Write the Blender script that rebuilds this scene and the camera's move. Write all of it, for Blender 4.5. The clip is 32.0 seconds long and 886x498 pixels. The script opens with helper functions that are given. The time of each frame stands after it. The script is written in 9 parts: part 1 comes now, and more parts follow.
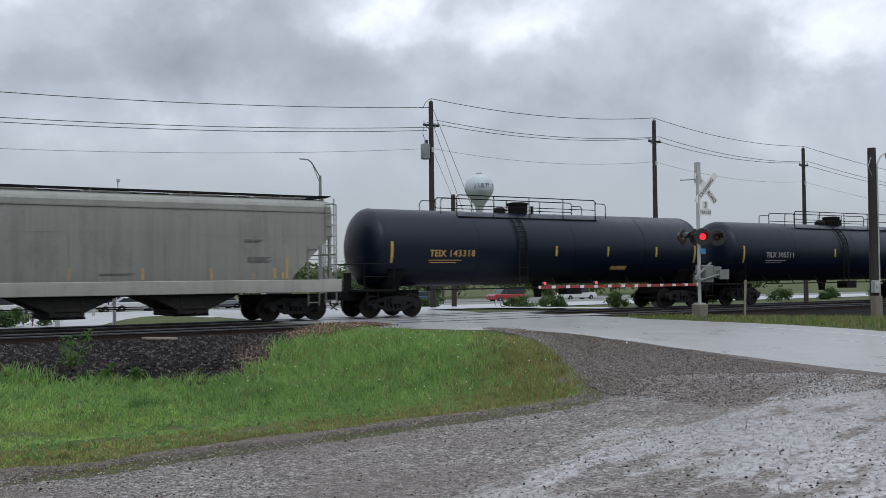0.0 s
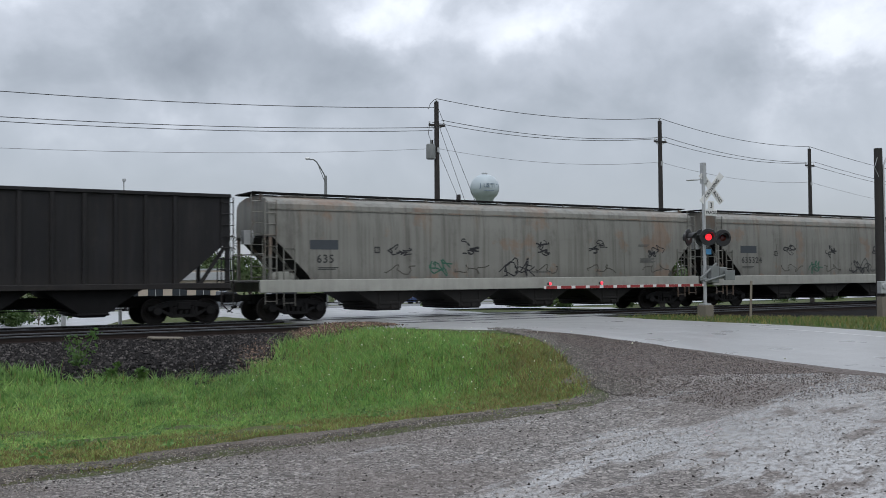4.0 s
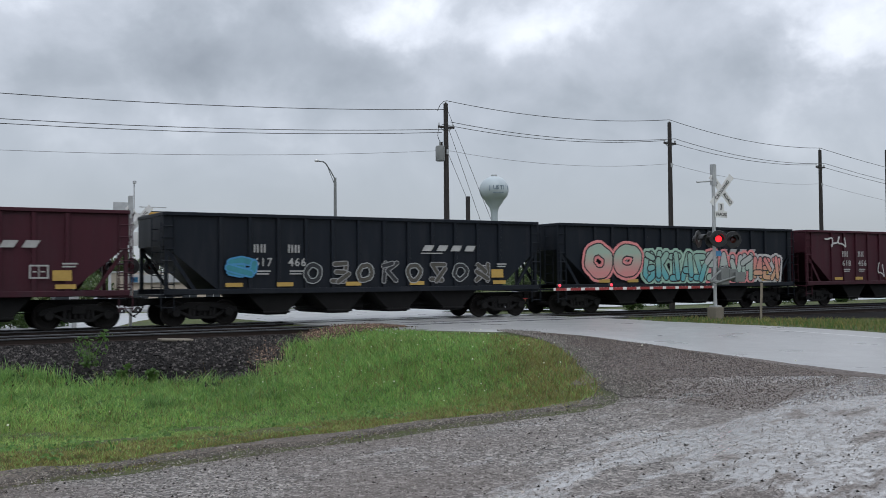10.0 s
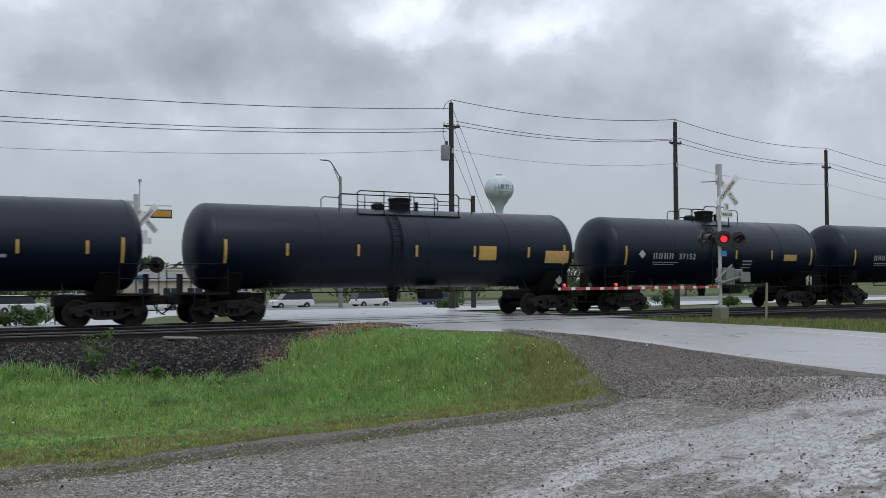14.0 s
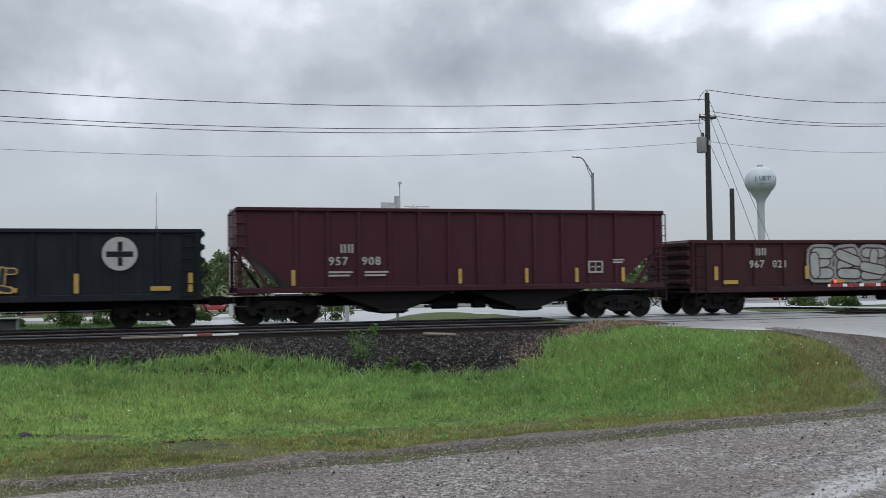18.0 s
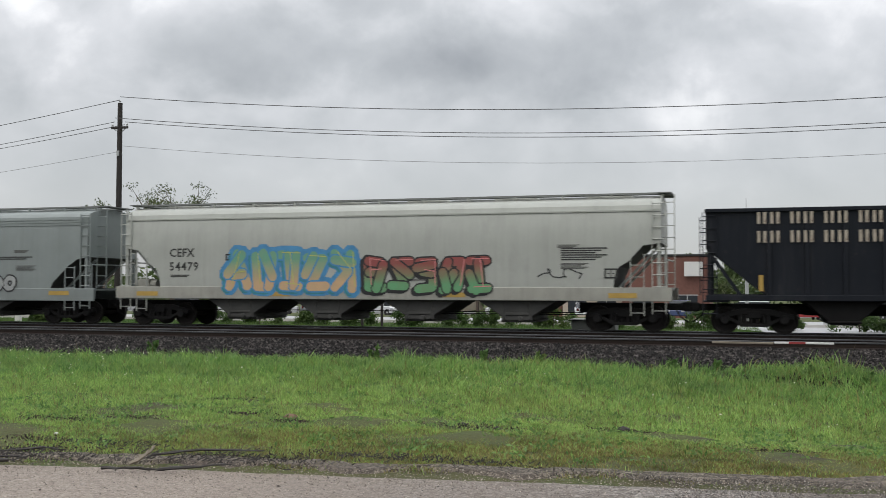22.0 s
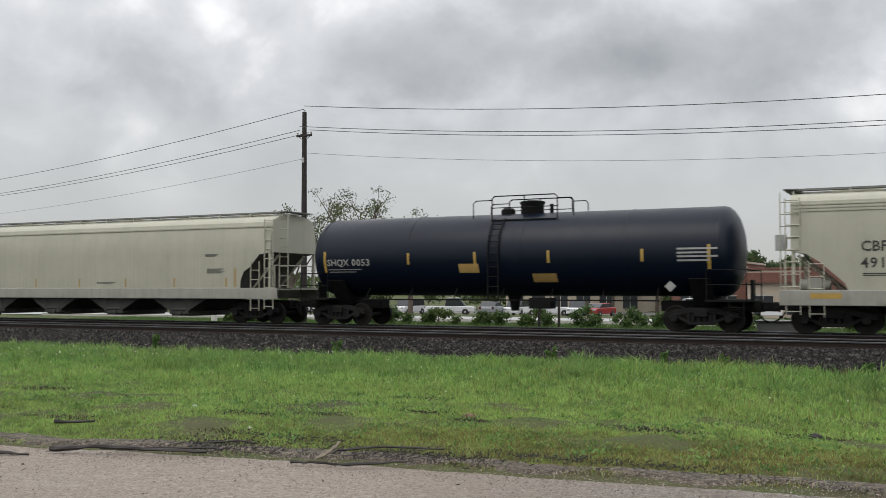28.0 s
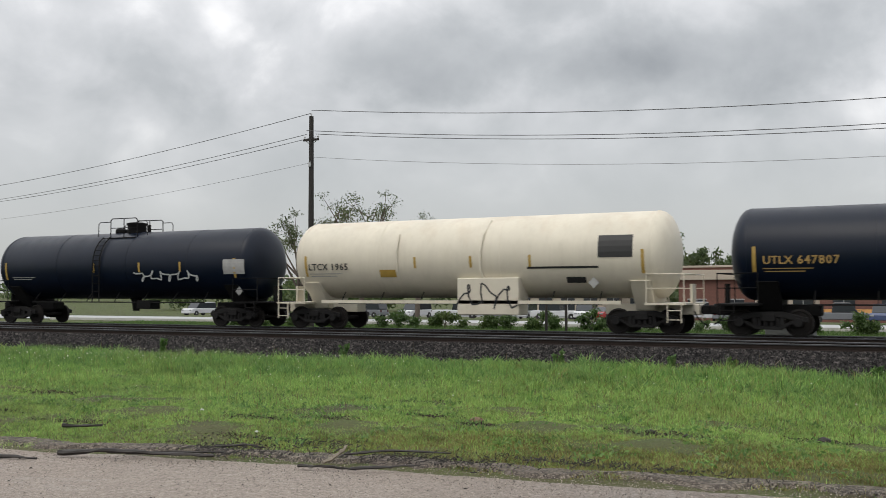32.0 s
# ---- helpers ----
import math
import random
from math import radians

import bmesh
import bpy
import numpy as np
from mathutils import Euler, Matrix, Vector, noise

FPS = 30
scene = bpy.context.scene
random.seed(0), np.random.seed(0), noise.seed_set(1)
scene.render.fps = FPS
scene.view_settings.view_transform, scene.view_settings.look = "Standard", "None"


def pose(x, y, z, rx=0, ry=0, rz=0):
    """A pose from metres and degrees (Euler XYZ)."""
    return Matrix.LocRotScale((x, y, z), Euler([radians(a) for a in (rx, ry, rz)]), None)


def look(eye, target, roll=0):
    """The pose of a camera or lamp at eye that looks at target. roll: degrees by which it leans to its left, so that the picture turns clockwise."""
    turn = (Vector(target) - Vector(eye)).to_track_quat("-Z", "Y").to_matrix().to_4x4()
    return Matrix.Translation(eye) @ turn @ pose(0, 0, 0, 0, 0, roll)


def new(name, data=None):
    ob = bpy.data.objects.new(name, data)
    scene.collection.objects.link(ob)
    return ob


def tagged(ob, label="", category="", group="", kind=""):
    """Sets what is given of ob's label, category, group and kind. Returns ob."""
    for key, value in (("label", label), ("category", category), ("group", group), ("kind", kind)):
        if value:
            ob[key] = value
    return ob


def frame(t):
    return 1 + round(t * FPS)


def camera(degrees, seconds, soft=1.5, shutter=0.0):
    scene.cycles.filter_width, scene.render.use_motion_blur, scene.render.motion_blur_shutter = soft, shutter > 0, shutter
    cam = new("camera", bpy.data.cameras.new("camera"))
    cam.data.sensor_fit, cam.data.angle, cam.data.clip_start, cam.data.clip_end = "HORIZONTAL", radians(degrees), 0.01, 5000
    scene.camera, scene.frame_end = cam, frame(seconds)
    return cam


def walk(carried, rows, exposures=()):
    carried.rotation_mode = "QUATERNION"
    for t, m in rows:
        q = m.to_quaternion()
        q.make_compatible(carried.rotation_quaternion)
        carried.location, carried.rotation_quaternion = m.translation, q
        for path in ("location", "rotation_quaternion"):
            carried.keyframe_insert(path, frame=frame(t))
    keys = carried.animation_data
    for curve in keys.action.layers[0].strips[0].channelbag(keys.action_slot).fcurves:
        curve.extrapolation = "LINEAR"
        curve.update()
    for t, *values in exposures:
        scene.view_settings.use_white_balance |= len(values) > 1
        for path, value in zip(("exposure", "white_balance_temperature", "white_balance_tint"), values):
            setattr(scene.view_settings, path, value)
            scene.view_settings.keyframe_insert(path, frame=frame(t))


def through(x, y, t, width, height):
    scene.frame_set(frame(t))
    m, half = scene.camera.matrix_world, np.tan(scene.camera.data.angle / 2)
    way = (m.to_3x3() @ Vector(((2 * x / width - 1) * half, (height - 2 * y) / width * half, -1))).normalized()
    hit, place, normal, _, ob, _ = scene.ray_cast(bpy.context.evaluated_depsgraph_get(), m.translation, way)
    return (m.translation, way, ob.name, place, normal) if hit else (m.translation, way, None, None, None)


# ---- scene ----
# eye height above the rail heads, in metres; x runs along the track, y away from the lot
EYE = 1.487
cam = camera(48.26, 32.0, soft=0.8, shutter=0.08)
PATH = [
        (0, 32.36, 1.65, -0.60), (0.5, 32.38, 1.64, -0.55), (1, 32.39, 1.64, -0.55), (1.5, 32.38, 1.65, -0.57),
        (2, 32.32, 1.64, -0.57), (2.5, 32.27, 1.63, -0.54), (3, 32.17, 1.63, -0.52), (3.5, 32.10, 1.64, -0.51),
        (5.5, 31.97, 1.70, -0.52), (6, 31.97, 1.70, -0.53), (6.5, 31.98, 1.70, -0.52), (7, 31.96, 1.69, -0.50),
        (7.5, 31.92, 1.70, -0.52), (8, 31.87, 1.72, -0.53), (8.5, 31.79, 1.75, -0.50), (9, 31.69, 1.76, -0.49),
        (9.5, 31.58, 1.77, -0.50), (10, 31.51, 1.77, -0.50), (10.5, 31.46, 1.77, -0.47), (11, 31.43, 1.75, -0.44),
        (11.5, 31.42, 1.73, -0.41), (12, 31.39, 1.73, -0.38), (12.5, 31.37, 1.70, -0.35), (13, 31.30, 1.71, -0.35),
        (13.5, 31.25, 1.72, -0.33), (15.5, 30.71, 1.68, -0.30), (16, 29.65, 1.65, -0.32), (16.5, 27.66, 1.61, -0.40),
        (17, 24.66, 1.57, -0.51), (17.5, 20.93, 1.59, -0.61), (18, 16.63, 1.69, -0.65), (18.5, 12.22, 1.84, -0.60),
        (19, 7.46, 1.91, -0.47), (19.5, 2.66, 1.91, -0.29), (20, -1.97, 1.76, -0.13), (20.5, -6.45, 1.78, -0.07),
        (21, -10.30, 1.85, -0.03), (21.5, -13.69, 1.97, 0.06), (22, -16.61, 2.16, 0.12), (22.5, -19.23, 2.28, 0.09),
        (23, -21.64, 2.36, 0.01), (23.5, -23.69, 2.31, -0.01), (24, -25.22, 2.25, -0.02), (24.5, -26.17, 2.26, -0.00),
        (25, -26.65, 2.26, 0.05), (25.5, -26.84, 2.31, 0.05), (27.5, -26.83, 2.24, -0.02), (28, -26.80, 2.20, -0.08),
        (28.5, -26.79, 2.16, -0.09), (29, -26.81, 2.18, -0.06), (29.5, -26.84, 2.24, -0.02), (30, -26.89, 2.34, -0.01),
        (30.5, -26.95, 2.42, 0.01), (31, -27.03, 2.45, 0.02), (31.5, -27.12, 2.43, -0.04), (32, -27.20, 2.42, -0.15),]
walk(cam, [(t, pose(0, 0, EYE, 90 + tilt, 0, -turn) @ pose(0, 0, 0, 0, 0, lean)) for t, turn, tilt, lean in PATH],
     exposures=[(0.0, -0.02, 6350, 10), (15.5, -0.02, 6350, 10), (18.0, 0.08, 6450, 10), (20.0, 0.20, 6700, 10), (21.0, 0.26, 6850, 10), (22.0, 0.22, 6950, 10),
                (23.0, 0.17, 7000, 10), (24.0, 0.18, 7050, 10), (32.0, 0.17, 7050, 10)])

# ---- sky and sun ----
world = bpy.data.worlds.new("overcast")
scene.world = world
world.use_nodes = True
wn, wl = world.node_tree.nodes, world.node_tree.links
wn.clear()


def wnode(kind, **values):
    n = wn.new(kind)
    for k, v in values.items():
        n.inputs[k].default_value = v
    return n


w_out, w_bg, w_bg2, w_add = wnode("ShaderNodeOutputWorld"), wnode("ShaderNodeBackground"), wnode("ShaderNodeBackground"), wnode("ShaderNodeAddShader")
sky = wn.new("ShaderNodeTexSky")
sky.sky_type, sky.sun_disc, sky.sun_elevation, sky.sun_rotation = "NISHITA", False, radians(55), radians(200)
w_bg2.inputs["Strength"].default_value = 0.012
wl.new(sky.outputs[0], w_bg2.inputs["Color"])
coord = wn.new("ShaderNodeTexCoord")
sep = wn.new("ShaderNodeSeparateXYZ")
wl.new(coord.outputs["Generated"], sep.inputs[0])


def wmath(op, a, b=None, c=None):
    n = wn.new("ShaderNodeMath")
    n.operation = op
    for i, v in enumerate((a, b, c)):
        if v is None:
            continue
        if isinstance(v, (int, float)):
            n.inputs[i].default_value = v
        else:
            wl.new(v, n.inputs[i])
    return n.outputs[0]


zz = wmath("MAXIMUM", sep.outputs["Z"], 0.0)


def wnoise(scale, detail, rough, seed, distortion=0.0, flat=1.25):
    mp = wn.new("ShaderNodeMapping")
    mp.inputs["Location"].default_value = (seed, seed * 0.7, seed * 0.3)
    mp.inputs["Scale"].default_value = (1.0, 1.0, flat)
    wl.new(coord.outputs["Generated"], mp.inputs[0])
    n = wnode("ShaderNodeTexNoise", Scale=scale, Detail=detail, Roughness=rough, Distortion=distortion)
    wl.new(mp.outputs[0], n.inputs["Vector"])
    return n.outputs["Fac"]


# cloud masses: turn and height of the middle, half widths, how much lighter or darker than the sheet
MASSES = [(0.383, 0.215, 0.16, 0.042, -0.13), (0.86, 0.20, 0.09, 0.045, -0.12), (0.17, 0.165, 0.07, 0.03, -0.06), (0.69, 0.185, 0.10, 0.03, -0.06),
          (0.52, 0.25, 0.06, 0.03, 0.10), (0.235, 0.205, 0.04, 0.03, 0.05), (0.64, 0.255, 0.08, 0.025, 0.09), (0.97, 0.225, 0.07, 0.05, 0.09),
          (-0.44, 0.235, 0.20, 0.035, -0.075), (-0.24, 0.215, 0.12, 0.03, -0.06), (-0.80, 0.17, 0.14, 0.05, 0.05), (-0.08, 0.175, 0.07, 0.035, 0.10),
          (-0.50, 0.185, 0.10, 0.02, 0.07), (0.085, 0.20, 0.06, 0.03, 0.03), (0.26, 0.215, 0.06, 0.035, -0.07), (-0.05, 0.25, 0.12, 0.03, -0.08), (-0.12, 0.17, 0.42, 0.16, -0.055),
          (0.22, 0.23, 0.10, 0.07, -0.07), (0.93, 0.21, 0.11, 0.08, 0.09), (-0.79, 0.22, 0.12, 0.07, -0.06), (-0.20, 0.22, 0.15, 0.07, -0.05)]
warp_a = wmath("MULTIPLY", wmath("SUBTRACT", wnoise(9.0, 5.0, 0.6, 11.3), 0.5), 0.22)
warp_e = wmath("MULTIPLY", wmath("SUBTRACT", wnoise(9.0, 5.0, 0.6, 23.9), 0.5), 0.10)
turn_a = wmath("ADD", wmath("ARCTAN2", sep.outputs["X"], sep.outputs["Y"]), warp_a)
high_e = wmath("ADD", sep.outputs["Z"], warp_e)
cloud = wmath("ADD", wmath("MULTIPLY", wnoise(3.4, 4.0, 0.5, 3.1, 0.2), 0.45), wmath("MULTIPLY", wnoise(8.5, 6.0, 0.52, 7.7, 0.25), 0.55))
cloud = wmath("MULTIPLY_ADD", wmath("SUBTRACT", cloud, 0.5), 0.74, 0.52)
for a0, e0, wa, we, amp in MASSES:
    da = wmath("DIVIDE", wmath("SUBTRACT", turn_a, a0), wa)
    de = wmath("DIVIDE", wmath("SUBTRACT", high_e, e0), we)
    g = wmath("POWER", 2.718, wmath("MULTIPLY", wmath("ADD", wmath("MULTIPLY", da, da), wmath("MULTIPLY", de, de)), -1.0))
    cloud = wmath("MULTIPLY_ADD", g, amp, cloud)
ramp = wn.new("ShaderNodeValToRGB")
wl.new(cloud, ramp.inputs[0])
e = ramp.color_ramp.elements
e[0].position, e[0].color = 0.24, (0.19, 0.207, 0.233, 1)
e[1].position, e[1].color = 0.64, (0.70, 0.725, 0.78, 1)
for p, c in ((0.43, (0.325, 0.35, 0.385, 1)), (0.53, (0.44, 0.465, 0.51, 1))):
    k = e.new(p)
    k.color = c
# even grey near the horizon
fade = wn.new("ShaderNodeMix")
fade.data_type = "RGBA"
low = wn.new("ShaderNodeMapRange")
low.inputs["From Min"].default_value, low.inputs["From Max"].default_value = 0.05, 0.19
wl.new(sep.outputs["Z"], low.inputs["Value"])
wl.new(low.outputs[0], fade.inputs[0])
fade.inputs[6].default_value = (0.41, 0.44, 0.48, 1)
wl.new(ramp.outputs[0], fade.inputs[7])
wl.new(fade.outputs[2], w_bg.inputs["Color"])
# an overcast dome is two to three times brighter overhead
wl.new(wmath("MULTIPLY_ADD", zz, 1.9, 0.9), w_bg.inputs["Strength"])
wl.new(w_bg.outputs[0], w_add.inputs[0])
wl.new(w_bg2.outputs[0], w_add.inputs[1])
wl.new(w_add.outputs[0], w_out.inputs[0])

sun_data = bpy.data.lights.new("sun", "SUN")
sun_data.energy, sun_data.angle, sun_data.color = 0.7, radians(35), (1.0, 0.97, 0.92)
sun = new("sun", sun_data)
sun.matrix_world = look((-12, -30, 60), (0, 10, 0))


# ---- materials ----
def material(name, rough=0.6, metal=0.0):
    m = bpy.data.materials.new(name)
    m.use_nodes = True
    nt = m.node_tree
    b = nt.nodes["Principled BSDF"]
    b.inputs["Roughness"].default_value, b.inputs["Metallic"].default_value = rough, metal
    return m, nt, b


def nz(nt, vec, scale, detail=4.0, rough=0.55, stretch=None):
    mp = nt.nodes.new("ShaderNodeMapping")
    if stretch:
        mp.inputs["Scale"].default_value = stretch
    nt.links.new(vec, mp.inputs[0])
    n = nt.nodes.new("ShaderNodeTexNoise")
    n.inputs["Scale"].default_value, n.inputs["Detail"].default_value, n.inputs["Roughness"].default_value = scale, detail, rough
    nt.links.new(mp.outputs[0], n.inputs["Vector"])
    return n.outputs["Fac"]


def ramp_of(nt, fac, stops):
    r = nt.nodes.new("ShaderNodeValToRGB")
    el = r.color_ramp.elements
    for i, (p, c) in enumerate(stops):
        k = el[i] if i < 2 else el.new(p)
        k.position = p
        k.color = (*c, 1) if len(c) == 3 else c
    nt.links.new(fac, r.inputs[0])
    return r.outputs[0]


def mixc(nt, fac, a, b, mode="MIX"):
    m = nt.nodes.new("ShaderNodeMix")
    m.data_type, m.blend_type = "RGBA", mode
    for sock, v in ((m.inputs[0], fac), (m.inputs[6], a), (m.inputs[7], b)):
        if isinstance(v, (int, float)):
            sock.default_value = v
        elif isinstance(v, tuple):
            sock.default_value = (*v, 1) if len(v) == 3 else v
        else:
            nt.links.new(v, sock)
    return m.outputs[2]


def bump(nt, b, height, strength=0.3, dist=0.02):
    n = nt.nodes.new("ShaderNodeBump")
    n.inputs["Strength"].default_value, n.inputs["Distance"].default_value = strength, dist
    nt.links.new(height, n.inputs["Height"])
    nt.links.new(n.outputs[0], b.inputs["Normal"])


def coords(nt, kind="Object"):
    return nt.nodes.new("ShaderNodeTexCoord").outputs[kind]


def world_pos(nt):
    return nt.nodes.new("ShaderNodeNewGeometry").outputs["Position"]


def zmask(nt, vec, lo, hi, axis="Z"):
    """0 below lo, 1 above hi."""
    s = nt.nodes.new("ShaderNodeSeparateXYZ")
    nt.links.new(vec, s.inputs[0])
    r = nt.nodes.new("ShaderNodeMapRange")
    r.inputs["From Min"].default_value, r.inputs["From Max"].default_value = lo, hi
    nt.links.new(s.outputs[axis], r.inputs["Value"])
    return r.outputs[0]


def mul(nt, a, b, op="MULTIPLY"):
    n = nt.nodes.new("ShaderNodeMath")
    n.operation, n.use_clamp = op, True
    for i, v in enumerate((a, b)):
        if isinstance(v, (int, float)):
            n.inputs[i].default_value = v
        else:
            nt.links.new(v, n.inputs[i])
    return n.outputs[0]


def plain(name, colour, rough=0.6, metal=0.0, var=0.25, scale=6.0, spec=0.5):
    """A surface of one colour with grain and soft stains."""
    m, nt, b = material(name, rough, metal)
    b.inputs["Specular IOR Level"].default_value = spec
    v = coords(nt)
    c = mixc(nt, nz(nt, v, scale, 5.0), tuple(x * (1 - var) for x in colour), tuple(min(1, x * (1 + var)) for x in colour))
    nt.links.new(c, b.inputs["Base Color"])
    bump(nt, b, nz(nt, v, scale * 7, 3.0), 0.15, 0.01)
    return m


def glow(name, colour, strength):
    m, nt, b = material(name, 0.4)
    b.inputs["Base Color"].default_value = (*colour, 1)
    b.inputs["Emission Color"].default_value = (*colour, 1)
    b.inputs["Emission Strength"].default_value = strength
    return m


def car_paint(name, colour, rough=0.45, dirt=0.35, dirt_colour=(0.05, 0.042, 0.035), rust=0.0, rust_from=3.0, streak=0.5, patches=0.0, spec=0.5, dust=0.0):
    """Painted steel of a railcar: blotchy fading, vertical rain streaks, road dirt, rust running from the roof line."""
    m, nt, b = material(name, rough)
    b.inputs["Specular IOR Level"].default_value = spec
    # every car and panel weathers in its own way
    shift = nt.nodes.new("ShaderNodeVectorMath")
    shift.operation = "MULTIPLY_ADD"
    own = nt.nodes.new("ShaderNodeCombineXYZ")
    nt.links.new(nt.nodes.new("ShaderNodeObjectInfo").outputs["Random"], own.inputs[0])
    nt.links.new(own.outputs[0], shift.inputs[0])
    shift.inputs[1].default_value = (90.0, 0.0, 0.0)
    nt.links.new(coords(nt), shift.inputs[2])
    v = shift.outputs[0]
    c = mixc(nt, nz(nt, v, 0.7, 5.0, 0.6), tuple(x * 0.8 for x in colour), tuple(min(1, x * 1.15) for x in colour))
    runs = ramp_of(nt, nz(nt, v, 1.0, 6.0, 0.66, (4.6, 4.6, 0.12)), [(0.46, (0, 0, 0)), (0.74, (1, 1, 1))])
    c = mixc(nt, mul(nt, runs, streak * dirt), c, dirt_colour)
    blot = ramp_of(nt, nz(nt, v, 1.1, 8.0, 0.74, (1.0, 1.0, 0.6)), [(0.54, (0, 0, 0)), (0.74, (1, 1, 1))])
    c = mixc(nt, mul(nt, blot, dirt * 0.6), c, dirt_colour)
    splash = mul(nt, zmask(nt, v, 1.9, 0.9), nz(nt, v, 2.5, 4.0))
    c = mixc(nt, mul(nt, splash, dirt * 1.3), c, dirt_colour)
    if rust:
        # runs start broad at the roof seam and taper as they fall
        starts = nz(nt, v, 1.0, 4.0, 0.62, (1.25, 1.25, 0.05))
        taper = mul(nt, zmask(nt, v, rust_from + 0.9, rust_from - 1.1), 0.26)
        r_runs = ramp_of(nt, mul(nt, starts, taper, "SUBTRACT"), [(0.43, (0, 0, 0)), (0.58, (1, 1, 1))])
        f = mul(nt, r_runs, rust)
        c = mixc(nt, f, c, mixc(nt, nz(nt, v, 2.0, 5.0), (0.42, 0.22, 0.075), (0.24, 0.095, 0.03)))
    if patches:
        f = ramp_of(nt, nz(nt, v, 0.55, 6.0, 0.62), [(0.56, (0, 0, 0)), (0.62, (1, 1, 1))])
        c = mixc(nt, mul(nt, f, patches), c, mixc(nt, nz(nt, v, 4.0, 4.0), (0.26, 0.13, 0.06), (0.12, 0.07, 0.045)))
    if dust:
        # pale dust washed into vertical smears, and worn through to brown low down
        f = ramp_of(nt, nz(nt, v, 1.0, 6.0, 0.68, (2.1, 2.1, 0.28)), [(0.50, (0, 0, 0)), (0.74, (1, 1, 1))])
        c = mixc(nt, mul(nt, f, dust), c, mixc(nt, nz(nt, v, 1.3, 4.0), (0.044, 0.049, 0.058), (0.044, 0.038, 0.037)))
        f = ramp_of(nt, nz(nt, v, 5.5, 7.0, 0.72, (1.4, 1.4, 0.7)), [(0.60, (0, 0, 0)), (0.70, (1, 1, 1))])
        c = mixc(nt, mul(nt, f, dust * 0.8), c, (0.052, 0.042, 0.038))
    nt.links.new(c, b.inputs["Base Color"])
    r = nt.nodes.new("ShaderNodeMapRange")
    nt.links.new(nz(nt, v, 1.1, 5.0, 0.6, (1.6, 1.6, 0.4)), r.inputs["Value"])
    r.inputs["To Min"].default_value, r.inputs["To Max"].default_value = rough - 0.1, rough + 0.16
    nt.links.new(r.outputs[0], b.inputs["Roughness"])
    bump(nt, b, nz(nt, v, 0.9, 2.0, 0.4), 0.06, 0.05)
    return m


def worn_mark(name, colour):
    """Old painted lettering, flaked through to dark brown steel."""
    m, nt, b = material(name, 0.65)
    v = coords(nt)
    c = mixc(nt, nz(nt, v, 2.5, 5.0), tuple(x * 0.7 for x in colour), tuple(x * 1.2 for x in colour))
    f = ramp_of(nt, nz(nt, v, 3.4, 7.0, 0.7, (1.0, 1.0, 0.6)), [(0.52, (0, 0, 0)), (0.60, (1, 1, 1))])
    c = mixc(nt, mul(nt, f, 0.85), c, mixc(nt, nz(nt, v, 6.0, 3.0), (0.030, 0.022, 0.018), (0.15, 0.085, 0.05)))
    nt.links.new(c, b.inputs["Base Color"])
    return m


M = {}
M["grey_hopper"] = car_paint("faded grey railcar paint", (0.205, 0.208, 0.185), dirt=0.6)
M["tan_hopper"] = car_paint("pale tan railcar paint", (0.40, 0.395, 0.32), dirt=0.22)
M["dirty_hopper"] = car_paint("grimy grey railcar paint", (0.185, 0.183, 0.160), dirt=0.95, patches=0.45, rust=0.12, rust_from=3.4, streak=0.8)
M["light_hopper"] = car_paint("light grey railcar paint", (0.365, 0.38, 0.35), dirt=0.22)
M["cool_hopper"] = car_paint("cool grey railcar paint", (0.215, 0.245, 0.24), dirt=0.2)
M["rusty_hopper"] = car_paint("grey railcar paint running with rust", (0.42, 0.39, 0.315), dirt=0.3, rust=0.9, rust_from=2.75)
M["rust_patch_hopper"] = car_paint("grey railcar paint with rust patches", (0.38, 0.375, 0.345), dirt=0.25, rust=0.75, rust_from=3.2, patches=0.6)
M["sill_light"] = car_paint("pale side sill paint", (0.36, 0.36, 0.32), dirt=0.4)
M["brown_hopper"] = car_paint("dark brown railcar paint", (0.014, 0.0135, 0.0145), dirt=0.5, spec=0.22, dust=0.3)
M["red_car"] = car_paint("mineral red railcar paint", (0.048, 0.0100, 0.0175), rough=0.5, spec=0.22, dirt=0.45, dirt_colour=(0.016, 0.010, 0.012), dust=0.22)
M["old_red_car"] = car_paint("blackened mineral red railcar paint", (0.043, 0.0125, 0.014), spec=0.22, rough=0.55, dirt=0.6, dirt_colour=(0.016, 0.013, 0.013), dust=0.34)
M["black_car"] = car_paint("weathered black railcar paint", (0.0042, 0.0070, 0.0120), rough=0.5, dirt=0.5, dirt_colour=(0.0125, 0.0145, 0.0190), spec=0.22, dust=0.24)
M["rusty_black_car"] = car_paint("black railcar paint worn to brown", (0.0045, 0.007, 0.012), rough=0.55, dirt=0.7, dirt_colour=(0.011, 0.0125, 0.017), spec=0.22, dust=0.30)
M["green_black_car"] = car_paint("dark green-black railcar paint", (0.0045, 0.0075, 0.0130), rough=0.5, dirt=0.55, dirt_colour=(0.0130, 0.0148, 0.0180), spec=0.22, dust=0.24)
M["tank_black"] = car_paint("black tank paint", (0.0024, 0.0068, 0.0175), rough=0.34, dirt=0.35, dirt_colour=(0.006, 0.0095, 0.0165), spec=0.27)
M["tank_white"] = car_paint("cream tank paint", (0.66, 0.61, 0.50), rough=0.45, dirt=0.2, dirt_colour=(0.25, 0.2, 0.13), rust=0.12, rust_from=3.4)
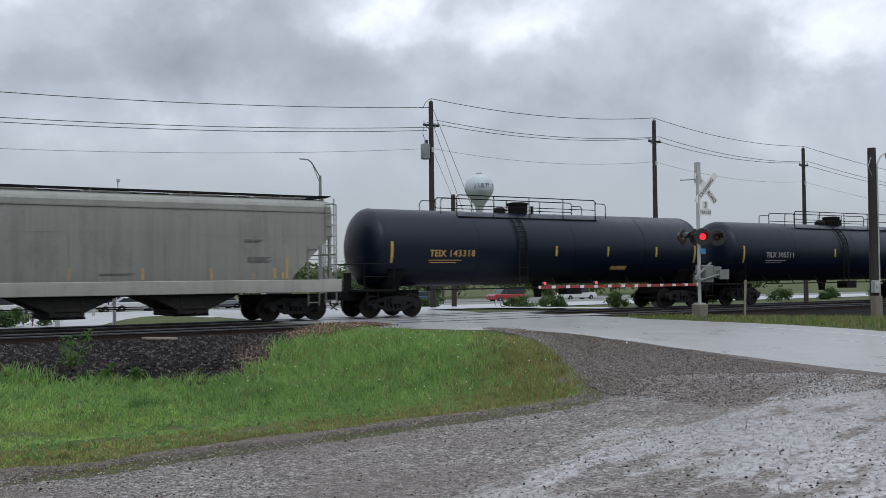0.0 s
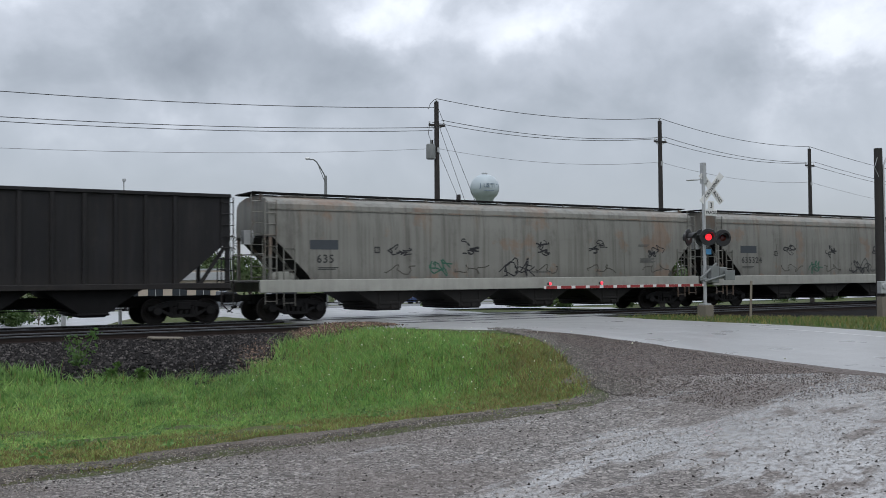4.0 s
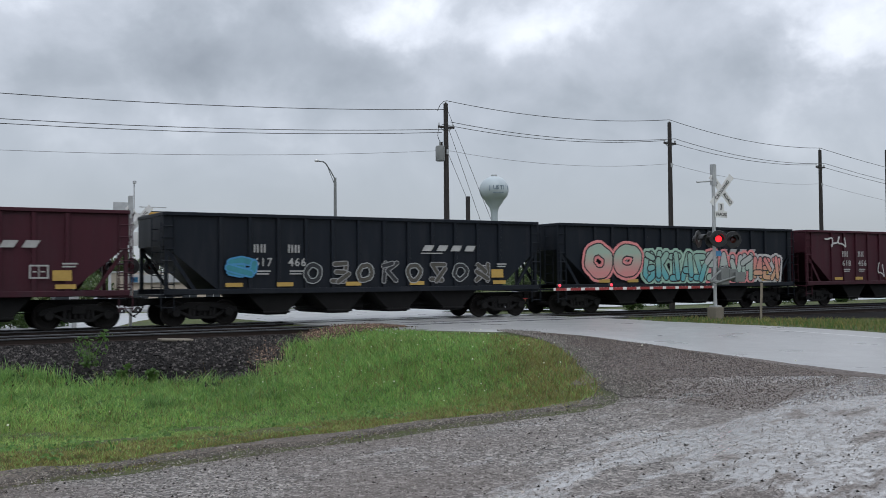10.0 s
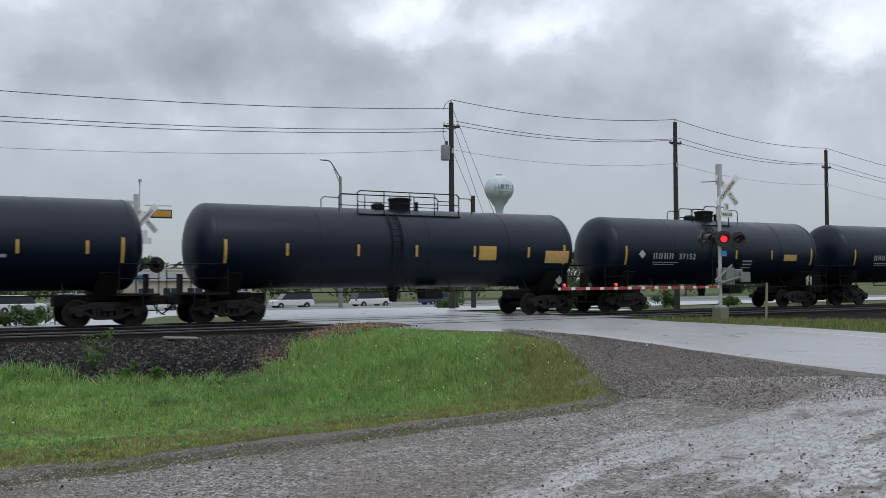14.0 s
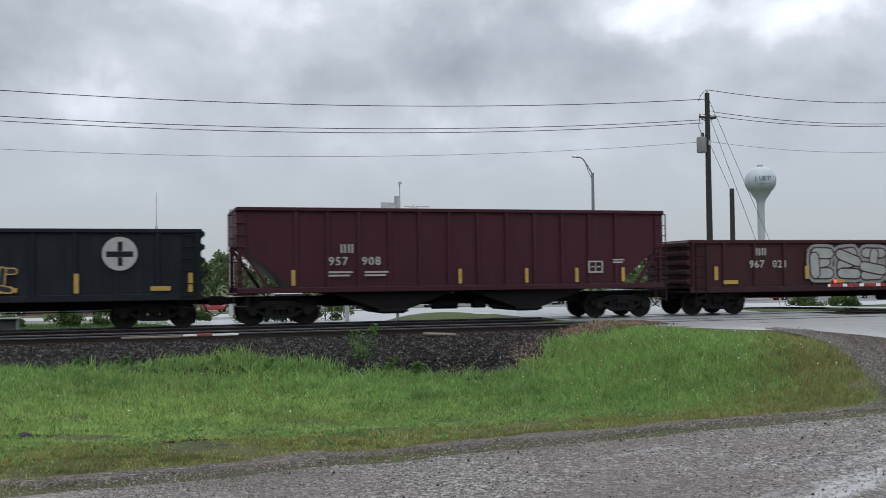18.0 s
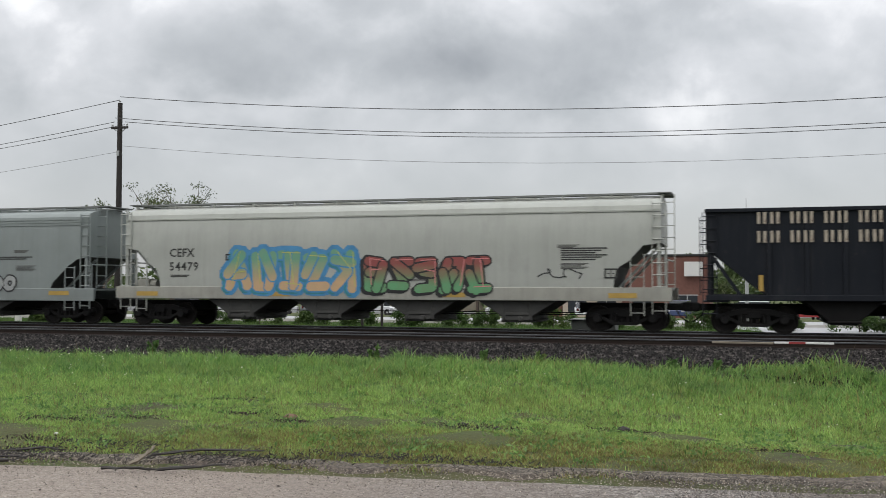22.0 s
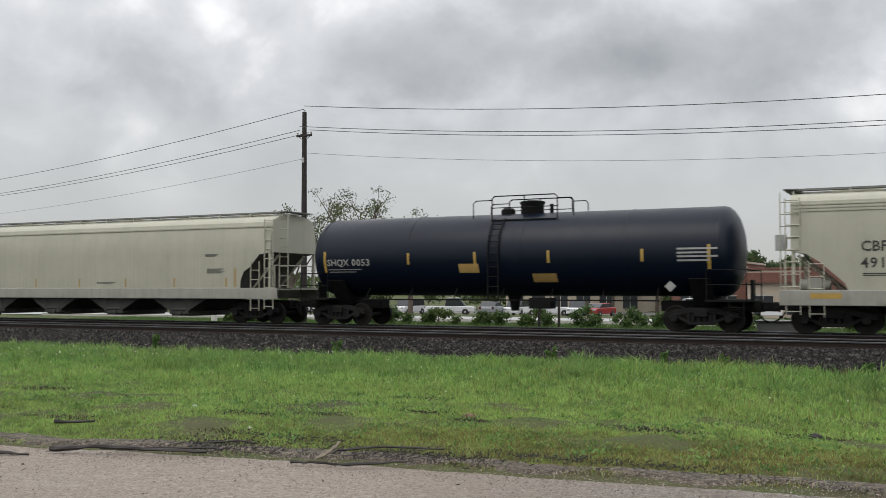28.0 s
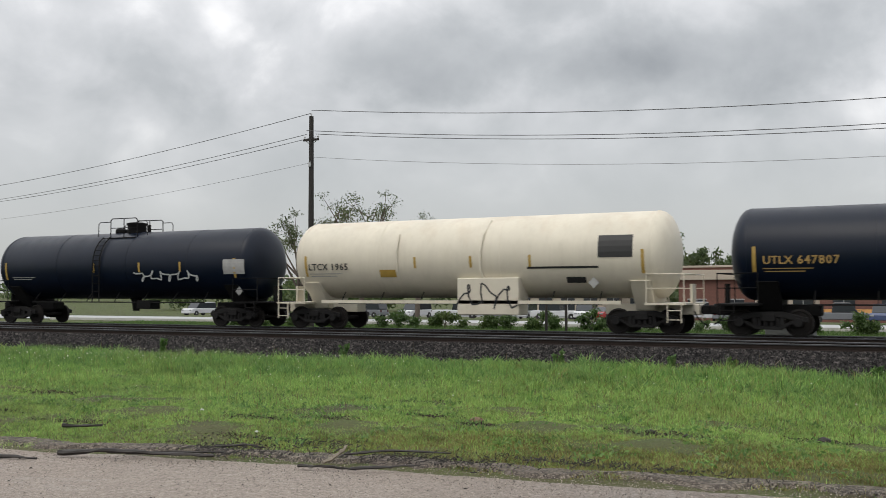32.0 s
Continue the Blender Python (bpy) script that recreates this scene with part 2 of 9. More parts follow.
M["under"] = plain("grimy black underframe steel", (0.007, 0.0068, 0.007), 0.8, var=0.5, scale=4, spec=0.2)
M["truck_steel"] = plain("oily cast truck steel", (0.009, 0.0085, 0.0085), 0.75, var=0.5, scale=8, spec=0.25)
M["wheel_steel"] = plain("brown wheel steel", (0.013, 0.011, 0.010), 0.7, var=0.5, scale=8, spec=0.25)
M["tread"] = plain("bright wheel tread", (0.30, 0.30, 0.30), 0.3, 0.9)
# bays and slope sheets: the shade they stand in is put into the colour
M["bay_grey"] = plain("hopper bay steel, shade and grime in its grey", (0.016, 0.015, 0.014), 0.8, var=0.45, scale=2, spec=0.25)
M["bay_light"] = plain("grey hopper bay steel, shade in its colour", (0.055, 0.055, 0.052), 0.75, var=0.4, scale=2, spec=0.3)
M["yellow"] = plain("yellow reflective tape", (0.40, 0.26, 0.06), 0.45, var=0.25)
M["faded_yellow"] = plain("faded yellow reflective tape", (0.36, 0.25, 0.10), 0.5, var=0.3)
M["white_mark"] = plain("worn white lettering paint", (0.33, 0.33, 0.32), 0.6, var=0.3)
M["cream_mark"] = worn_mark("worn cream emblem paint", (0.40, 0.35, 0.28))
M["black_mark"] = plain("black lettering paint", (0.02, 0.02, 0.02), 0.5)
M["print_grey"] = plain("faded small print", (0.085, 0.085, 0.08), 0.6)
M["gold_mark"] = plain("faded gold lettering paint", (0.42, 0.27, 0.09), 0.6)
M["red_mark"] = plain("red lettering paint", (0.40, 0.05, 0.04), 0.5)
M["galv"] = plain("galvanised steel", (0.42, 0.43, 0.43), 0.45, 0.5, var=0.2)
M["rail_head"] = plain("rain-wet polished rail head", (0.11, 0.11, 0.115), 0.4, 1.0)
M["rail_web"] = plain("rust-brown rail web", (0.022, 0.0155, 0.013), 0.75, var=0.4, spec=0.2)
M["tie"] = plain("creosoted timber tie", (0.020, 0.017, 0.015), 0.75, var=0.5, scale=5, spec=0.2)
M["concrete"] = plain("wet pale concrete", (0.45, 0.44, 0.42), 0.35, var=0.2, scale=1.5)
M["mech"] = plain("weathered grey mechanism paint", (0.15, 0.16, 0.155), 0.55, var=0.3, scale=3)
M["peel"] = worn_mark("peeling brown and cream primer", (0.42, 0.36, 0.28))
M["base_dark"] = plain("muddy weathered concrete", (0.16, 0.14, 0.11), 0.7, var=0.3, scale=3)
M["pole_wood"] = plain("dark creosoted pole timber", (0.021, 0.0175, 0.0155), 0.75, var=0.5, scale=5)
M["wire"] = plain("weathered conductor wire", (0.035, 0.035, 0.037), 0.5)
M["thin_wire"] = plain("pale weathered cable", (0.13, 0.13, 0.135), 0.5)
# distance haze on the tower is put into these two colours
M["tower_white"] = plain("pale water tower paint, greyed for haze", (0.40, 0.455, 0.48), 0.4, var=0.1, scale=0.2)
M["tower_text"] = plain("blue-grey tower lettering, lightened for haze", (0.16, 0.21, 0.26), 0.5)
M["sign_white"] = plain("white reflective sign sheeting", (0.62, 0.62, 0.60), 0.45, var=0.1)
M["sign_red"] = plain("red reflective sheeting", (0.24, 0.025, 0.025), 0.45, var=0.2)
M["lamp_black"] = plain("black signal housing enamel", (0.015, 0.015, 0.015), 0.4)
M["lamp_red"] = glow("lit red signal lens", (1.0, 0.02, 0.03), 1.5)
M["lamp_red_small"] = glow("lit red gate lamp", (1.0, 0.03, 0.05), 2.2)
M["lamp_orange"] = glow("lit red-orange traffic lens", (1.0, 0.10, 0.02), 2.2)
M["lens_dark"] = plain("unlit red lens", (0.06, 0.008, 0.008), 0.15)
M["lens_pale"] = plain("pale lens glass", (0.30, 0.31, 0.32), 0.2)
M["signal_yellow"] = plain("yellow signal housing", (0.34, 0.19, 0.03), 0.45)
M["green_sign"] = plain("green street sign sheeting", (0.03, 0.16, 0.09), 0.45)
M["blue_sign"] = plain("blue sign sheeting", (0.05, 0.22, 0.42), 0.45)
M["brick"] = plain("red-brown brick facade", (0.15, 0.065, 0.048), 0.75, var=0.3, scale=3)
M["beige"] = plain("beige stucco", (0.42, 0.36, 0.29), 0.8, var=0.15)
M["glass_dark"] = plain("dark window glass", (0.03, 0.035, 0.04), 0.1, var=0.1)
M["rubber"] = plain("tyre rubber", (0.02, 0.02, 0.02), 0.7)
M["car_white"] = plain("white car lacquer", (0.55, 0.56, 0.57), 0.25, var=0.05)
M["car_grey"] = plain("grey car lacquer", (0.16, 0.17, 0.18), 0.25, var=0.08)
M["car_blue"] = plain("dark blue car lacquer", (0.03, 0.05, 0.12), 0.25, var=0.08)
M["car_red"] = plain("red car lacquer", (0.30, 0.03, 0.03), 0.25, var=0.08)
M["bark"] = plain("grey-brown bark", (0.09, 0.07, 0.055), 0.85, var=0.4, scale=6)
M["dead_wood"] = plain("rotten wet black wood", (0.020, 0.016, 0.0135), 0.65, var=0.6, scale=9)
M["pale_wood"] = plain("bleached dead wood", (0.20, 0.17, 0.13), 0.7, var=0.3, scale=9)


def leaf_material(name, a, b2, dry=0.25):
    m, nt, b = material(name, 0.55)
    g = nt.nodes.new("ShaderNodeNewGeometry")
    c = ramp_of(nt, g.outputs["Random Per Island"], [(0.0, a), (1.0, b2)])
    big_f = nz(nt, world_pos(nt), 0.35, 3.0)
    c = mixc(nt, ramp_of(nt, big_f, [(0.45, (0, 0, 0)), (0.7, (1, 1, 1))]), c, mixc(nt, dry, c, (0.19, 0.17, 0.045)))
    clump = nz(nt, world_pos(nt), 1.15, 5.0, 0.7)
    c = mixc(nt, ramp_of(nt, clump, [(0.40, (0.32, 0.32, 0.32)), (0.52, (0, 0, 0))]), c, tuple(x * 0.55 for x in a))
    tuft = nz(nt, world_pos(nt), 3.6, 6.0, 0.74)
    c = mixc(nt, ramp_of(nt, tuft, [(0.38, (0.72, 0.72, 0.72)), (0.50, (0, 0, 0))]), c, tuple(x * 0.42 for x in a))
    nt.links.new(c, b.inputs["Base Color"])
    tr = nt.nodes.new("ShaderNodeBsdfTranslucent")
    nt.links.new(c, tr.inputs["Color"])
    ms = nt.nodes.new("ShaderNodeMixShader")
    ms.inputs[0].default_value = 0.45
    nt.links.new(b.outputs[0], ms.inputs[1])
    nt.links.new(tr.outputs[0], ms.inputs[2])
    nt.links.new(ms.outputs[0], nt.nodes["Material Output"].inputs[0])
    return m


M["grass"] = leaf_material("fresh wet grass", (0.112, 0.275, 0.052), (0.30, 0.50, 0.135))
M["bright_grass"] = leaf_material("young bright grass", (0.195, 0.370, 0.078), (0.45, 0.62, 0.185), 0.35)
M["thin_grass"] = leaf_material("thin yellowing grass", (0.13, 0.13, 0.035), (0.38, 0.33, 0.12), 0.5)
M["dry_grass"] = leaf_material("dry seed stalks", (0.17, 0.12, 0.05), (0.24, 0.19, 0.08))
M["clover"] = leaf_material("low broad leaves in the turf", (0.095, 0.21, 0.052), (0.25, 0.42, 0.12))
M["weed"] = leaf_material("broad weed leaves", (0.06, 0.14, 0.03), (0.11, 0.21, 0.05))
M["shrub_leaf"] = leaf_material("shrub leaves", (0.045, 0.095, 0.025), (0.10, 0.17, 0.045))
M["young_leaf"] = leaf_material("thin spring leaves", (0.05, 0.078, 0.027), (0.12, 0.155, 0.06))
M["tree_leaf"] = leaf_material("tree leaves", (0.05, 0.09, 0.032), (0.12, 0.17, 0.065))
M["flower"] = plain("tiny pale wildflowers", (0.75, 0.75, 0.60), 0.6)


def ground_material():
    """Short turf over soil: green, drier and browner towards the lot, with bare mud."""
    m, nt, b = material("turf and damp soil", 0.85)
    b.inputs["Specular IOR Level"].default_value = 0.25
    v = world_pos(nt)
    green = mixc(nt, nz(nt, v, 0.45, 4.0), (0.070, 0.105, 0.024), (0.115, 0.15, 0.042))
    green = mixc(nt, ramp_of(nt, nz(nt, v, 38.0, 6.0, 0.8), [(0.40, (0, 0, 0)), (0.60, (1, 1, 1))]), green, (0.030, 0.032, 0.014))
    yellow = ramp_of(nt, nz(nt, v, 0.28, 4.0, 0.6), [(0.5, (0, 0, 0)), (0.68, (1, 1, 1))])
    green = mixc(nt, mul(nt, yellow, 0.4), green, (0.12, 0.105, 0.036))
    soil = mixc(nt, ramp_of(nt, nz(nt, v, 26, 5.0, 0.75), [(0.35, (0, 0, 0)), (0.65, (1, 1, 1))]), (0.016, 0.013, 0.010), (0.075, 0.060, 0.043))
    bare = ramp_of(nt, nz(nt, v, 0.75, 7.0, 0.68), [(0.56, (0, 0, 0)), (0.63, (1, 1, 1))])
    c = mixc(nt, bare, green, soil)
    # thin, trodden strip next to the gravel
    strip = mul(nt, zmask(nt, v, 13.4, 9.6, "Y"), ramp_of(nt, nz(nt, v, 1.6, 6.0, 0.66), [(0.38, (0, 0, 0)), (0.58, (1, 1, 1))]))
    c = mixc(nt, mul(nt, strip, 0.8), c, mixc(nt, nz(nt, v, 9, 5.0), (0.035, 0.034, 0.016), (0.12, 0.115, 0.045)))
    nt.links.new(c, b.inputs["Base Color"])
    bump(nt, b, nz(nt, v, 18.0, 5.0), 0.7, 0.05)
    return m


def gravel_material(name, lo, hi, film_amount=1.0, silt=True):
    """Wet gravel and old chip-seal: speckled brown grey; water lies in the wheel tracks that lead to the road, the
    sky's reflection in it partly painted pale.
    """
    m, nt, b = material(name, 0.7)
    v = world_pos(nt)
    c = mixc(nt, nz(nt, v, 0.5, 5.0), lo, hi)
    # single stones: every cell has its own tone
    for scale, amount in ((60.0, 0.9), (24.0, 0.85)):
        cell = nt.nodes.new("ShaderNodeTexVoronoi")
        cell.inputs["Scale"].default_value = scale
        nt.links.new(v, cell.inputs["Vector"])
        sep_c = nt.nodes.new("ShaderNodeSeparateColor")
        nt.links.new(cell.outputs["Color"], sep_c.inputs[0])
        tone = ramp_of(nt, sep_c.outputs[0], [(0.0, tuple(x * 0.22 for x in lo)), (0.35, tuple(x * 0.75 for x in lo)), (0.75, hi), (1.0, tuple(x * 1.9 for x in hi))])
        pick = amount if scale > 50 else mul(nt, ramp_of(nt, sep_c.outputs[1], [(0.62, (0, 0, 0)), (0.66, (1, 1, 1))]), amount)
        c = mixc(nt, pick, c, tone)
    c = mixc(nt, ramp_of(nt, nz(nt, v, 0.33, 3.0), [(0.45, (0, 0, 0)), (0.6, (0.5, 0.5, 0.5))]), c, (0.150, 0.122, 0.108))
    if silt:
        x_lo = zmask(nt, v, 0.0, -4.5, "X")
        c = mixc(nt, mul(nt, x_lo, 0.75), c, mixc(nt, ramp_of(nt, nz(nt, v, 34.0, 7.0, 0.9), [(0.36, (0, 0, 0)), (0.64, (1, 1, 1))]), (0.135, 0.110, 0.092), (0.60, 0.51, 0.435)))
    mp = nt.nodes.new("ShaderNodeMapping")
    mp.inputs["Rotation"].default_value = (0, 0, radians(-21))
    nt.links.new(v, mp.inputs[0])
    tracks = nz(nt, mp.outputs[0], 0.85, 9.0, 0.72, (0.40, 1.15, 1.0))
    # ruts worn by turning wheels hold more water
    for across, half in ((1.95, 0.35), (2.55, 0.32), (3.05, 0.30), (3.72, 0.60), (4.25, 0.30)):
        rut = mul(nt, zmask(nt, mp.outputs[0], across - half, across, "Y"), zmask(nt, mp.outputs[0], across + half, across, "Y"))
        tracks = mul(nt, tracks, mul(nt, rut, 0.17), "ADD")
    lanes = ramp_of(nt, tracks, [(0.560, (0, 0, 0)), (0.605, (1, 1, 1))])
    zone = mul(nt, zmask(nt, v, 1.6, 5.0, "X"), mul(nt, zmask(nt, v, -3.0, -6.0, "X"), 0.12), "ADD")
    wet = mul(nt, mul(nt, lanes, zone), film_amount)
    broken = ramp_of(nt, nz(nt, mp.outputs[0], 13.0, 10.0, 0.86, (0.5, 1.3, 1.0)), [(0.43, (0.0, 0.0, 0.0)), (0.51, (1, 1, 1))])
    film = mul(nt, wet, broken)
    grain = nz(nt, v, 55.0, 4.0, 0.7)
    r = nt.nodes.new("ShaderNodeMapRange")
    nt.links.new(film, r.inputs["Value"])
    r.inputs["To Min"].default_value, r.inputs["To Max"].default_value = 0.62, 0.07
    nt.links.new(r.outputs[0], b.inputs["Roughness"])
    # paler colour stands for the sky mirrored in the water film over silt
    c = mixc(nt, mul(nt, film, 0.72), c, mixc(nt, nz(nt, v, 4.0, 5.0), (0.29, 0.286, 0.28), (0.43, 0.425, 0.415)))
    sp = nt.nodes.new("ShaderNodeMapRange")
    nt.links.new(film, sp.inputs["Value"])
    sp.inputs["To Min"].default_value, sp.inputs["To Max"].default_value = 0.15, 0.6
    nt.links.new(sp.outputs[0], b.inputs["Specular IOR Level"])
    nt.links.new(c, b.inputs["Base Color"])
    bm_n = nt.nodes.new("ShaderNodeBump")
    inv = nt.nodes.new("ShaderNodeMapRange")
    nt.links.new(film, inv.inputs["Value"])
    inv.inputs["To Min"].default_value, inv.inputs["To Max"].default_value = 0.9, 0.04
    nt.links.new(inv.outputs[0], bm_n.inputs["Strength"])
    bm_n.inputs["Distance"].default_value = 0.03
    nt.links.new(grain, bm_n.inputs["Height"])
    nt.links.new(bm_n.outputs[0], b.inputs["Normal"])
    return m


def pavement_material(name, a, c2, rough):
    m, nt, b = material(name, rough)
    v = world_pos(nt)
    c = mixc(nt, nz(nt, v, 0.5, 5.0, 0.6, (1.0, 0.25, 1.0)), a, c2)
    c = mixc(nt, mul(nt, nz(nt, v, 40, 4.0, 0.7), 0.5), c, tuple(x * 0.5 for x in a))
    nt.links.new(c, b.inputs["Base Color"])
    r = nt.nodes.new("ShaderNodeMapRange")
    nt.links.new(nz(nt, v, 0.8, 5.0), r.inputs["Value"])
    r.inputs["To Min"].default_value, r.inputs["To Max"].default_value = rough - 0.12, rough + 0.2
    nt.links.new(r.outputs[0], b.inputs["Roughness"])
    bump(nt, b, nz(nt, v, 45, 3.0), 0.12, 0.02)
    return m


def stones_material(name, a, c2, bright=4.5):
    m, nt, b = material(name, 0.8)
    b.inputs["Specular IOR Level"].default_value = 0.18
    g = nt.nodes.new("ShaderNodeNewGeometry")
    c = ramp_of(nt, g.outputs["Random Per Island"], [(0.0, a), (0.7, c2), (1.0, tuple(min(1, x * bright) for x in c2))])
    nt.links.new(c, b.inputs["Base Color"])
    return m


M["ground"] = ground_material()
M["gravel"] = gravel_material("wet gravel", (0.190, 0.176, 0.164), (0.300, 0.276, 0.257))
M["margin"] = gravel_material("sandy soil with pebbles", (0.085, 0.072, 0.058), (0.185, 0.158, 0.128), 0.0, False)
M["road"] = pavement_material("rain-wet asphalt road", (0.25, 0.25, 0.247), (0.43, 0.428, 0.42), 0.28)
M["highway"] = pavement_material("rain-wet pale concrete road", (0.34, 0.35, 0.36), (0.44, 0.45, 0.46), 0.32)
M["apron"] = gravel_material("brown broken asphalt and stones", (0.092, 0.078, 0.071), (0.178, 0.151, 0.136), 0.0, False)
M["far_asphalt"] = pavement_material("damp grey parking asphalt", (0.10, 0.10, 0.10), (0.16, 0.16, 0.16), 0.5)
M["ballast_bed"] = plain("damp ballast fines", (0.007, 0.0062, 0.006), 0.9, var=0.5, scale=5, spec=0.1)
M["ballast"] = stones_material("wet dark ballast stone", (0.0045, 0.0042, 0.0042), (0.023, 0.0205, 0.0195))
M["pebbles"] = stones_material("lot pebbles", (0.075, 0.067, 0.060), (0.19, 0.172, 0.155), 2.6)
M["pale_stones"] = stones_material("pale crushed stone", (0.075, 0.069, 0.062), (0.15, 0.137, 0.122), 2.2)
M["clay"] = plain("orange clay and gravel", (0.16, 0.095, 0.06), 0.8, var=0.45, scale=5)
M["line_paint"] = plain("worn white road line", (0.55, 0.55, 0.54), 0.4, var=0.15)

# ---- mesh building ----
class Shape:
    """Gathers vertices and faces of one part."""

    def __init__(self):
        self.v, self.f = [], []

    def add(self, verts, faces):
        n = len(self.v)
        self.v += [tuple(p) for p in verts]
        self.f += [tuple(i + n for i in f) for f in faces]
        return self

    def box(self, x0, x1, y0, y1, z0, z1):
        return self.add([(x0, y0, z0), (x1, y0, z0), (x1, y1, z0), (x0, y1, z0), (x0, y0, z1), (x1, y0, z1), (x1, y1, z1), (x0, y1, z1)],
                        [(0, 3, 2, 1), (4, 5, 6, 7), (0, 1, 5, 4), (1, 2, 6, 5), (2, 3, 7, 6), (3, 0, 4, 7)])

    def cbox(self, x, y, z, sx, sy, sz):
        return self.box(x - sx / 2, x + sx / 2, y - sy / 2, y + sy / 2, z - sz / 2, z + sz / 2)

    def prism(self, profile, axis, a, b):
        """A polygon swept along an axis: 'y': profile in (x, z); 'x': profile in (y, z); 'z': profile in (x, y)."""
        def place(p, q):
            return {"y": (p[0], q, p[1]), "x": (q, p[0], p[1]), "z": (p[0], p[1], q)}[axis]
        n = len(profile)
        verts = [place(p, a) for p in profile] + [place(p, b) for p in profile]
        return self.add(verts, [tuple(range(n))[::-1], tuple(range(n, 2 * n))] + [(i, (i + 1) % n, n + (i + 1) % n, n + i) for i in range(n)])

    def tube(self, p, q, r, sides=6, r2=None, caps=True):
        p, q = Vector(p), Vector(q)
        r2 = r if r2 is None else r2
        d = (q - p).normalized()
        u = d.cross(Vector((0, 0, 1)) if abs(d.z) < 0.9 else Vector((1, 0, 0))).normalized()
        w = d.cross(u)
        ring = [(math.cos(2 * math.pi * i / sides), math.sin(2 * math.pi * i / sides)) for i in range(sides)]
        verts = [p + (u * c + w * s) * r for c, s in ring] + [q + (u * c + w * s) * r2 for c, s in ring]
        faces = [(i, (i + 1) % sides, sides + (i + 1) % sides, sides + i) for i in range(sides)]
        if caps:
            faces += [tuple(range(sides))[::-1], tuple(range(sides, 2 * sides))]
        return self.add(verts, faces)

    def path(self, points, r, sides=6):
        pts = [Vector(p) for p in points]
        n, verts, faces = len(pts), [], []
        u = None
        for i, p in enumerate(pts):
            d = ((pts[i] - pts[i - 1]).normalized() if i else Vector()) + ((pts[i + 1] - pts[i]).normalized() if i < n - 1 else Vector())
            d.normalize()
            if u is None:
                u = d.cross(Vector((0, 0, 1)) if abs(d.z) < 0.9 else Vector((1, 0, 0))).normalized()
            u = (u - d * u.dot(d)).normalized()
            w = d.cross(u)
            verts += [p + (u * math.cos(2 * math.pi * k / sides) + w * math.sin(2 * math.pi * k / sides)) * r for k in range(sides)]
        for i in range(n - 1):
            faces += [(i * sides + k, i * sides + (k + 1) % sides, (i + 1) * sides + (k + 1) % sides, (i + 1) * sides + k) for k in range(sides)]
        faces += [tuple(range(sides))[::-1], tuple(range((n - 1) * sides, n * sides))]
        return self.add(verts, faces)

    def lathe(self, rings, axis="x", sides=32, centre=(0, 0, 0)):
        """Rings of (position along the axis, radius)."""
        cx, cy, cz = centre
        verts, faces = [], []
        for a, r in rings:
            for i in range(sides):
                c, s = r * math.cos(2 * math.pi * i / sides), r * math.sin(2 * math.pi * i / sides)
                verts.append({"x": (cx + a, cy + c, cz + s), "y": (cx + c, cy + a, cz + s), "z": (cx + c, cy + s, cz + a)}[axis])
        for k in range(len(rings) - 1):
            for i in range(sides):
                j = (i + 1) % sides
                faces.append((k * sides + i, k * sides + j, (k + 1) * sides + j, (k + 1) * sides + i))
        n = (len(rings) - 1) * sides
        faces += [tuple(range(sides))[::-1], tuple(range(n, n + sides))]
        return self.add(verts, faces)

    def mesh(self, name, mat, smooth=False, bevel=0.0, angle=35):
        me = bpy.data.meshes.new(name)
        me.from_pydata(self.v, [], self.f)
        bm = bmesh.new()
        bm.from_mesh(me)
        bmesh.ops.recalc_face_normals(bm, faces=bm.faces)
        if bevel:
            ed = [e for e in bm.edges if len(e.link_faces) == 2 and e.calc_face_angle() > 0.5]
            bmesh.ops.bevel(bm, geom=ed, offset=bevel, segments=1, affect="EDGES")
        if smooth:
            for f in bm.faces:
                f.smooth = True
            for e in bm.edges:
                e.smooth = not (len(e.link_faces) == 2 and e.calc_face_angle() > radians(angle))
        bm.to_mesh(me)
        bm.free()
        me.materials.append(mat)
        return me


MESHES = {}


def cached(key, make):
    """The mesh built once under this key."""
    if key not in MESHES:
        MESHES[key] = make()
    return MESHES[key]


def thing(name, label, category, m=None, group="", kind=""):
    """A top-level Empty at a thing's base."""
    ob = tagged(new(name), label, category, group, kind)
    ob.empty_display_size = 0.2
    if m is not None:
        ob.matrix_basis = m
    return ob


def part(name, me, parent, at=None, label=""):
    """One mesh object under a thing or under a part."""
    ob = new(name, me)
    ob.parent = parent
    if at is not None:
        ob.matrix_basis = at if isinstance(at, Matrix) else Matrix.Translation(at)
    if label:
        tagged(ob, label)
    return ob


def single(name, me, label, category, m=None, group="", kind=""):
    """A top-level thing of one mesh."""
    ob = tagged(new(name, me), label, category, group, kind)
    if m is not None:
        ob.matrix_basis = m
    return ob


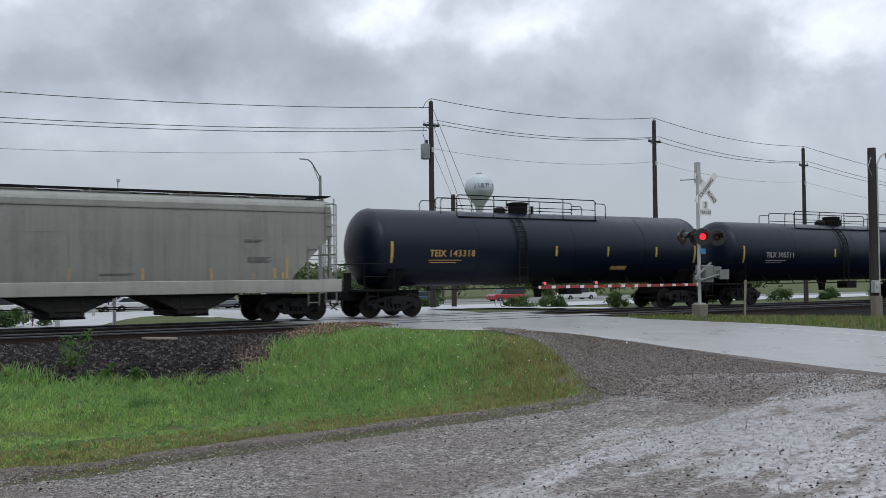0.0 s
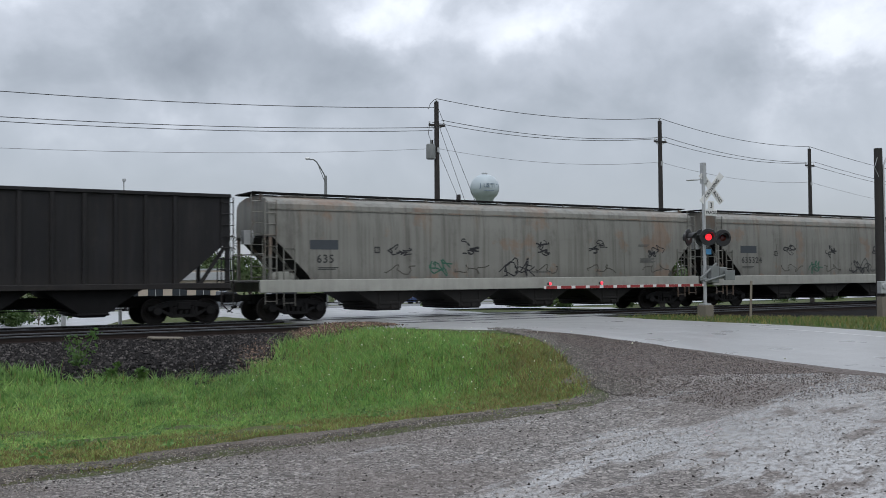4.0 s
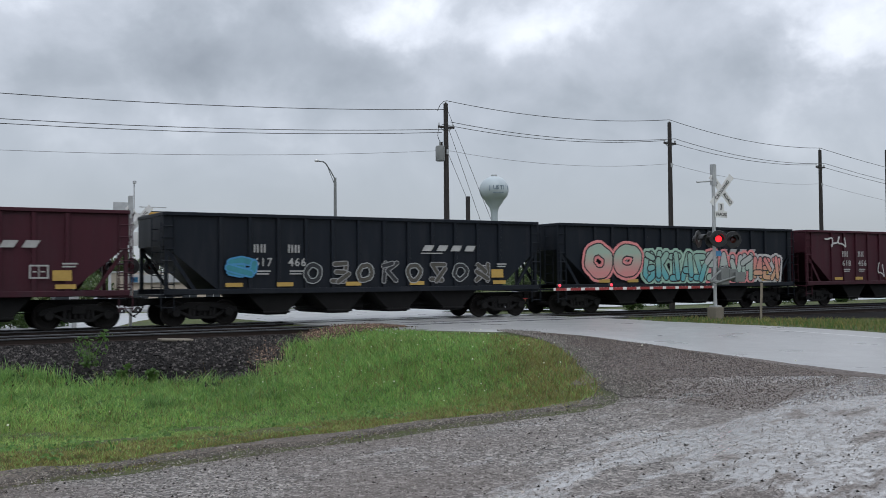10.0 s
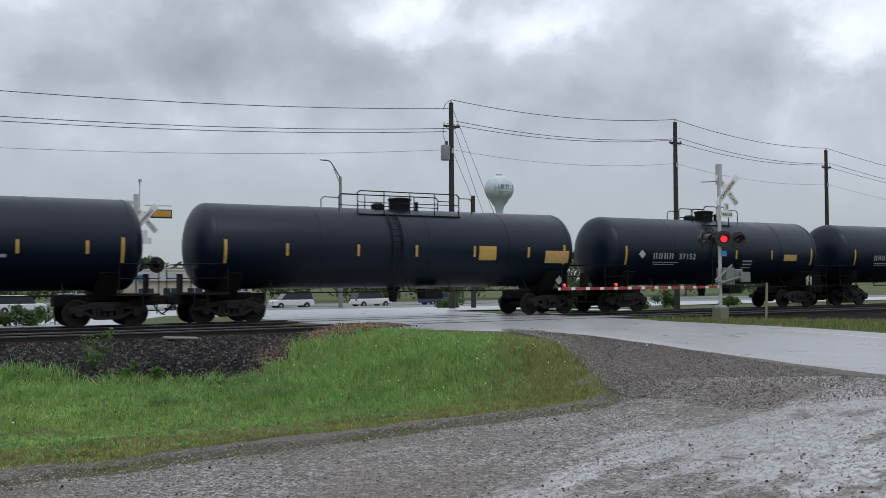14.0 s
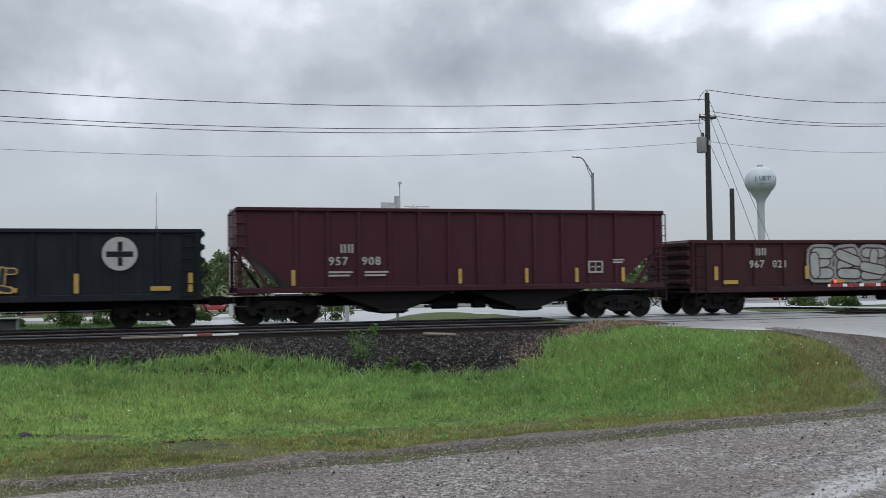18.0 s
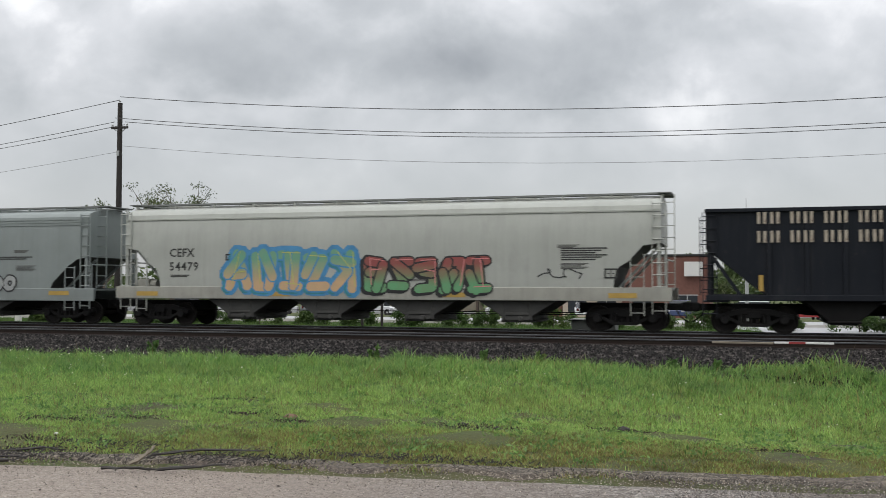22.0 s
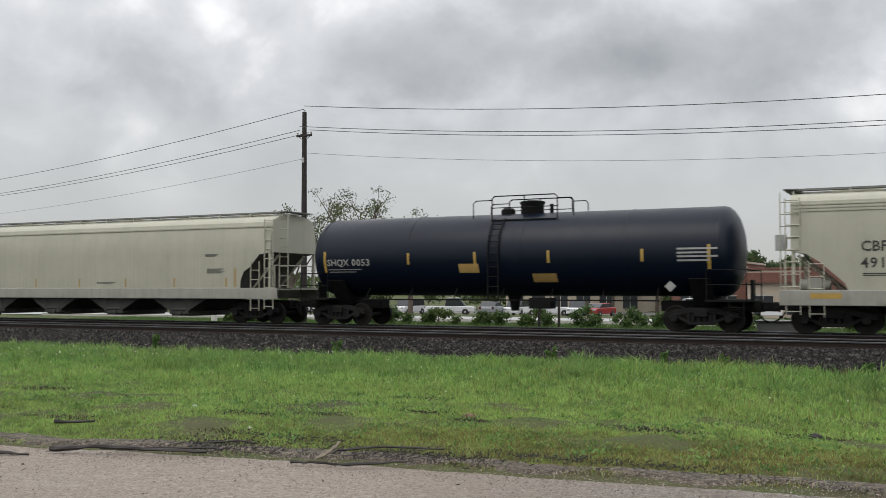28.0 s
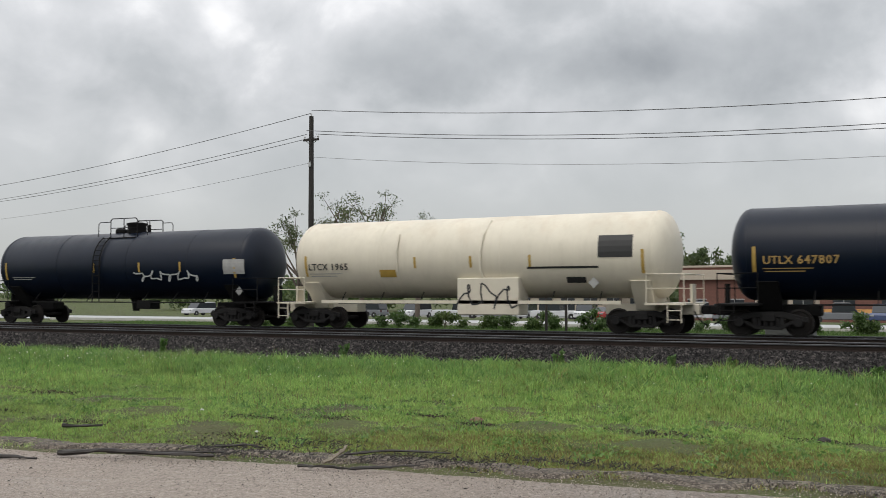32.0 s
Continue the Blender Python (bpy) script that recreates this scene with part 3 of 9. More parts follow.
def text_mesh(text, size, mat, depth=0.004, spacing=1.0):
    """Letters of the built-in font as a thin mesh that reads from -y, its left end at the origin."""
    key = ("text", text, size, mat.name, spacing)
    if key in MESHES:
        return MESHES[key]
    cu = bpy.data.curves.new("lettering", "FONT")
    cu.body, cu.size, cu.extrude, cu.space_character, cu.resolution_u = text, size * 1.38, depth / 2, spacing, 2
    cu.offset = size * 0.022
    ob = bpy.data.objects.new("lettering", cu)
    scene.collection.objects.link(ob)
    dg = bpy.context.evaluated_depsgraph_get()
    me = bpy.data.meshes.new_from_object(ob.evaluated_get(dg))
    me.transform(Matrix.Rotation(radians(90), 4, "X"))
    me.materials.clear()
    me.materials.append(mat)
    bpy.data.objects.remove(ob)
    MESHES[key] = me
    return me



# ---- the ground ----
TRACK, NEAR_TRACK = 33.55, 29.55
ROAD_X0, ROAD_X1 = 14.0, 24.4


def smooth(a, b, x):
    t = np.clip((np.asarray(x, float) - a) / (b - a), 0, 1)
    return t * t * (3 - 2 * t)


def lot_edge(x):
    """The y at which the gravel lot gives way to grass."""
    return np.interp(x, [-60, -25, -9.5, -5.8, -2.0, 0.8, 4.2, 7.2, 8.7, 9.9, 11.5, 13.2, 14.4], [3.0, 6.0, 7.75, 8.40, 8.85, 9.2, 9.75, 10.35, 10.6, 11.6, 13.8, 16.6, 18.8])


def ground_z(x, y):
    """Height of the ground: lot, ditch, the road's bank, track bed, and the low land across the tracks."""
    x, y = np.asarray(x, float), np.asarray(y, float)
    z = np.full(np.broadcast(x, y).shape, -0.20)
    side = smooth(24.0, 14.0, np.abs(x - 19.2) * 1.0 + 4.4)
    # ditch before the tracks, deeper towards the road
    ditch = smooth(9.5, 16.0, y) * smooth(28.2, 23.5, y)
    depth = 0.16 + 0.42 * smooth(-6, 4, x) * smooth(12.5, 8.0, x)
    z = z - ditch * depth
    # the ballast bed lies over lower ground
    bed = np.where(y > 30, smooth(40.5, 37.5, y), smooth(23.0, 25.5, y))
    z = z * (1 - bed) + bed * -0.72
    # land beyond the tracks falls away a little
    z = np.where(y > 33, z - 0.35 * smooth(36.5, 46, y) - 1.75 * smooth(58, 128, y), z)
    # bank that carries the road up to the rails
    bank = smooth(8.8, 14.0, x) * smooth(40, 24.6, x) * smooth(6, 20, y) * smooth(64, 40, y)
    z = z * (1 - bank) + bank * -0.035
    z = z + 0.16 * np.exp(-((x - 10.6) / 3.0) ** 2 - ((y - 18.5) / 4.5) ** 2)
    return z


def axis_steps(fine0, fine1, step, far):
    a = list(np.arange(fine0, fine1 + 1e-6, step))
    g, s = fine1, step
    while g < far:
        s *= 1.35
        g += s
        a.append(g)
    g, s = fine0, step
    while g > -far:
        s *= 1.35
        g -= s
        a.insert(0, g)
    return np.array(a)


def sheet(name, xs, ys, zfun, mat):
    X, Y = np.meshgrid(xs, ys)
    Z = zfun(X, Y)
    me = bpy.data.meshes.new(name)
    nx, ny = len(xs), len(ys)
    i = np.arange(nx * ny).reshape(ny, nx)
    q = np.stack([i[:-1, :-1], i[:-1, 1:], i[1:, 1:], i[1:, :-1]], -1).reshape(-1, 4)
    me.from_pydata(np.stack([X, Y, Z], -1).reshape(-1, 3).tolist(), [], q.tolist())
    me.materials.append(mat)
    for p in me.polygons:
        p.use_smooth = True
    return me


rng = np.random.default_rng(7)
bumps = lambda x, y: 0.045 * np.sin(x * 1.7 + 0.6 * np.sin(y * 1.3)) * np.sin(y * 1.9 + 0.8 * np.sin(x * 0.9)) + 0.02 * np.sin(x * 4.1 + y * 2.3)
ground = single("ground", sheet("ground", axis_steps(-46, 60, 0.5, 2600), axis_steps(-4, 64, 0.5, 2600),
                                lambda x, y: ground_z(x, y) + bumps(x, y) * smooth(0.1, 1.2, y - lot_edge(x)) * smooth(27, 25, y) * smooth(13.5, 12.5, x) * (x > -50) - 0.02, M["ground"]),
                "wet green turf over damp soil with thin bare patches", "ground", kind="structure")


def draped(name, xs, y_lo, y_hi, mat, lift, n=24, ragged=0.12):
    """A sheet between two lines y_lo(x) and y_hi(x), laid on the ground."""
    verts, faces = [], []
    for i, x in enumerate(xs):
        a = y_lo(x) + ragged * (noise.noise((x * 1.3, 3.0, 0)) + 0.5 * noise.noise((x * 5.1, 9.0, 0)))
        b = y_hi(x) + ragged * (noise.noise((x * 1.1, 17.0, 0)) + 0.5 * noise.noise((x * 4.7, 29.0, 0)))
        for k in range(n + 1):
            y = a + (b - a) * k / n
            drop = 0.0 if 0 < k < n else -0.05
            verts.append((x, y, float(ground_z(x, y)) + lift + drop))
    m = n + 1
    for i in range(len(xs) - 1):
        faces += [(i * m + k, (i + 1) * m + k, (i + 1) * m + k + 1, i * m + k + 1) for k in range(n)]
    me = bpy.data.meshes.new(name)
    me.from_pydata(verts, [], faces)
    me.materials.append(mat)
    for p in me.polygons:
        p.use_smooth = True
    return me


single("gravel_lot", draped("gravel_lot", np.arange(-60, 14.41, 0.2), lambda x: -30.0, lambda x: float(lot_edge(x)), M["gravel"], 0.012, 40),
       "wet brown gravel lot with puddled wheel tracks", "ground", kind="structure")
single("soil_margin", draped("soil_margin", np.arange(-24, 9.2, 0.1), lambda x: float(lot_edge(x)) - 0.10, lambda x: float(lot_edge(x)) + 0.26, M["margin"], 0.017, 6, 0.30),
       "sandy brown soil where gravel meets the grass", "ground", kind="structure")
single("road_apron", draped("road_apron", np.arange(10.4, 18.2, 0.15), lambda x: float(np.interp(x, [10.4, 14.2, 14.6, 18.2], [13.0, 10.2, 8.6, 8.6])),
                            lambda x: float(np.interp(x, [10.4, 11.6, 13.2, 14.6, 15.6, 16.6, 18.2], [13.0, 14.0, 16.6, 19.1, 21.2, 23.8, 26.6])), M["apron"], 0.020, 24),
       "brown patched gravel apron beside the road", "pavement", kind="structure")


cross_xs = ROAD_X0 + np.linspace(0, 1, 27) * (ROAD_X1 - ROAD_X0)
road_ys = np.concatenate([np.arange(-40, 70.1, 0.5)])
ROAD_EDGE_Y, ROAD_EDGE_X = [8.0, 9.6, 11.8, 13.9, 15.7, 18.0, 20.7, 22.9, 26.0], [14.2, 14.4, 14.8, 15.4, 15.65, 16.0, 16.5, 16.8, 15.2]
me = sheet("road", cross_xs, road_ys, lambda x, y: np.minimum(np.maximum(ground_z(x, y), ground_z(19.2, y)), -0.012) + np.where((y > 28.0) & (y < 35.2), 0.0, 0.03)
           + np.where(np.abs(x - 19.2) > 5.1, -0.06, 0) * 1.0, M["road"])
for vert in me.vertices:
    u = (vert.co.x - ROAD_X0) / (ROAD_X1 - ROAD_X0)
    y = vert.co.y
    rag = 0.10 * noise.noise((y * 0.8, 5.0, 0.0)) + 0.08 * noise.noise((y * 3.1, 8.0, 0.0))
    vert.co.x += (1 - u) * (float(np.interp(y, ROAD_EDGE_Y, ROAD_EDGE_X)) - ROAD_X0) * (1.0 if 6 < y < 27 else 0.0) + (rag if u < 0.06 or u > 0.94 else 0.0)
single("road", me, "rain-wet grey asphalt road running over the crossing", "road", kind="structure")


def line_strip(name, x0, x1, y0, y1, z=0.024, along_x=False):
    s = Shape()
    if along_x:
        for x in np.arange(x0, x1, 2.0):
            s.box(x, x + 2.0, y0, y1, float(ground_z(x + 1, y0)) + z - 0.004, float(ground_z(x + 1, y0)) + z)
    else:
        for y in np.arange(y0, y1, 1.0):
            h = min(max(float(ground_z(x0, y)), float(ground_z(19.2, y))), -0.012)
            h2 = min(max(float(ground_z(x0, y + 1)), float(ground_z(19.2, y + 1))), -0.012)
            s.add([(x0, y, h + 0.036), (x1, y, h + 0.036), (x1, y + 1, h2 + 0.036), (x0, y + 1, h2 + 0.036)], [(0, 1, 2, 3)])
    return s.mesh(name, M["line_paint"])


single("road_line", line_strip("road_line", 22.35, 22.5, -20, 19.0), "worn white edge line on the wet road", "road marking", kind="structure")

for ax, ay, bx, by in ((7.1, 10.2, 8.95, 8.75), (8.76, 10.15, 10.2, 9.25)):
    strip = Shape()
    for k in range(9):
        if (k * 7) % 5 == 3:
            continue
        p, q = [(ax + (bx - ax) * u, ay + (by - ay) * u) for u in (k / 9, (k + 1) / 9)]
        w = 0.022 + 0.008 * math.sin(k * 2.1)
        zp, zq = [float(ground_z(*c)) + 0.019 for c in (p, q)]
        strip.add([(p[0], p[1] - w, zp), (q[0], q[1] - w, zq), (q[0], q[1] + w, zq), (p[0], p[1] + w, zp)], [(0, 1, 2, 3)])
    single("edging_strip", strip.mesh("edging_strip", M["pale_stones"]), "worn pale line across the wet gravel", "pavement", kind="structure")

# highway parallel to the tracks, seen under the cars
single("highway", sheet("highway", np.arange(-220, 260, 4.0), np.linspace(53.0, 61.0, 5), lambda x, y: ground_z(x, y) + 0.03, M["highway"]),
       "rain-wet pale concrete highway parallel to the tracks", "road", kind="structure")
me = sheet("turnout", np.linspace(2.0, 34.0, 33), np.linspace(39.5, 53.0, 15), lambda x, y: ground_z(x, y) + 0.028, M["highway"])
for vert in me.vertices:
    k = (vert.co.y - 39.5) / 13.5
    vert.co.x = 19.2 + (vert.co.x - 18.0) * (1.05 + 0.30 * k * k)
single("intersection", me, "rain-wet concrete mouth of the side road", "road", kind="structure")
kerb = Shape()
for x in np.arange(-60, 4, 3.0):
    kerb.box(x, x + 2.98, 52.4, 52.6, float(ground_z(x, 52.5)) - 0.1, float(ground_z(x, 52.5)) + 0.17)
single("kerb", kerb.mesh("kerb", M["concrete"], bevel=0.02), "pale concrete highway kerb", "kerb", kind="structure")
single("frontage_lot", sheet("frontage_lot", np.linspace(24, 150, 32), np.linspace(61.2, 90, 10), lambda x, y: ground_z(x, y) + 0.03, M["far_asphalt"]),
       "wet grey frontage lot along the highway", "pavement", kind="structure")
single("parking_lot", sheet("parking_lot", np.linspace(-110, 150, 53), np.linspace(90, 142, 18), lambda x, y: ground_z(x, y) + 0.03, M["far_asphalt"]),
       "damp grey parking lot beyond the highway", "pavement", kind="structure")


# ---- tracks ----
def rail_meshes():
    head, web = Shape(), Shape()
    head.prism([(-0.037, -0.04), (0.037, -0.04), (0.037, -0.008), (0.028, 0.0), (-0.028, 0.0), (-0.037, -0.008)], "x", -1400, 1400)
    web.prism([(-0.07, -0.18), (0.07, -0.18), (0.07, -0.168), (0.012, -0.15), (0.012, -0.0405), (-0.012, -0.0405), (-0.012, -0.15), (-0.07, -0.168)], "x", -1400, 1400)
    return head.mesh("rail_head", M["rail_head"]), web.mesh("rail_web", M["rail_web"])


head_me, web_me = rail_meshes()
tie_me = Shape().box(-0.115, 0.115, -1.3, 1.3, -0.36, -0.18).mesh("tie", M["tie"], bevel=0.015)
far_ties = Shape()
for x in np.arange(-300, 300, 0.55):
    far_ties.box(x - 0.115, x + 0.115, -1.3, 1.3, -0.34, -0.185)
for yc, z0, tag in ((TRACK, 0.0, "steel railway track under the passing train"), (NEAR_TRACK, 0.0, "empty steel railway track on dark ballast")):
    tr = thing("railway_track", tag, "railway track", Matrix.Translation((0, yc, z0)), kind="structure")
    for side in (-0.755, 0.755):
        r = part("rail", web_me, tr, (0, side, 0))
        part("rail_head", head_me, r)
    if yc == NEAR_TRACK:
        for x in np.arange(-44, 14, 0.55):
            part("tie", tie_me, tr, (float(x), 0.03 * noise.noise((x, 0, 0)), 0))
    else:
        part("ties", far_ties.mesh("ties", M["tie"]), tr)
# stones that have rolled down the bank onto the grass
single("ballast_spread", draped("ballast_spread", np.arange(1.6, 12.6, 0.2), lambda x: float(np.interp(x, [2, 4.8, 6.1, 6.9, 8.7, 10.5, 13.3], [23.4, 22.4, 21.1, 20.5, 22.0, 24.6, 27.4])) + 0.1, lambda x: 25.6, M["ballast_bed"], 0.07, 20),
       "dark ballast fines spread below the bank", "ballast", kind="structure")
# ballast bed with sloping shoulders
bed_me = Shape()
prof = [(22.3, -0.75), (23.2, -0.50), (27.6, -0.215), (28.2, -0.195), (38.0, -0.195), (39.2, -0.75)]
bed_me.prism(prof, "x", -1400, 1400)
single("ballast_bed", bed_me.mesh("ballast_bed", M["ballast_bed"]), "dark crushed-stone bed under the tracks", "ballast", kind="structure")
# timber and rubber panels where the road crosses
crossing = thing("crossing_panels", "worn concrete crossing panels between the rails", "crossing panel", kind="structure")
pan = Shape().box(-1.2, 1.2, -0.62, 0.62, -0.17, -0.006).mesh("panel", M["road"], bevel=0.012)
for yc in (NEAR_TRACK, TRACK):
    for k in range(5):
        part("panel", pan, crossing, (15.2 + k * 2.42 + 0.0, yc, 0))
fill = Shape().box(ROAD_X0 - 0.2, ROAD_X1 + 0.2, 30.42, 32.68, -0.3, -0.012).box(ROAD_X0 - 0.2, ROAD_X1 + 0.2, 26.0, 28.68, -0.4, -0.014).mesh("panel_fill", M["road"])
part("panel_fill", fill, crossing)

# ---- the train ----
# all cars run along x on TRACK; a car's own space has its middle at the origin, on the rail heads
HALF = 1.60  # half width of a car side
WHEEL_R = 0.44


def wheelset_mesh():
    s = Shape()
    for side in (-1, 1):
        y = side * 0.755
        s.lathe([(y - 0.07, 0.10), (y - 0.066, WHEEL_R - 0.07), (y - 0.065, WHEEL_R), (y + 0.05, WHEEL_R), (y + 0.055, WHEEL_R - 0.06), (y + 0.02, WHEEL_R - 0.09),
                 (y + 0.0, 0.16), (y + 0.06, 0.13), (y + 0.065, 0.03)] if side > 0 else
                [(y - 0.065, 0.03), (y - 0.06, 0.13), (y, 0.16), (y - 0.02, WHEEL_R - 0.09), (y - 0.055, WHEEL_R - 0.06), (y - 0.05, WHEEL_R), (y + 0.065, WHEEL_R), (y + 0.066, WHEEL_R - 0.07), (y + 0.07, 0.10)],
                "y", 28)
    s.tube((0, -0.95, 0), (0, 0.95, 0), 0.075, 10)
    return s.mesh("wheelset", M["wheel_steel"], smooth=True)


def side_frame_mesh():
    """Cast truck side: arched top chord, tension member, bearing boxes, spring nest window."""
    s = Shape()
    y0, y1 = -0.075, 0.075
    top = [(-1.18, 0.62), (-0.98, 0.66), (-0.45, 0.80), (0.45, 0.80), (0.98, 0.66), (1.18, 0.62), (1.18, 0.46), (0.95, 0.48), (0.42, 0.62), (-0.42, 0.62), (-0.95, 0.48), (-1.18, 0.46)]
    s.prism(top, "y", y0, y1)
    low = [(-0.86, 0.50), (-0.40, 0.24), (0.40, 0.24), (0.86, 0.50), (0.72, 0.52), (0.34, 0.35), (-0.34, 0.35), (-0.72, 0.52)]
    s.prism(low, "y", y0, y1)
    for x in (-0.42, 0.42):
        s.box(x - 0.06, x + 0.06, y0, y1, 0.30, 0.66)
    for x in (-0.28, -0.09, 0.10, 0.29):
        s.tube((x, -0.02, 0.34), (x, -0.02, 0.60), 0.075, 8)
    for x in (-0.89, 0.89):
        s.lathe([(-0.16, 0.10), (-0.15, 0.145), (0.05, 0.15)], "y", 14, (x, -0.02, 0.46))
    return s.mesh("side_frame", M["truck_steel"], bevel=0.012)


WHEELSET, SIDE_FRAME = wheelset_mesh(), side_frame_mesh()
BOLSTER = Shape().box(-0.22, 0.22, -1.15, 1.15, 0.50, 0.74).box(-0.14, 0.14, -0.95, 0.95, 0.36, 0.50).mesh("bolster", M["truck_steel"], bevel=0.02)
COUPLER = Shape().box(-0.55, 0.16, -0.11, 0.11, 0.72, 0.94).box(0.16, 0.42, -0.19, 0.16, 0.68, 0.98).box(0.10, 0.34, 0.10, 0.24, 0.70, 0.96).mesh("coupler", M["under"], bevel=0.02)
AIR_HOSE = Shape().path([(0.0, -0.35, 0.78), (0.12, -0.36, 0.55), (0.28, -0.36, 0.40), (0.42, -0.34, 0.33)], 0.025).mesh("air_hose", M["under"])
wheels = []  # (wheelset, car)


def truck(car, x):
    t = part("truck", BOLSTER, car, (x, 0, 0))
    for y in (-1.02, 1.02):
        part("side_frame", SIDE_FRAME, t, (0, y, 0))
    for dx in (-0.89, 0.89):
        wheels.append((part("wheelset", WHEELSET, t, (dx, 0, WHEEL_R)), car))
    return t


def ladder(x, y, z0, z1, w=0.42, step=0.38):
    s = Shape()
    for dx in (-w / 2, w / 2):
        s.box(x + dx - 0.014, x + dx + 0.014, y - 0.025, y + 0.025, z0, z1)
    z = z0 + 0.1
    while z < z1:
        s.tube((x - w / 2, y, z), (x + w / 2, y, z), 0.016, 5)
        z += step
    return s


def running_gear(car, L, mat, truck_in=2.0, sill_z=0.95, through=True):
    """Trucks, couplers, centre sill and the brake rigging under the car."""
    for s in (-1, 1):
        truck(car, s * (L / 2 - truck_in))
        part("coupler", COUPLER, car, pose(s * (L / 2 - 0.38), 0, 0, 0, 0, 0 if s > 0 else 180))
        part("air_hose", AIR_HOSE, car, pose(s * (L / 2 - 0.42), 0, 0, 0, 0, 0 if s > 0 else 180))

    spans = ((-(L / 2 - 0.75), L / 2 - 0.75),) if through else ((-(L / 2 - 0.75), -L / 2 + 3.6), (L / 2 - 3.6, L / 2 - 0.75))
    for x0, x1 in spans:
        def sill():
            return Shape().box(x0, x1, -0.3, 0.3, sill_z - 0.33, sill_z).mesh("centre_sill", M["under"], bevel=0.02)
        part("centre_sill", cached(("sill", x0, x1, sill_z), sill), car)

    def rig():
        b = Shape()
        b.path([(-L / 2 + 3.4, -0.7, 0.62), (L / 2 - 3.4, -0.7, 0.62)], 0.02)
        if through:
            b.tube((-0.9, -0.75, 0.60), (0.0, -0.75, 0.60), 0.17, 12)
            b.box(0.6, 1.0, -0.95, -0.5, 0.45, 0.75)
        b.path([(1.0, -0.8, 0.6), (1.8, -0.7, 0.55), (L / 2 - 3.2, -0.5, 0.55)], 0.018)
        return b.mesh("brake_rigging", M["under"])
    part("brake_rigging", cached(("rig", L, through), rig), car)


def bars(x, z, w, h, rows, gap=0.55, y=-HALF - 0.006):
    """Rows of unreadable small print as plain bars."""
    s = Shape()
    for k in range(rows):
        zz0 = z - k * h / gap
        s.box(x, x + w * (1.0 - 0.25 * ((k * 37) % 3) / 2), y - 0.003, y, zz0 - h, zz0)
    return s


def block_word(car, x, z, n, h, mat, w=None, slant=0.0, gaps=(), y=-HALF - 0.006):
    """A painted company name as plain blocks, one a letter: solid slanted blocks, or pairs of upright bars."""
    w = w or h * 0.62

    def one():
        s = Shape()
        b = 0.34 * w
        for u0, u1 in ((0.0, w * 0.92),) if slant else ((0, b), (w - b, w)):
            s.add([(u0, 0, 0), (u1, 0, 0), (u1 + slant * h, 0, h), (u0 + slant * h, 0, h)], [(0, 1, 2, 3)])
        return s.mesh("letter_block", mat)
    me = cached(("letter_block", round(w, 3), h, slant, mat.name), one)
    for k in range(n):
        if k in gaps:
            x += w * 0.75
        part("letter_block", me, car, (x, y, z))
        x += w * 1.42


def marks(car, spec, mat, side_y=None):
    """Lettering of a car: numbers as figures, company marks as plain blocks."""
    y = -HALF - 0.008 if side_y is None else side_y
    for kind, *a in spec:
        if kind == "num":
            text, x, z, h = a
            for i, ch in enumerate(text):
                part("digit", text_mesh(ch, h, mat), car, (x + i * DIGIT * h, y, z))
        elif kind == "word" and isinstance(a[0], str):
            text, x, z, h = a
            if text:
                part("reporting_mark", text_mesh(text, h, mat), car, (x, y, z))
        elif kind == "word":
            n, x, z, h = a[:4]
            opts = a[4] if len(a) > 4 else {}
            block_word(car, x, z, n, h, mat, y=y, **opts)
        elif kind == "bars":
            x, z, w, h, rows = a
            part("small_print", bars(x, z, w, h, rows, y=y).mesh("small_print", mat), car)
        elif kind == "frame":
            x, z, w, h = a
            s = Shape()
            for x0, x1, z0, z1 in ((x, x + w, z, z + 0.05), (x, x + w, z + h - 0.05, z + h), (x, x + 0.05, z + 0.05, z + h - 0.05), (x + w - 0.05, x + w, z + 0.05, z + h - 0.05),
                                   (x + w * 0.47, x + w * 0.53, z + 0.05, z + h - 0.05), (x + 0.1, x + w * 0.4, z + h * 0.45, z + h * 0.55), (x + w * 0.6, x + w - 0.1, z + h * 0.45, z + h * 0.55)):
                s.box(x0, x1, y - 0.003, y, z0, z1)
            part("data_panel", s.mesh("data_panel", mat), car)


def stripes(car, xs, z0, z1, mat, w=0.11, y=-HALF - 0.006):
    me = cached(("stripe", round(z1 - z0, 2), w, mat.name), lambda: Shape().box(-w / 2, w / 2, -0.003, 0.0, 0, z1 - z0).mesh("reflector", mat))
    for x in xs:
        part("reflector", me, car, (x, y, z0))


PIECE = {}
DIGIT = 0.80  # width of a figure in heights


def piece_colour(name, c):
    if name not in PIECE:
        PIECE[name] = plain("spray paint " + name, c, 0.5, var=0.35, scale=3)
    return PIECE[name]


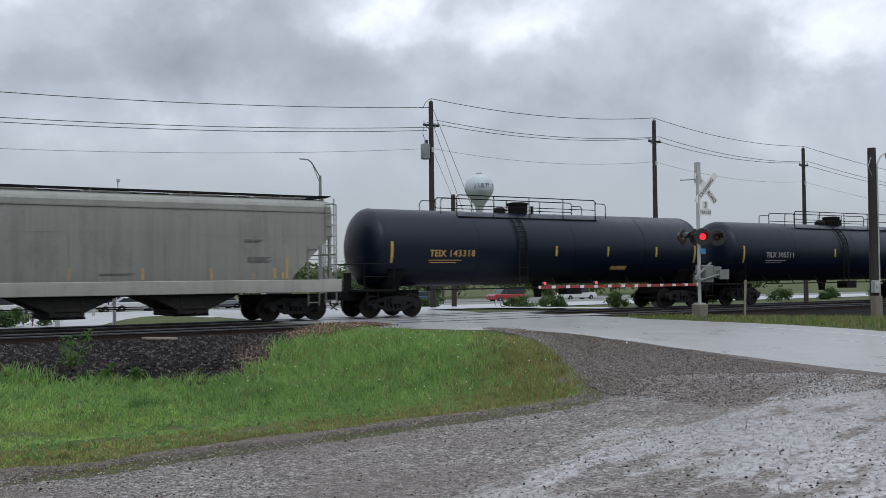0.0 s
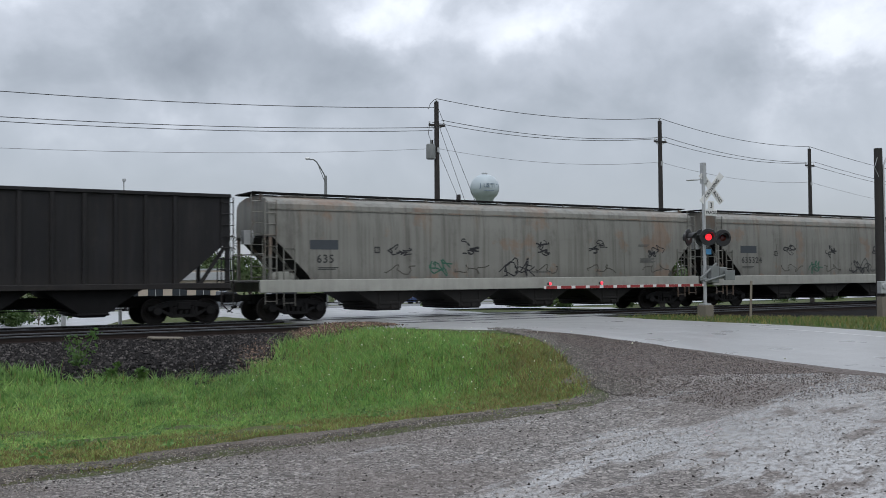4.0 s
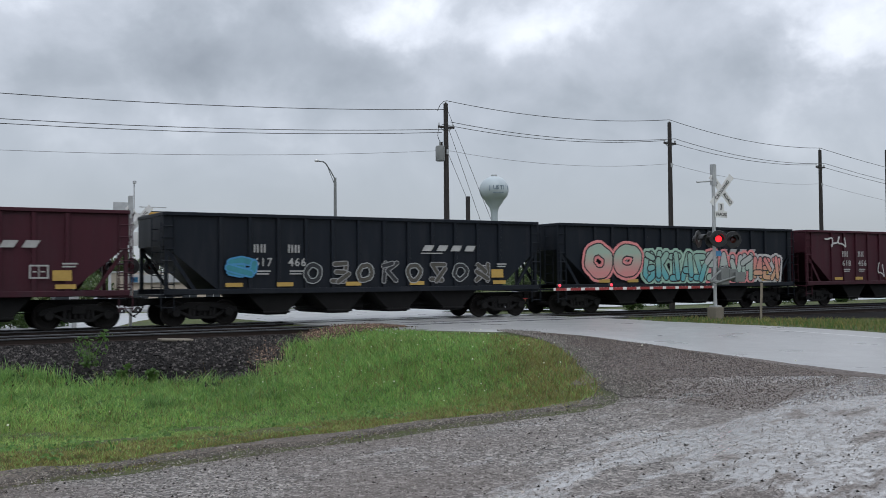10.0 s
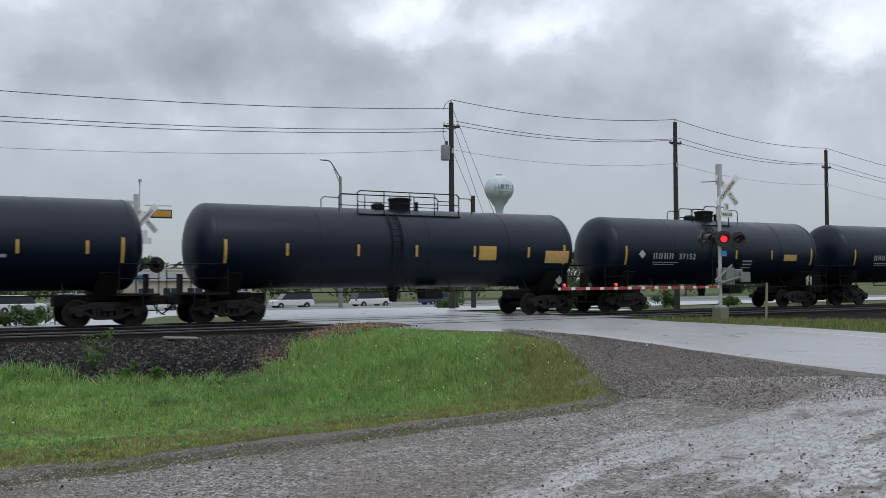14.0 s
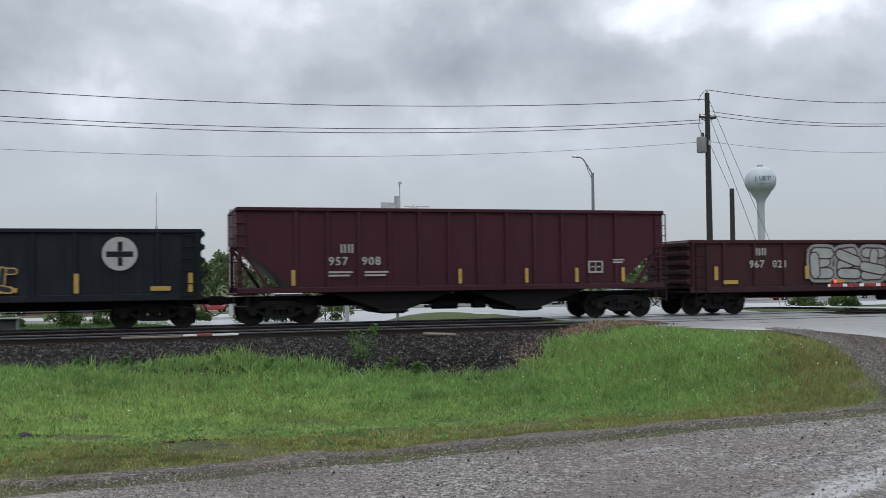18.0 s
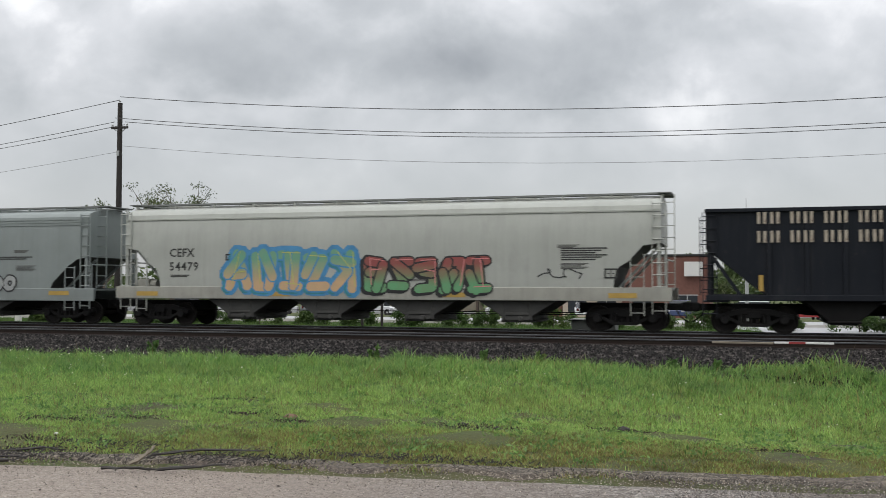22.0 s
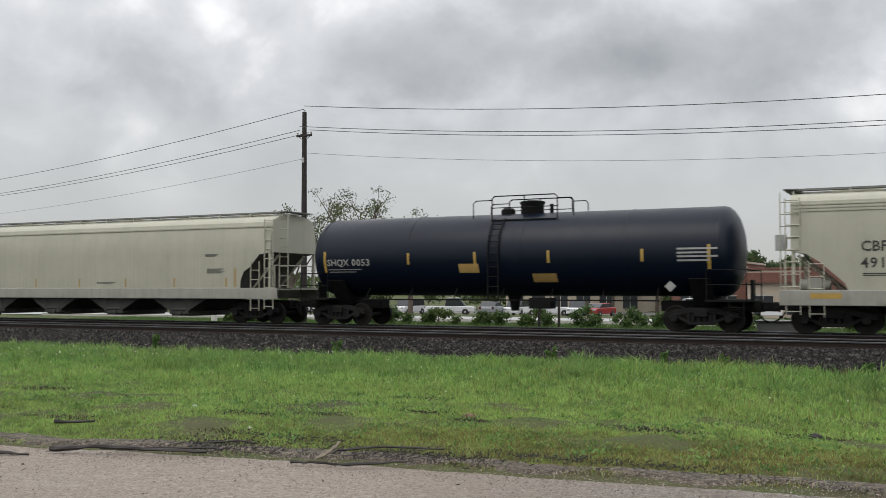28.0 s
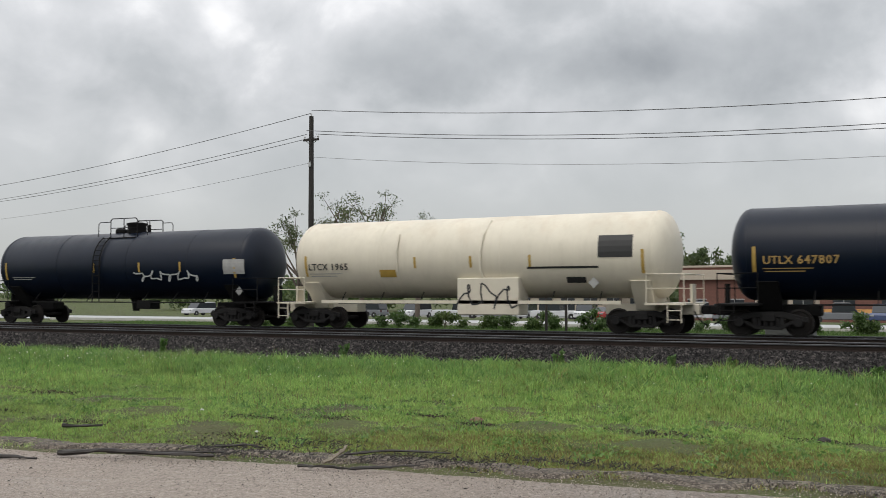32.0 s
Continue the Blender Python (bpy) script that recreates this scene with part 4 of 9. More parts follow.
SPRAY = {"teal": (0.03, 0.20, 0.24), "aqua": (0.10, 0.38, 0.42), "white": (0.44, 0.44, 0.43), "pink": (0.62, 0.22, 0.22), "orange": (0.60, 0.30, 0.10), "peach": (0.58, 0.36, 0.20),
         "green": (0.10, 0.34, 0.16), "red": (0.28, 0.04, 0.05), "black": (0.014, 0.014, 0.016), "silver": (0.29, 0.305, 0.30), "blue": (0.05, 0.22, 0.42), "steel": (0.115, 0.19, 0.27), "deep": (0.008, 0.085, 0.085), "rose": (0.42, 0.13, 0.15), "sand": (0.46, 0.29, 0.09), "lime": (0.42, 0.44, 0.12), "grime": (0.05, 0.045, 0.035), "green_dark": (0.02, 0.09, 0.055), "mist": (0.33, 0.31, 0.29), "steel2": (0.17, 0.27, 0.34), "pink_orange": (0.52, 0.24, 0.12), "sky_blue": (0.10, 0.32, 0.46), "glass": (0.10, 0.33, 0.22), "panel_red": (0.042, 0.009, 0.014), "panel_black": (0.008, 0.010, 0.013), "mint": (0.30, 0.45, 0.36),
         "yellow": (0.60, 0.48, 0.10), "brown": (0.24, 0.10, 0.08), "grey": (0.22, 0.22, 0.22), "mauve": (0.30, 0.14, 0.14)}


# strokes of abstract block forms on a box from -1 to 1, and a ring
FORMS = [[[(-.8, .8), (.8, .8)], [(0, .8), (0, -.8)], [(-.7, -.8), (.7, -.8)]], [[(-.75, .75), (.75, .75), (-.6, -.75), (.8, -.75)]],
         [[(-.75, -.85), (-.7, .8), (0, -.1), (.7, .8), (.75, -.85)]], [[(-.7, -.8), (-.7, .8), (.55, .75), (.7, .3), (-.1, .05), (.75, -.85)]],
         [[(.75, .6), (.1, .85), (-.7, .45), (-.7, -.45), (.1, -.85), (.75, -.6), (.6, -.05), (.05, -.1)]], [[(-.8, .8), (-.55, -.8), (.55, -.8), (.8, .8)]],
         [[(.7, .7), (-.5, .85), (-.6, .15), (.6, -.1), (.6, -.75), (-.75, -.8)]], [[(-.7, -.9), (-.65, .85)], [(.75, .85), (-.4, .05), (.8, -.85)]],
         [[(-.8, -.85), (0, .85), (.8, -.85)], [(-.4, -.25), (.4, -.25)]], [[(-.65, .85), (-.65, -.75), (.7, -.8)], [(-.6, .1), (.4, .15)], [(-.6, .85), (.7, .8)]]]
RING = [[(math.cos(a) * 0.8, math.sin(a) * 0.75) for a in [6.2832 * k / 18 for k in range(19)]]]


def stroke_faces(lines, t):
    """Flat pieces that thicken lines: a facet a stretch and a rounded piece at every joint."""
    out = []
    for pts in lines:
        for (ax, az), (bx, bz) in zip(pts, pts[1:]):
            ln = math.hypot(bx - ax, bz - az) + 1e-6
            nx, nz2 = -(bz - az) / ln * t, (bx - ax) / ln * t
            out.append([(ax - nx, az - nz2), (bx - nx, bz - nz2), (bx + nx, bz + nz2), (ax + nx, az + nz2)])
        for x, z in pts:
            out.append([(x + t * math.cos(a), z + t * math.sin(a)) for a in [6.2832 * k / 8 + 0.39 for k in range(8)]])
    return out


def cut_level(poly, z, above):
    """The part of a flat convex piece above or below a level."""
    keep = lambda p: (p[1] >= z) == above
    out = []
    for p, q in zip(poly, poly[1:] + poly[:1]):
        if keep(p):
            out.append(p)
        if keep(p) != keep(q):
            u = (z - p[1]) / (q[1] - p[1])
            out.append((p[0] + (q[0] - p[0]) * u, z))
    return out


def fade(name, low, zm, reach):
    """Spray paint that passes from one colour above to another below."""
    m, nt, b = material("spray paint %s to %s" % (name, low), 0.5)
    v = coords(nt)
    f = mul(nt, zmask(nt, v, zm - reach, zm + reach), mul(nt, nz(nt, v, 1.6, 4.0), 0.5, "SUBTRACT"), "ADD")
    c = mixc(nt, f, SPRAY[low], SPRAY[name])
    c = mixc(nt, mul(nt, nz(nt, v, 3.0, 5.0), 0.5), c, tuple(0.5 * (p + q) * 0.7 for p, q in zip(SPRAY[low], SPRAY[name])))
    nt.links.new(c, b.inputs["Base Color"])
    return m


SILL_TOP, SILL_FOOT = 1.46, 0.92


def lay(shape, polys, y, over_sill=True):
    """Adds flat pieces to a shape, each a hair in front of the last; on a covered hopper the paint steps out over its side sill."""
    if over_sill:
        low = [cut_level(cut_level(p, SILL_TOP, False), SILL_FOOT, True) if len(cut_level(p, SILL_TOP, False)) > 2 else [] for p in polys]
        polys = [cut_level(p, SILL_TOP, True) for p in polys]
        for poly in low:
            if len(poly) > 2:
                shape.add([(px, y - 0.052 - 0.00003 * (len(shape.f) % 90), pz) for px, pz in poly], [tuple(range(len(poly)))])
    for poly in polys:
        if len(poly) > 2:
            shape.add([(px, y - 0.00003 * (len(shape.f) % 90), pz) for px, pz in poly], [tuple(range(len(poly)))])


def graffiti(car, x0, x1, z0, z1, letters, fill, outline, seed, second=None, y=-HALF - 0.006, halo=None, thin=False, shadow=None, light=None, rings=False):
    """A sprayed piece of fat interlocked abstract forms: halo, block shadow, outline, fill that changes tone lower down, highlights. No legible word."""
    r = random.Random(seed)
    sill = car.name.startswith("covered")
    hal, sha, out, top_f, hil = (Shape() for _ in range(5))
    w = (x1 - x0) / letters
    mid_z, half = (z0 + z1) / 2, (z1 - z0) / 2
    last = None
    for k in range(letters):
        cx = x0 + (k + 0.5) * w
        form = RING if rings else r.choice([q for q in FORMS if q is not last])
        last = form
        t = min(0.26 * half, 0.165 * w) * r.uniform(0.92, 1.1) * (0.62 if thin else 1.0)
        sx, sz = w * 0.5 - t * 0.55, half - t * 0.9
        flip, lean, dz = r.choice((-1, 1)), r.uniform(-0.12, 0.16), r.uniform(-0.08, 0.08) * half
        jit = lambda: r.uniform(-0.07, 0.07)
        lines = [[(cx + (flip * px + jit()) * sx + lean * pz * sz, mid_z + dz + (pz + jit()) * sz) for px, pz in ln] for ln in form]
        if not rings:
            # loose bars and arrow tails that lock the forms together
            for _ in range(1):
                a, b = r.uniform(0, 6.28), r.uniform(1.2, 2.6)
                p = (cx + 0.9 * sx * math.cos(a), mid_z + dz + 0.9 * sz * math.sin(a))
                lines.append([p, (cx + 1.05 * sx * math.cos(a + b), mid_z + dz + 0.95 * sz * math.sin(a + b))])
        edge = 0.035 if thin else 0.055
        if halo:
            lay(hal, stroke_faces(lines, t + 0.17), y - 0.002, sill)
        if shadow:
            for step in (0.05, 0.10):
                lay(sha, stroke_faces([[(px - step, pz - step * 0.8) for px, pz in ln] for ln in lines], t + 0.03), y - 0.0045, sill)
        # long lines break into strokes that pass over one another
        strokes = [ln[q:q + 3] for ln in lines for q in range(0, len(ln) - 1, 2)] if not rings else lines
        for q, ln in enumerate(strokes):
            lay(out, stroke_faces([ln], t + edge), y - 0.0075 - 0.0024 * q, sill)
            lay(top_f, stroke_faces([ln], t), y - 0.0087 - 0.0024 * q, sill)
        if light:
            lay(hil, stroke_faces([[(px + t * 0.6, pz + t * 0.5) for px, pz in ln[:2]] for ln in lines[:len(form)]], 0.014), y - 0.024, sill)
    for shape, colour, tag in ((hal, halo, "soft sprayed halo"), (sha, shadow, ""), (out, outline, "sprayed graffiti outline"), (top_f, fill, "sprayed graffiti in colour"), (hil, light, "")):
        if shape.f:
            part("graffiti", shape.mesh("graffiti", fade(fill, second, mid_z, half * 0.5) if second and shape is top_f else piece_colour(colour, SPRAY[colour])), car, label=tag)


def tag_scrawl(car, x0, x1, z0, z1, colour, seed, y=-HALF - 0.007, width=0.035):
    """A thin hand-sprayed scrawl of loops, no legible word."""
    r = random.Random(seed)
    s = Shape()
    pts = []
    n = max(10, int((x1 - x0) * 14))
    ph = [r.uniform(0, 6.28) for _ in range(4)]
    for i in range(n + 1):
        u = i / n
        pts.append((x0 + (x1 - x0) * u + 0.16 * math.sin(u * n * 0.9 + ph[0]), (z0 + z1) / 2 + (z1 - z0) / 2 * (0.7 * math.sin(u * n * 0.62 + ph[1]) + 0.3 * math.sin(u * n * 1.5 + ph[2]))))
    for i, ((ax, az), (bx, bz)) in enumerate(zip(pts, pts[1:])):
        ln = math.hypot(bx - ax, bz - az) + 1e-6
        nx, nzv = -(bz - az) / ln * width, (bx - ax) / ln * width
        yy = y - 0.0004 * (i % 5)
        s.add([(ax - nx, yy, az - nzv), (bx - nx, yy, bz - nzv), (bx + nx, yy, bz + nzv), (ax + nx, yy, az + nzv)], [(0, 1, 2, 3)])
    part("graffiti", s.mesh("graffiti_scrawl", piece_colour(colour, SPRAY[colour])), car)


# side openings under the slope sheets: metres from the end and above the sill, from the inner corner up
END_OPENINGS = {"round": [(1.5, 0.0), (1.46, 0.35), (1.32, 0.66), (1.05, 0.82), (0.55, 1.34), (0.0, 1.42)],
                "modern": [(1.62, 0.0), (1.52, 0.22), (0.85, 0.84), (0.45, 1.10), (0.0, 1.18)],
                "old": [(1.55, 0.0), (1.46, 0.16), (0.12, 1.50), (0.0, 1.56)]}


def covered_hopper(L, paint, label, top=4.56, ribs=0, bays=4, modern=False, sill_mat=None, sill=None, bay_mat=None):
    """A covered hopper: flat-sided body with slope-sheet corners, curved roof, running board, sill, bays, end cages."""
    car = thing("covered_hopper_car", label, "hopper car", group="train cars")
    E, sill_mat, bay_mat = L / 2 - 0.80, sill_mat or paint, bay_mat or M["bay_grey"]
    sill = sill or ((0.90, 1.38) if modern else (1.02, 1.46))
    zs0, zs1, eave = sill[0], sill[1], top - 0.36
    style = "modern" if modern else "old" if ribs else "round"
    opening = END_OPENINGS[style]
    cut_x, cut_z = opening[0][0], zs1 + opening[-1][1]
    lean = 0.20 if style == "round" else 0.10

    def side_at(z):
        """Half width at a height: upright below, drawn in towards the eave."""
        return HALF - lean * max(0.0, (z - 2.9) / (eave - 2.9)) ** 2

    levels = [(side_at(zs1 + dz), zs1 + dz, dx) for dx, dz in opening]
    levels += [(side_at(z), z, 0.0) for z in (2.95, 3.2, 3.45, 3.7, eave - 0.28, eave - 0.10)]
    we = side_at(eave)
    levels += [(we - 0.07, eave, 0.0), (we - 0.24, eave + 0.10, 0.0), (0.62, eave + 0.22, 0.0), (0.0, eave + 0.25, 0.0)]

    def body2():
        s = Shape()
        ring = [(-y, z, dx) for y, z, dx in levels] + [(y, z, dx) for y, z, dx in levels[::-1][1:]]
        n, k = len(ring), len(opening) - 1
        lo = [(-(E - dx), y, z) for y, z, dx in ring]
        hi = [(-x, y, z) for x, y, z in lo]
        s.add(lo + hi, [(i, i + 1, n + i + 1, n + i) for i in range(n - 1)])
        s.add(lo, [tuple(range(k, n - k))])
        s.add(hi, [tuple(range(k, n - k))[::-1]])
        s.add([lo[0], lo[-1], hi[-1], hi[0]], [(0, 1, 2, 3)])
        return s.mesh("body", paint, smooth=True, angle=25)
    part("body", cached(("ch_body", L, paint.name, top, style, sill), body2), car)

    def slope_sheet():
        s = Shape()
        cut = [(E - dx, y - 0.012, z) for y, z, dx in levels[:len(opening)]]
        v = [(x, -y, z) for x, y, z in cut] + [(x, y, z) for x, y, z in cut]
        n = len(cut)
        s.add(v, [(i, i + 1, n + i + 1, n + i) for i in range(n - 1)])
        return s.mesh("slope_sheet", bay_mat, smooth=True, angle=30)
    # darker than the body paint, to stand for shade under the sloping end
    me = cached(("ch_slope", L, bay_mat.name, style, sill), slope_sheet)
    part("slope_sheet", me, car, label="dark sloping end sheet, shade and grime in its colour")
    part("slope_sheet", me, car, pose(0, 0, 0, 0, 0, 180), label="dark sloping end sheet, shade and grime in its colour")

    def seams():
        s = Shape()
        n = ribs if ribs else 6
        for k in range(1, n):
            x = -E + 2 * E * k / n
            w = 0.007 if not ribs else 0.016
            for y in (-1, 1):
                s.box(x - w, x + w, y * HALF - (0.004 if not ribs else 0.012), y * HALF + (0.004 if not ribs else 0.012), zs1 + 0.02, 2.95)
        # lip of the roof sheet over the side, and the stepped band of the newer cars
        for y in (-1, 1):
            for z, out, h in ((eave - 0.30, 0.035, 0.05),) if not modern else ((eave - 0.22, 0.022, 0.03), (eave - 0.32, 0.022, 0.03), (eave - 0.42, 0.026, 0.045)):
                w = side_at(z)
                s.box(-E, E, y * w - out, y * w + out, z, z + h)
        return s.mesh("seam", paint)
    part("seam", cached(("ch_seam", L, paint.name, top, ribs, modern, sill), seams), car)

    def side_sill():
        return Shape().box(-L / 2 + 0.45, L / 2 - 0.45, -0.05, 0.05, zs0, zs1).mesh("side_sill", sill_mat, bevel=0.015)
    for y in (-1, 1):
        part("side_sill", cached(("ch_sill", L, sill_mat.name, sill), side_sill), car, (0, y * HALF, 0))

    def board():
        s = Shape()
        for y in (-0.62, 0.62):
            s.box(-E - 0.25, E + 0.25, y - 0.18, y + 0.18, top - 0.06, top)
        s.box(-E - 0.3, -E + 0.15, -0.9, 0.9, top - 0.035, top).box(E - 0.15, E + 0.3, -0.9, 0.9, top - 0.035, top)
        return s.mesh("running_board", M["mech"] if bay_mat is M["bay_light"] else M["under"])
    part("running_board", cached(("ch_board", L, top, modern, bay_mat.name), board), car)
    post = cached(("ch_post", paint.name), lambda: Shape().box(-0.035, 0.035, -0.03, 0.03, -0.30, -0.06).mesh("board_bracket", paint))
    nb = int(E * 2 / 1.6)
    for k in range(nb + 1):
        part("board_bracket", post, car, (-E + 2 * E * k / nb, -0.80, top))
    hatch = cached(("ch_hatch", paint.name), lambda: Shape().box(-0.75, 0.75, -0.3, 0.3, -0.09, 0.03).mesh("roof_hatch", paint, bevel=0.03))
    for k in range(6):
        part("roof_hatch", hatch, car, (-E * 0.82 + E * 1.64 * k / 5, 0.0, top - 0.06))

    def bay():
        w = (2 * E - 6.0) / bays
        p = [(-w / 2 + 0.32, zs0 + 0.02), (w / 2 - 0.32, zs0 + 0.02), (0.52, 0.50), (0.52, 0.36), (-0.52, 0.36), (-0.52, 0.50)]
        s = Shape().prism(p, "y", -1.42, 1.42)
        s.box(-0.6, 0.6, -1.2, 1.2, 0.29, 0.37).tube((-0.3, -1.32, 0.34), (0.3, -1.32, 0.34), 0.05, 8)
        s.box(-0.40, 0.40, -1.46, -1.41, 0.52, 0.62).tube((0.12, -1.5, 0.42), (0.12, -1.2, 0.42), 0.09, 10).box(-0.45, -0.38, -1.45, -1.40, 0.40, 0.95).box(0.38, 0.45, -1.45, -1.40, 0.40, 0.95)
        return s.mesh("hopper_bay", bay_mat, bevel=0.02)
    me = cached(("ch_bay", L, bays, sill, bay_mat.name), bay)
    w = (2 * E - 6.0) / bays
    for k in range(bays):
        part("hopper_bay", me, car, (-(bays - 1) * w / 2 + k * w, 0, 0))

    def cage():
        s = Shape()
        s.box(0.0, 0.10, -HALF + 0.03, -HALF + 0.13, zs1, cut_z + 0.5).box(0.0, 0.10, HALF - 0.13, HALF - 0.03, zs1, cut_z + 0.5)
        s.box(-0.85, 0.35, -HALF + 0.02, HALF - 0.02, zs1 - 0.08, zs1 - 0.03)
        s.tube((-1.25, -0.9, zs1), (0.0, -0.9, cut_z - 0.1), 0.05).tube((-1.25, 0.9, zs1), (0.0, 0.9, cut_z - 0.1), 0.05)
        s.path([(0.3, -HALF + 0.05, zs1 + 0.9), (0.3, HALF - 0.05, zs1 + 0.9)], 0.025).path([(0.3, -HALF + 0.05, zs1), (0.3, -HALF + 0.05, zs1 + 0.9)], 0.025)
        s.add(*_shape(ladder(0.06, -HALF - 0.02, 0.62, top - 0.35)))
        s.add(*_shape(ladder(-0.62, -HALF - 0.02, 0.55, cut_z - 0.35)))
        s.add(*_shape(ladder(0.30, -0.95, zs1, top - 0.1)))
        return s.mesh("end_cage", paint)
    me = cached(("ch_cage", L, paint.name, top, modern, sill), cage)
    part("end_cage", me, car, (E - 0.12, 0, 0), "end ladders and platform")
    part("end_cage", me, car, Matrix.Translation((-E + 0.12, 0, 0)) @ Matrix.Diagonal((-1, 1, 1, 1)), "end ladders and platform")
    wheel = cached("handbrake", lambda: Shape().lathe([(-0.02, 0.27), (0.02, 0.27), (0.02, 0.23), (-0.02, 0.23)], "x", 18).box(-0.3, 0.0, -0.15, 0.15, -0.25, 0.25).box(-0.02, 0.02, -0.27, 0.27, -0.02, 0.02).mesh("brake_wheel", M["galv"]))
    part("brake_wheel", wheel, car, (-E - 0.28, -0.6, zs1 + 1.5))
    valve = cached("valve", lambda: Shape().tube((-0.45, -1.1, 1.55), (0.45, -1.1, 1.55), 0.17, 12).box(-0.2, 0.2, -1.35, -0.95, 1.42, 1.75).mesh("air_reservoir", M["sill_light"], smooth=True))
    part("air_reservoir", valve, car, (-E + 0.65, 0, 0))
    running_gear(car, L, paint, through=False)
    return car, E


def _shape(s):
    return s.v, s.f


def open_hopper(L, paint, label, top=3.77, ribs=12, bays=4, base=1.22, end_paint=None):
    """An open coal hopper: ribbed side sheets, sloped ends over open frames, top chord, bays below."""
    car = thing("open_hopper_car", label, "hopper car", group="train cars")
    E = L / 2 - 0.55
    zc, cut = base + 1.45, 1.75

    def sides():
        p = [(-E + cut, base), (E - cut, base), (E, zc + 0.0), (E, top), (-E, top), (-E, zc)]
        return Shape().prism(p, "y", -0.03, 0.03).mesh("side_sheet", paint)
    for y in (-1, 1):
        part("side_sheet", cached(("oh_side", L, paint.name, top, base), sides), car, (0, y * (HALF - 0.06), 0))

    def rib_me():
        return Shape().box(-0.065, 0.065, -HALF - 0.05, -HALF + 0.04, base, top - 0.10).mesh("side_post", paint, bevel=0.012)
    me = cached(("oh_rib", paint.name, top, base), rib_me)
    rib_n = ribs
    for k in range(rib_n):
        x = -E + cut + 0.1 + (2 * (E - cut) - 0.2) * k / (rib_n - 1)
        part("side_post", me, car, (x, 0, 0))
        part("side_post", me, car, pose(x, 0, 0, 0, 0, 180))

    def slope():
        s = Shape()
        for sgn in (-1, 1):
            s.add([(sgn * (E - 0.02), -HALF + 0.1, zc + 0.02), (sgn * (E - 0.02), HALF - 0.1, zc + 0.02), (sgn * (E - cut), HALF - 0.1, base), (sgn * (E - cut), -HALF + 0.1, base),
                   (sgn * (E - 0.08), -HALF + 0.1, zc + 0.02), (sgn * (E - 0.08), HALF - 0.1, zc + 0.02), (sgn * (E - cut - 0.06), HALF - 0.1, base), (sgn * (E - cut - 0.06), -HALF + 0.1, base)],
                  [(0, 1, 2, 3), (4, 5, 6, 7), (0, 3, 7, 4), (1, 2, 6, 5)])
            s.box(sgn * E - 0.04, sgn * E + 0.04, -HALF + 0.04, HALF - 0.04, zc, top)
        s.box(-E + cut, E - cut, -HALF + 0.1, HALF - 0.1, base - 0.02, base + 0.03)
        return s.mesh("end_sheet", end_paint or paint)
    part("end_sheet", cached(("oh_slope", L, (end_paint or paint).name, top, base), slope), car)

    def chord():
        s = Shape()
        for y in (-1, 1):
            s.box(-E - 0.05, E + 0.05, y * HALF - 0.07, y * HALF + 0.05, top - 0.12, top)
            s.box(-L / 2 + 0.5, L / 2 - 0.5, y * HALF - 0.06, y * HALF + 0.02, base - 0.16, base + 0.02)
        for x in (-E, E):
            s.box(x - 0.07, x + 0.07, -HALF, HALF, top - 0.12, top - 0.01)
        return s.mesh("top_chord", paint, bevel=0.015)
    part("top_chord", cached(("oh_chord", L, paint.name, top, base), chord), car)

    def frame_me():
        s = Shape()
        for y in (-HALF + 0.03, HALF - 0.15):
            s.box(-0.06, 0.06, y, y + 0.12, base, zc + 0.1)
            s.prism([(-1.0, base), (-0.86, base), (0.0, zc - 0.2), (0.0, zc)], "y", y + 0.02, y + 0.10)
        s.add(*_shape(ladder(-0.02, -HALF - 0.01, 0.55, top - 0.1)))
        s.box(-0.6, 0.2, -1.45, 1.45, base - 0.22, base - 0.16)
        s.add(*_shape(ladder(0.09, -0.9, base, top - 0.2)))
        return s.mesh("end_frame", end_paint or paint)
    me = cached(("oh_frame", (end_paint or paint).name, top, base), frame_me)
    part("end_frame", me, car, (E - 0.06, 0, 0), "open end frame with grab irons")
    part("end_frame", me, car, Matrix.Translation((-E + 0.06, 0, 0)) @ Matrix.Diagonal((-1, 1, 1, 1)), "open end frame with grab irons")

    def bay():
        w = (2 * E - 5.4) / bays
        p = [(-w / 2 + 0.05, base - 0.1), (w / 2 - 0.05, base - 0.1), (0.45, 0.45), (0.38, 0.33), (-0.38, 0.33), (-0.45, 0.45)]
        return Shape().prism(p, "y", -1.4, 1.4).box(-0.5, 0.5, -1.45, 1.45, 0.38, 0.46).mesh("hopper_bay", M["under"], bevel=0.02)
    me = cached(("oh_bay", L, bays, base), bay)
    w = (2 * E - 5.4) / bays
    for k in range(bays):
        part("hopper_bay", me, car, (-(bays - 1) * w / 2 + k * w, 0, 0))
    running_gear(car, L, paint, truck_in=1.95)
    return car, E


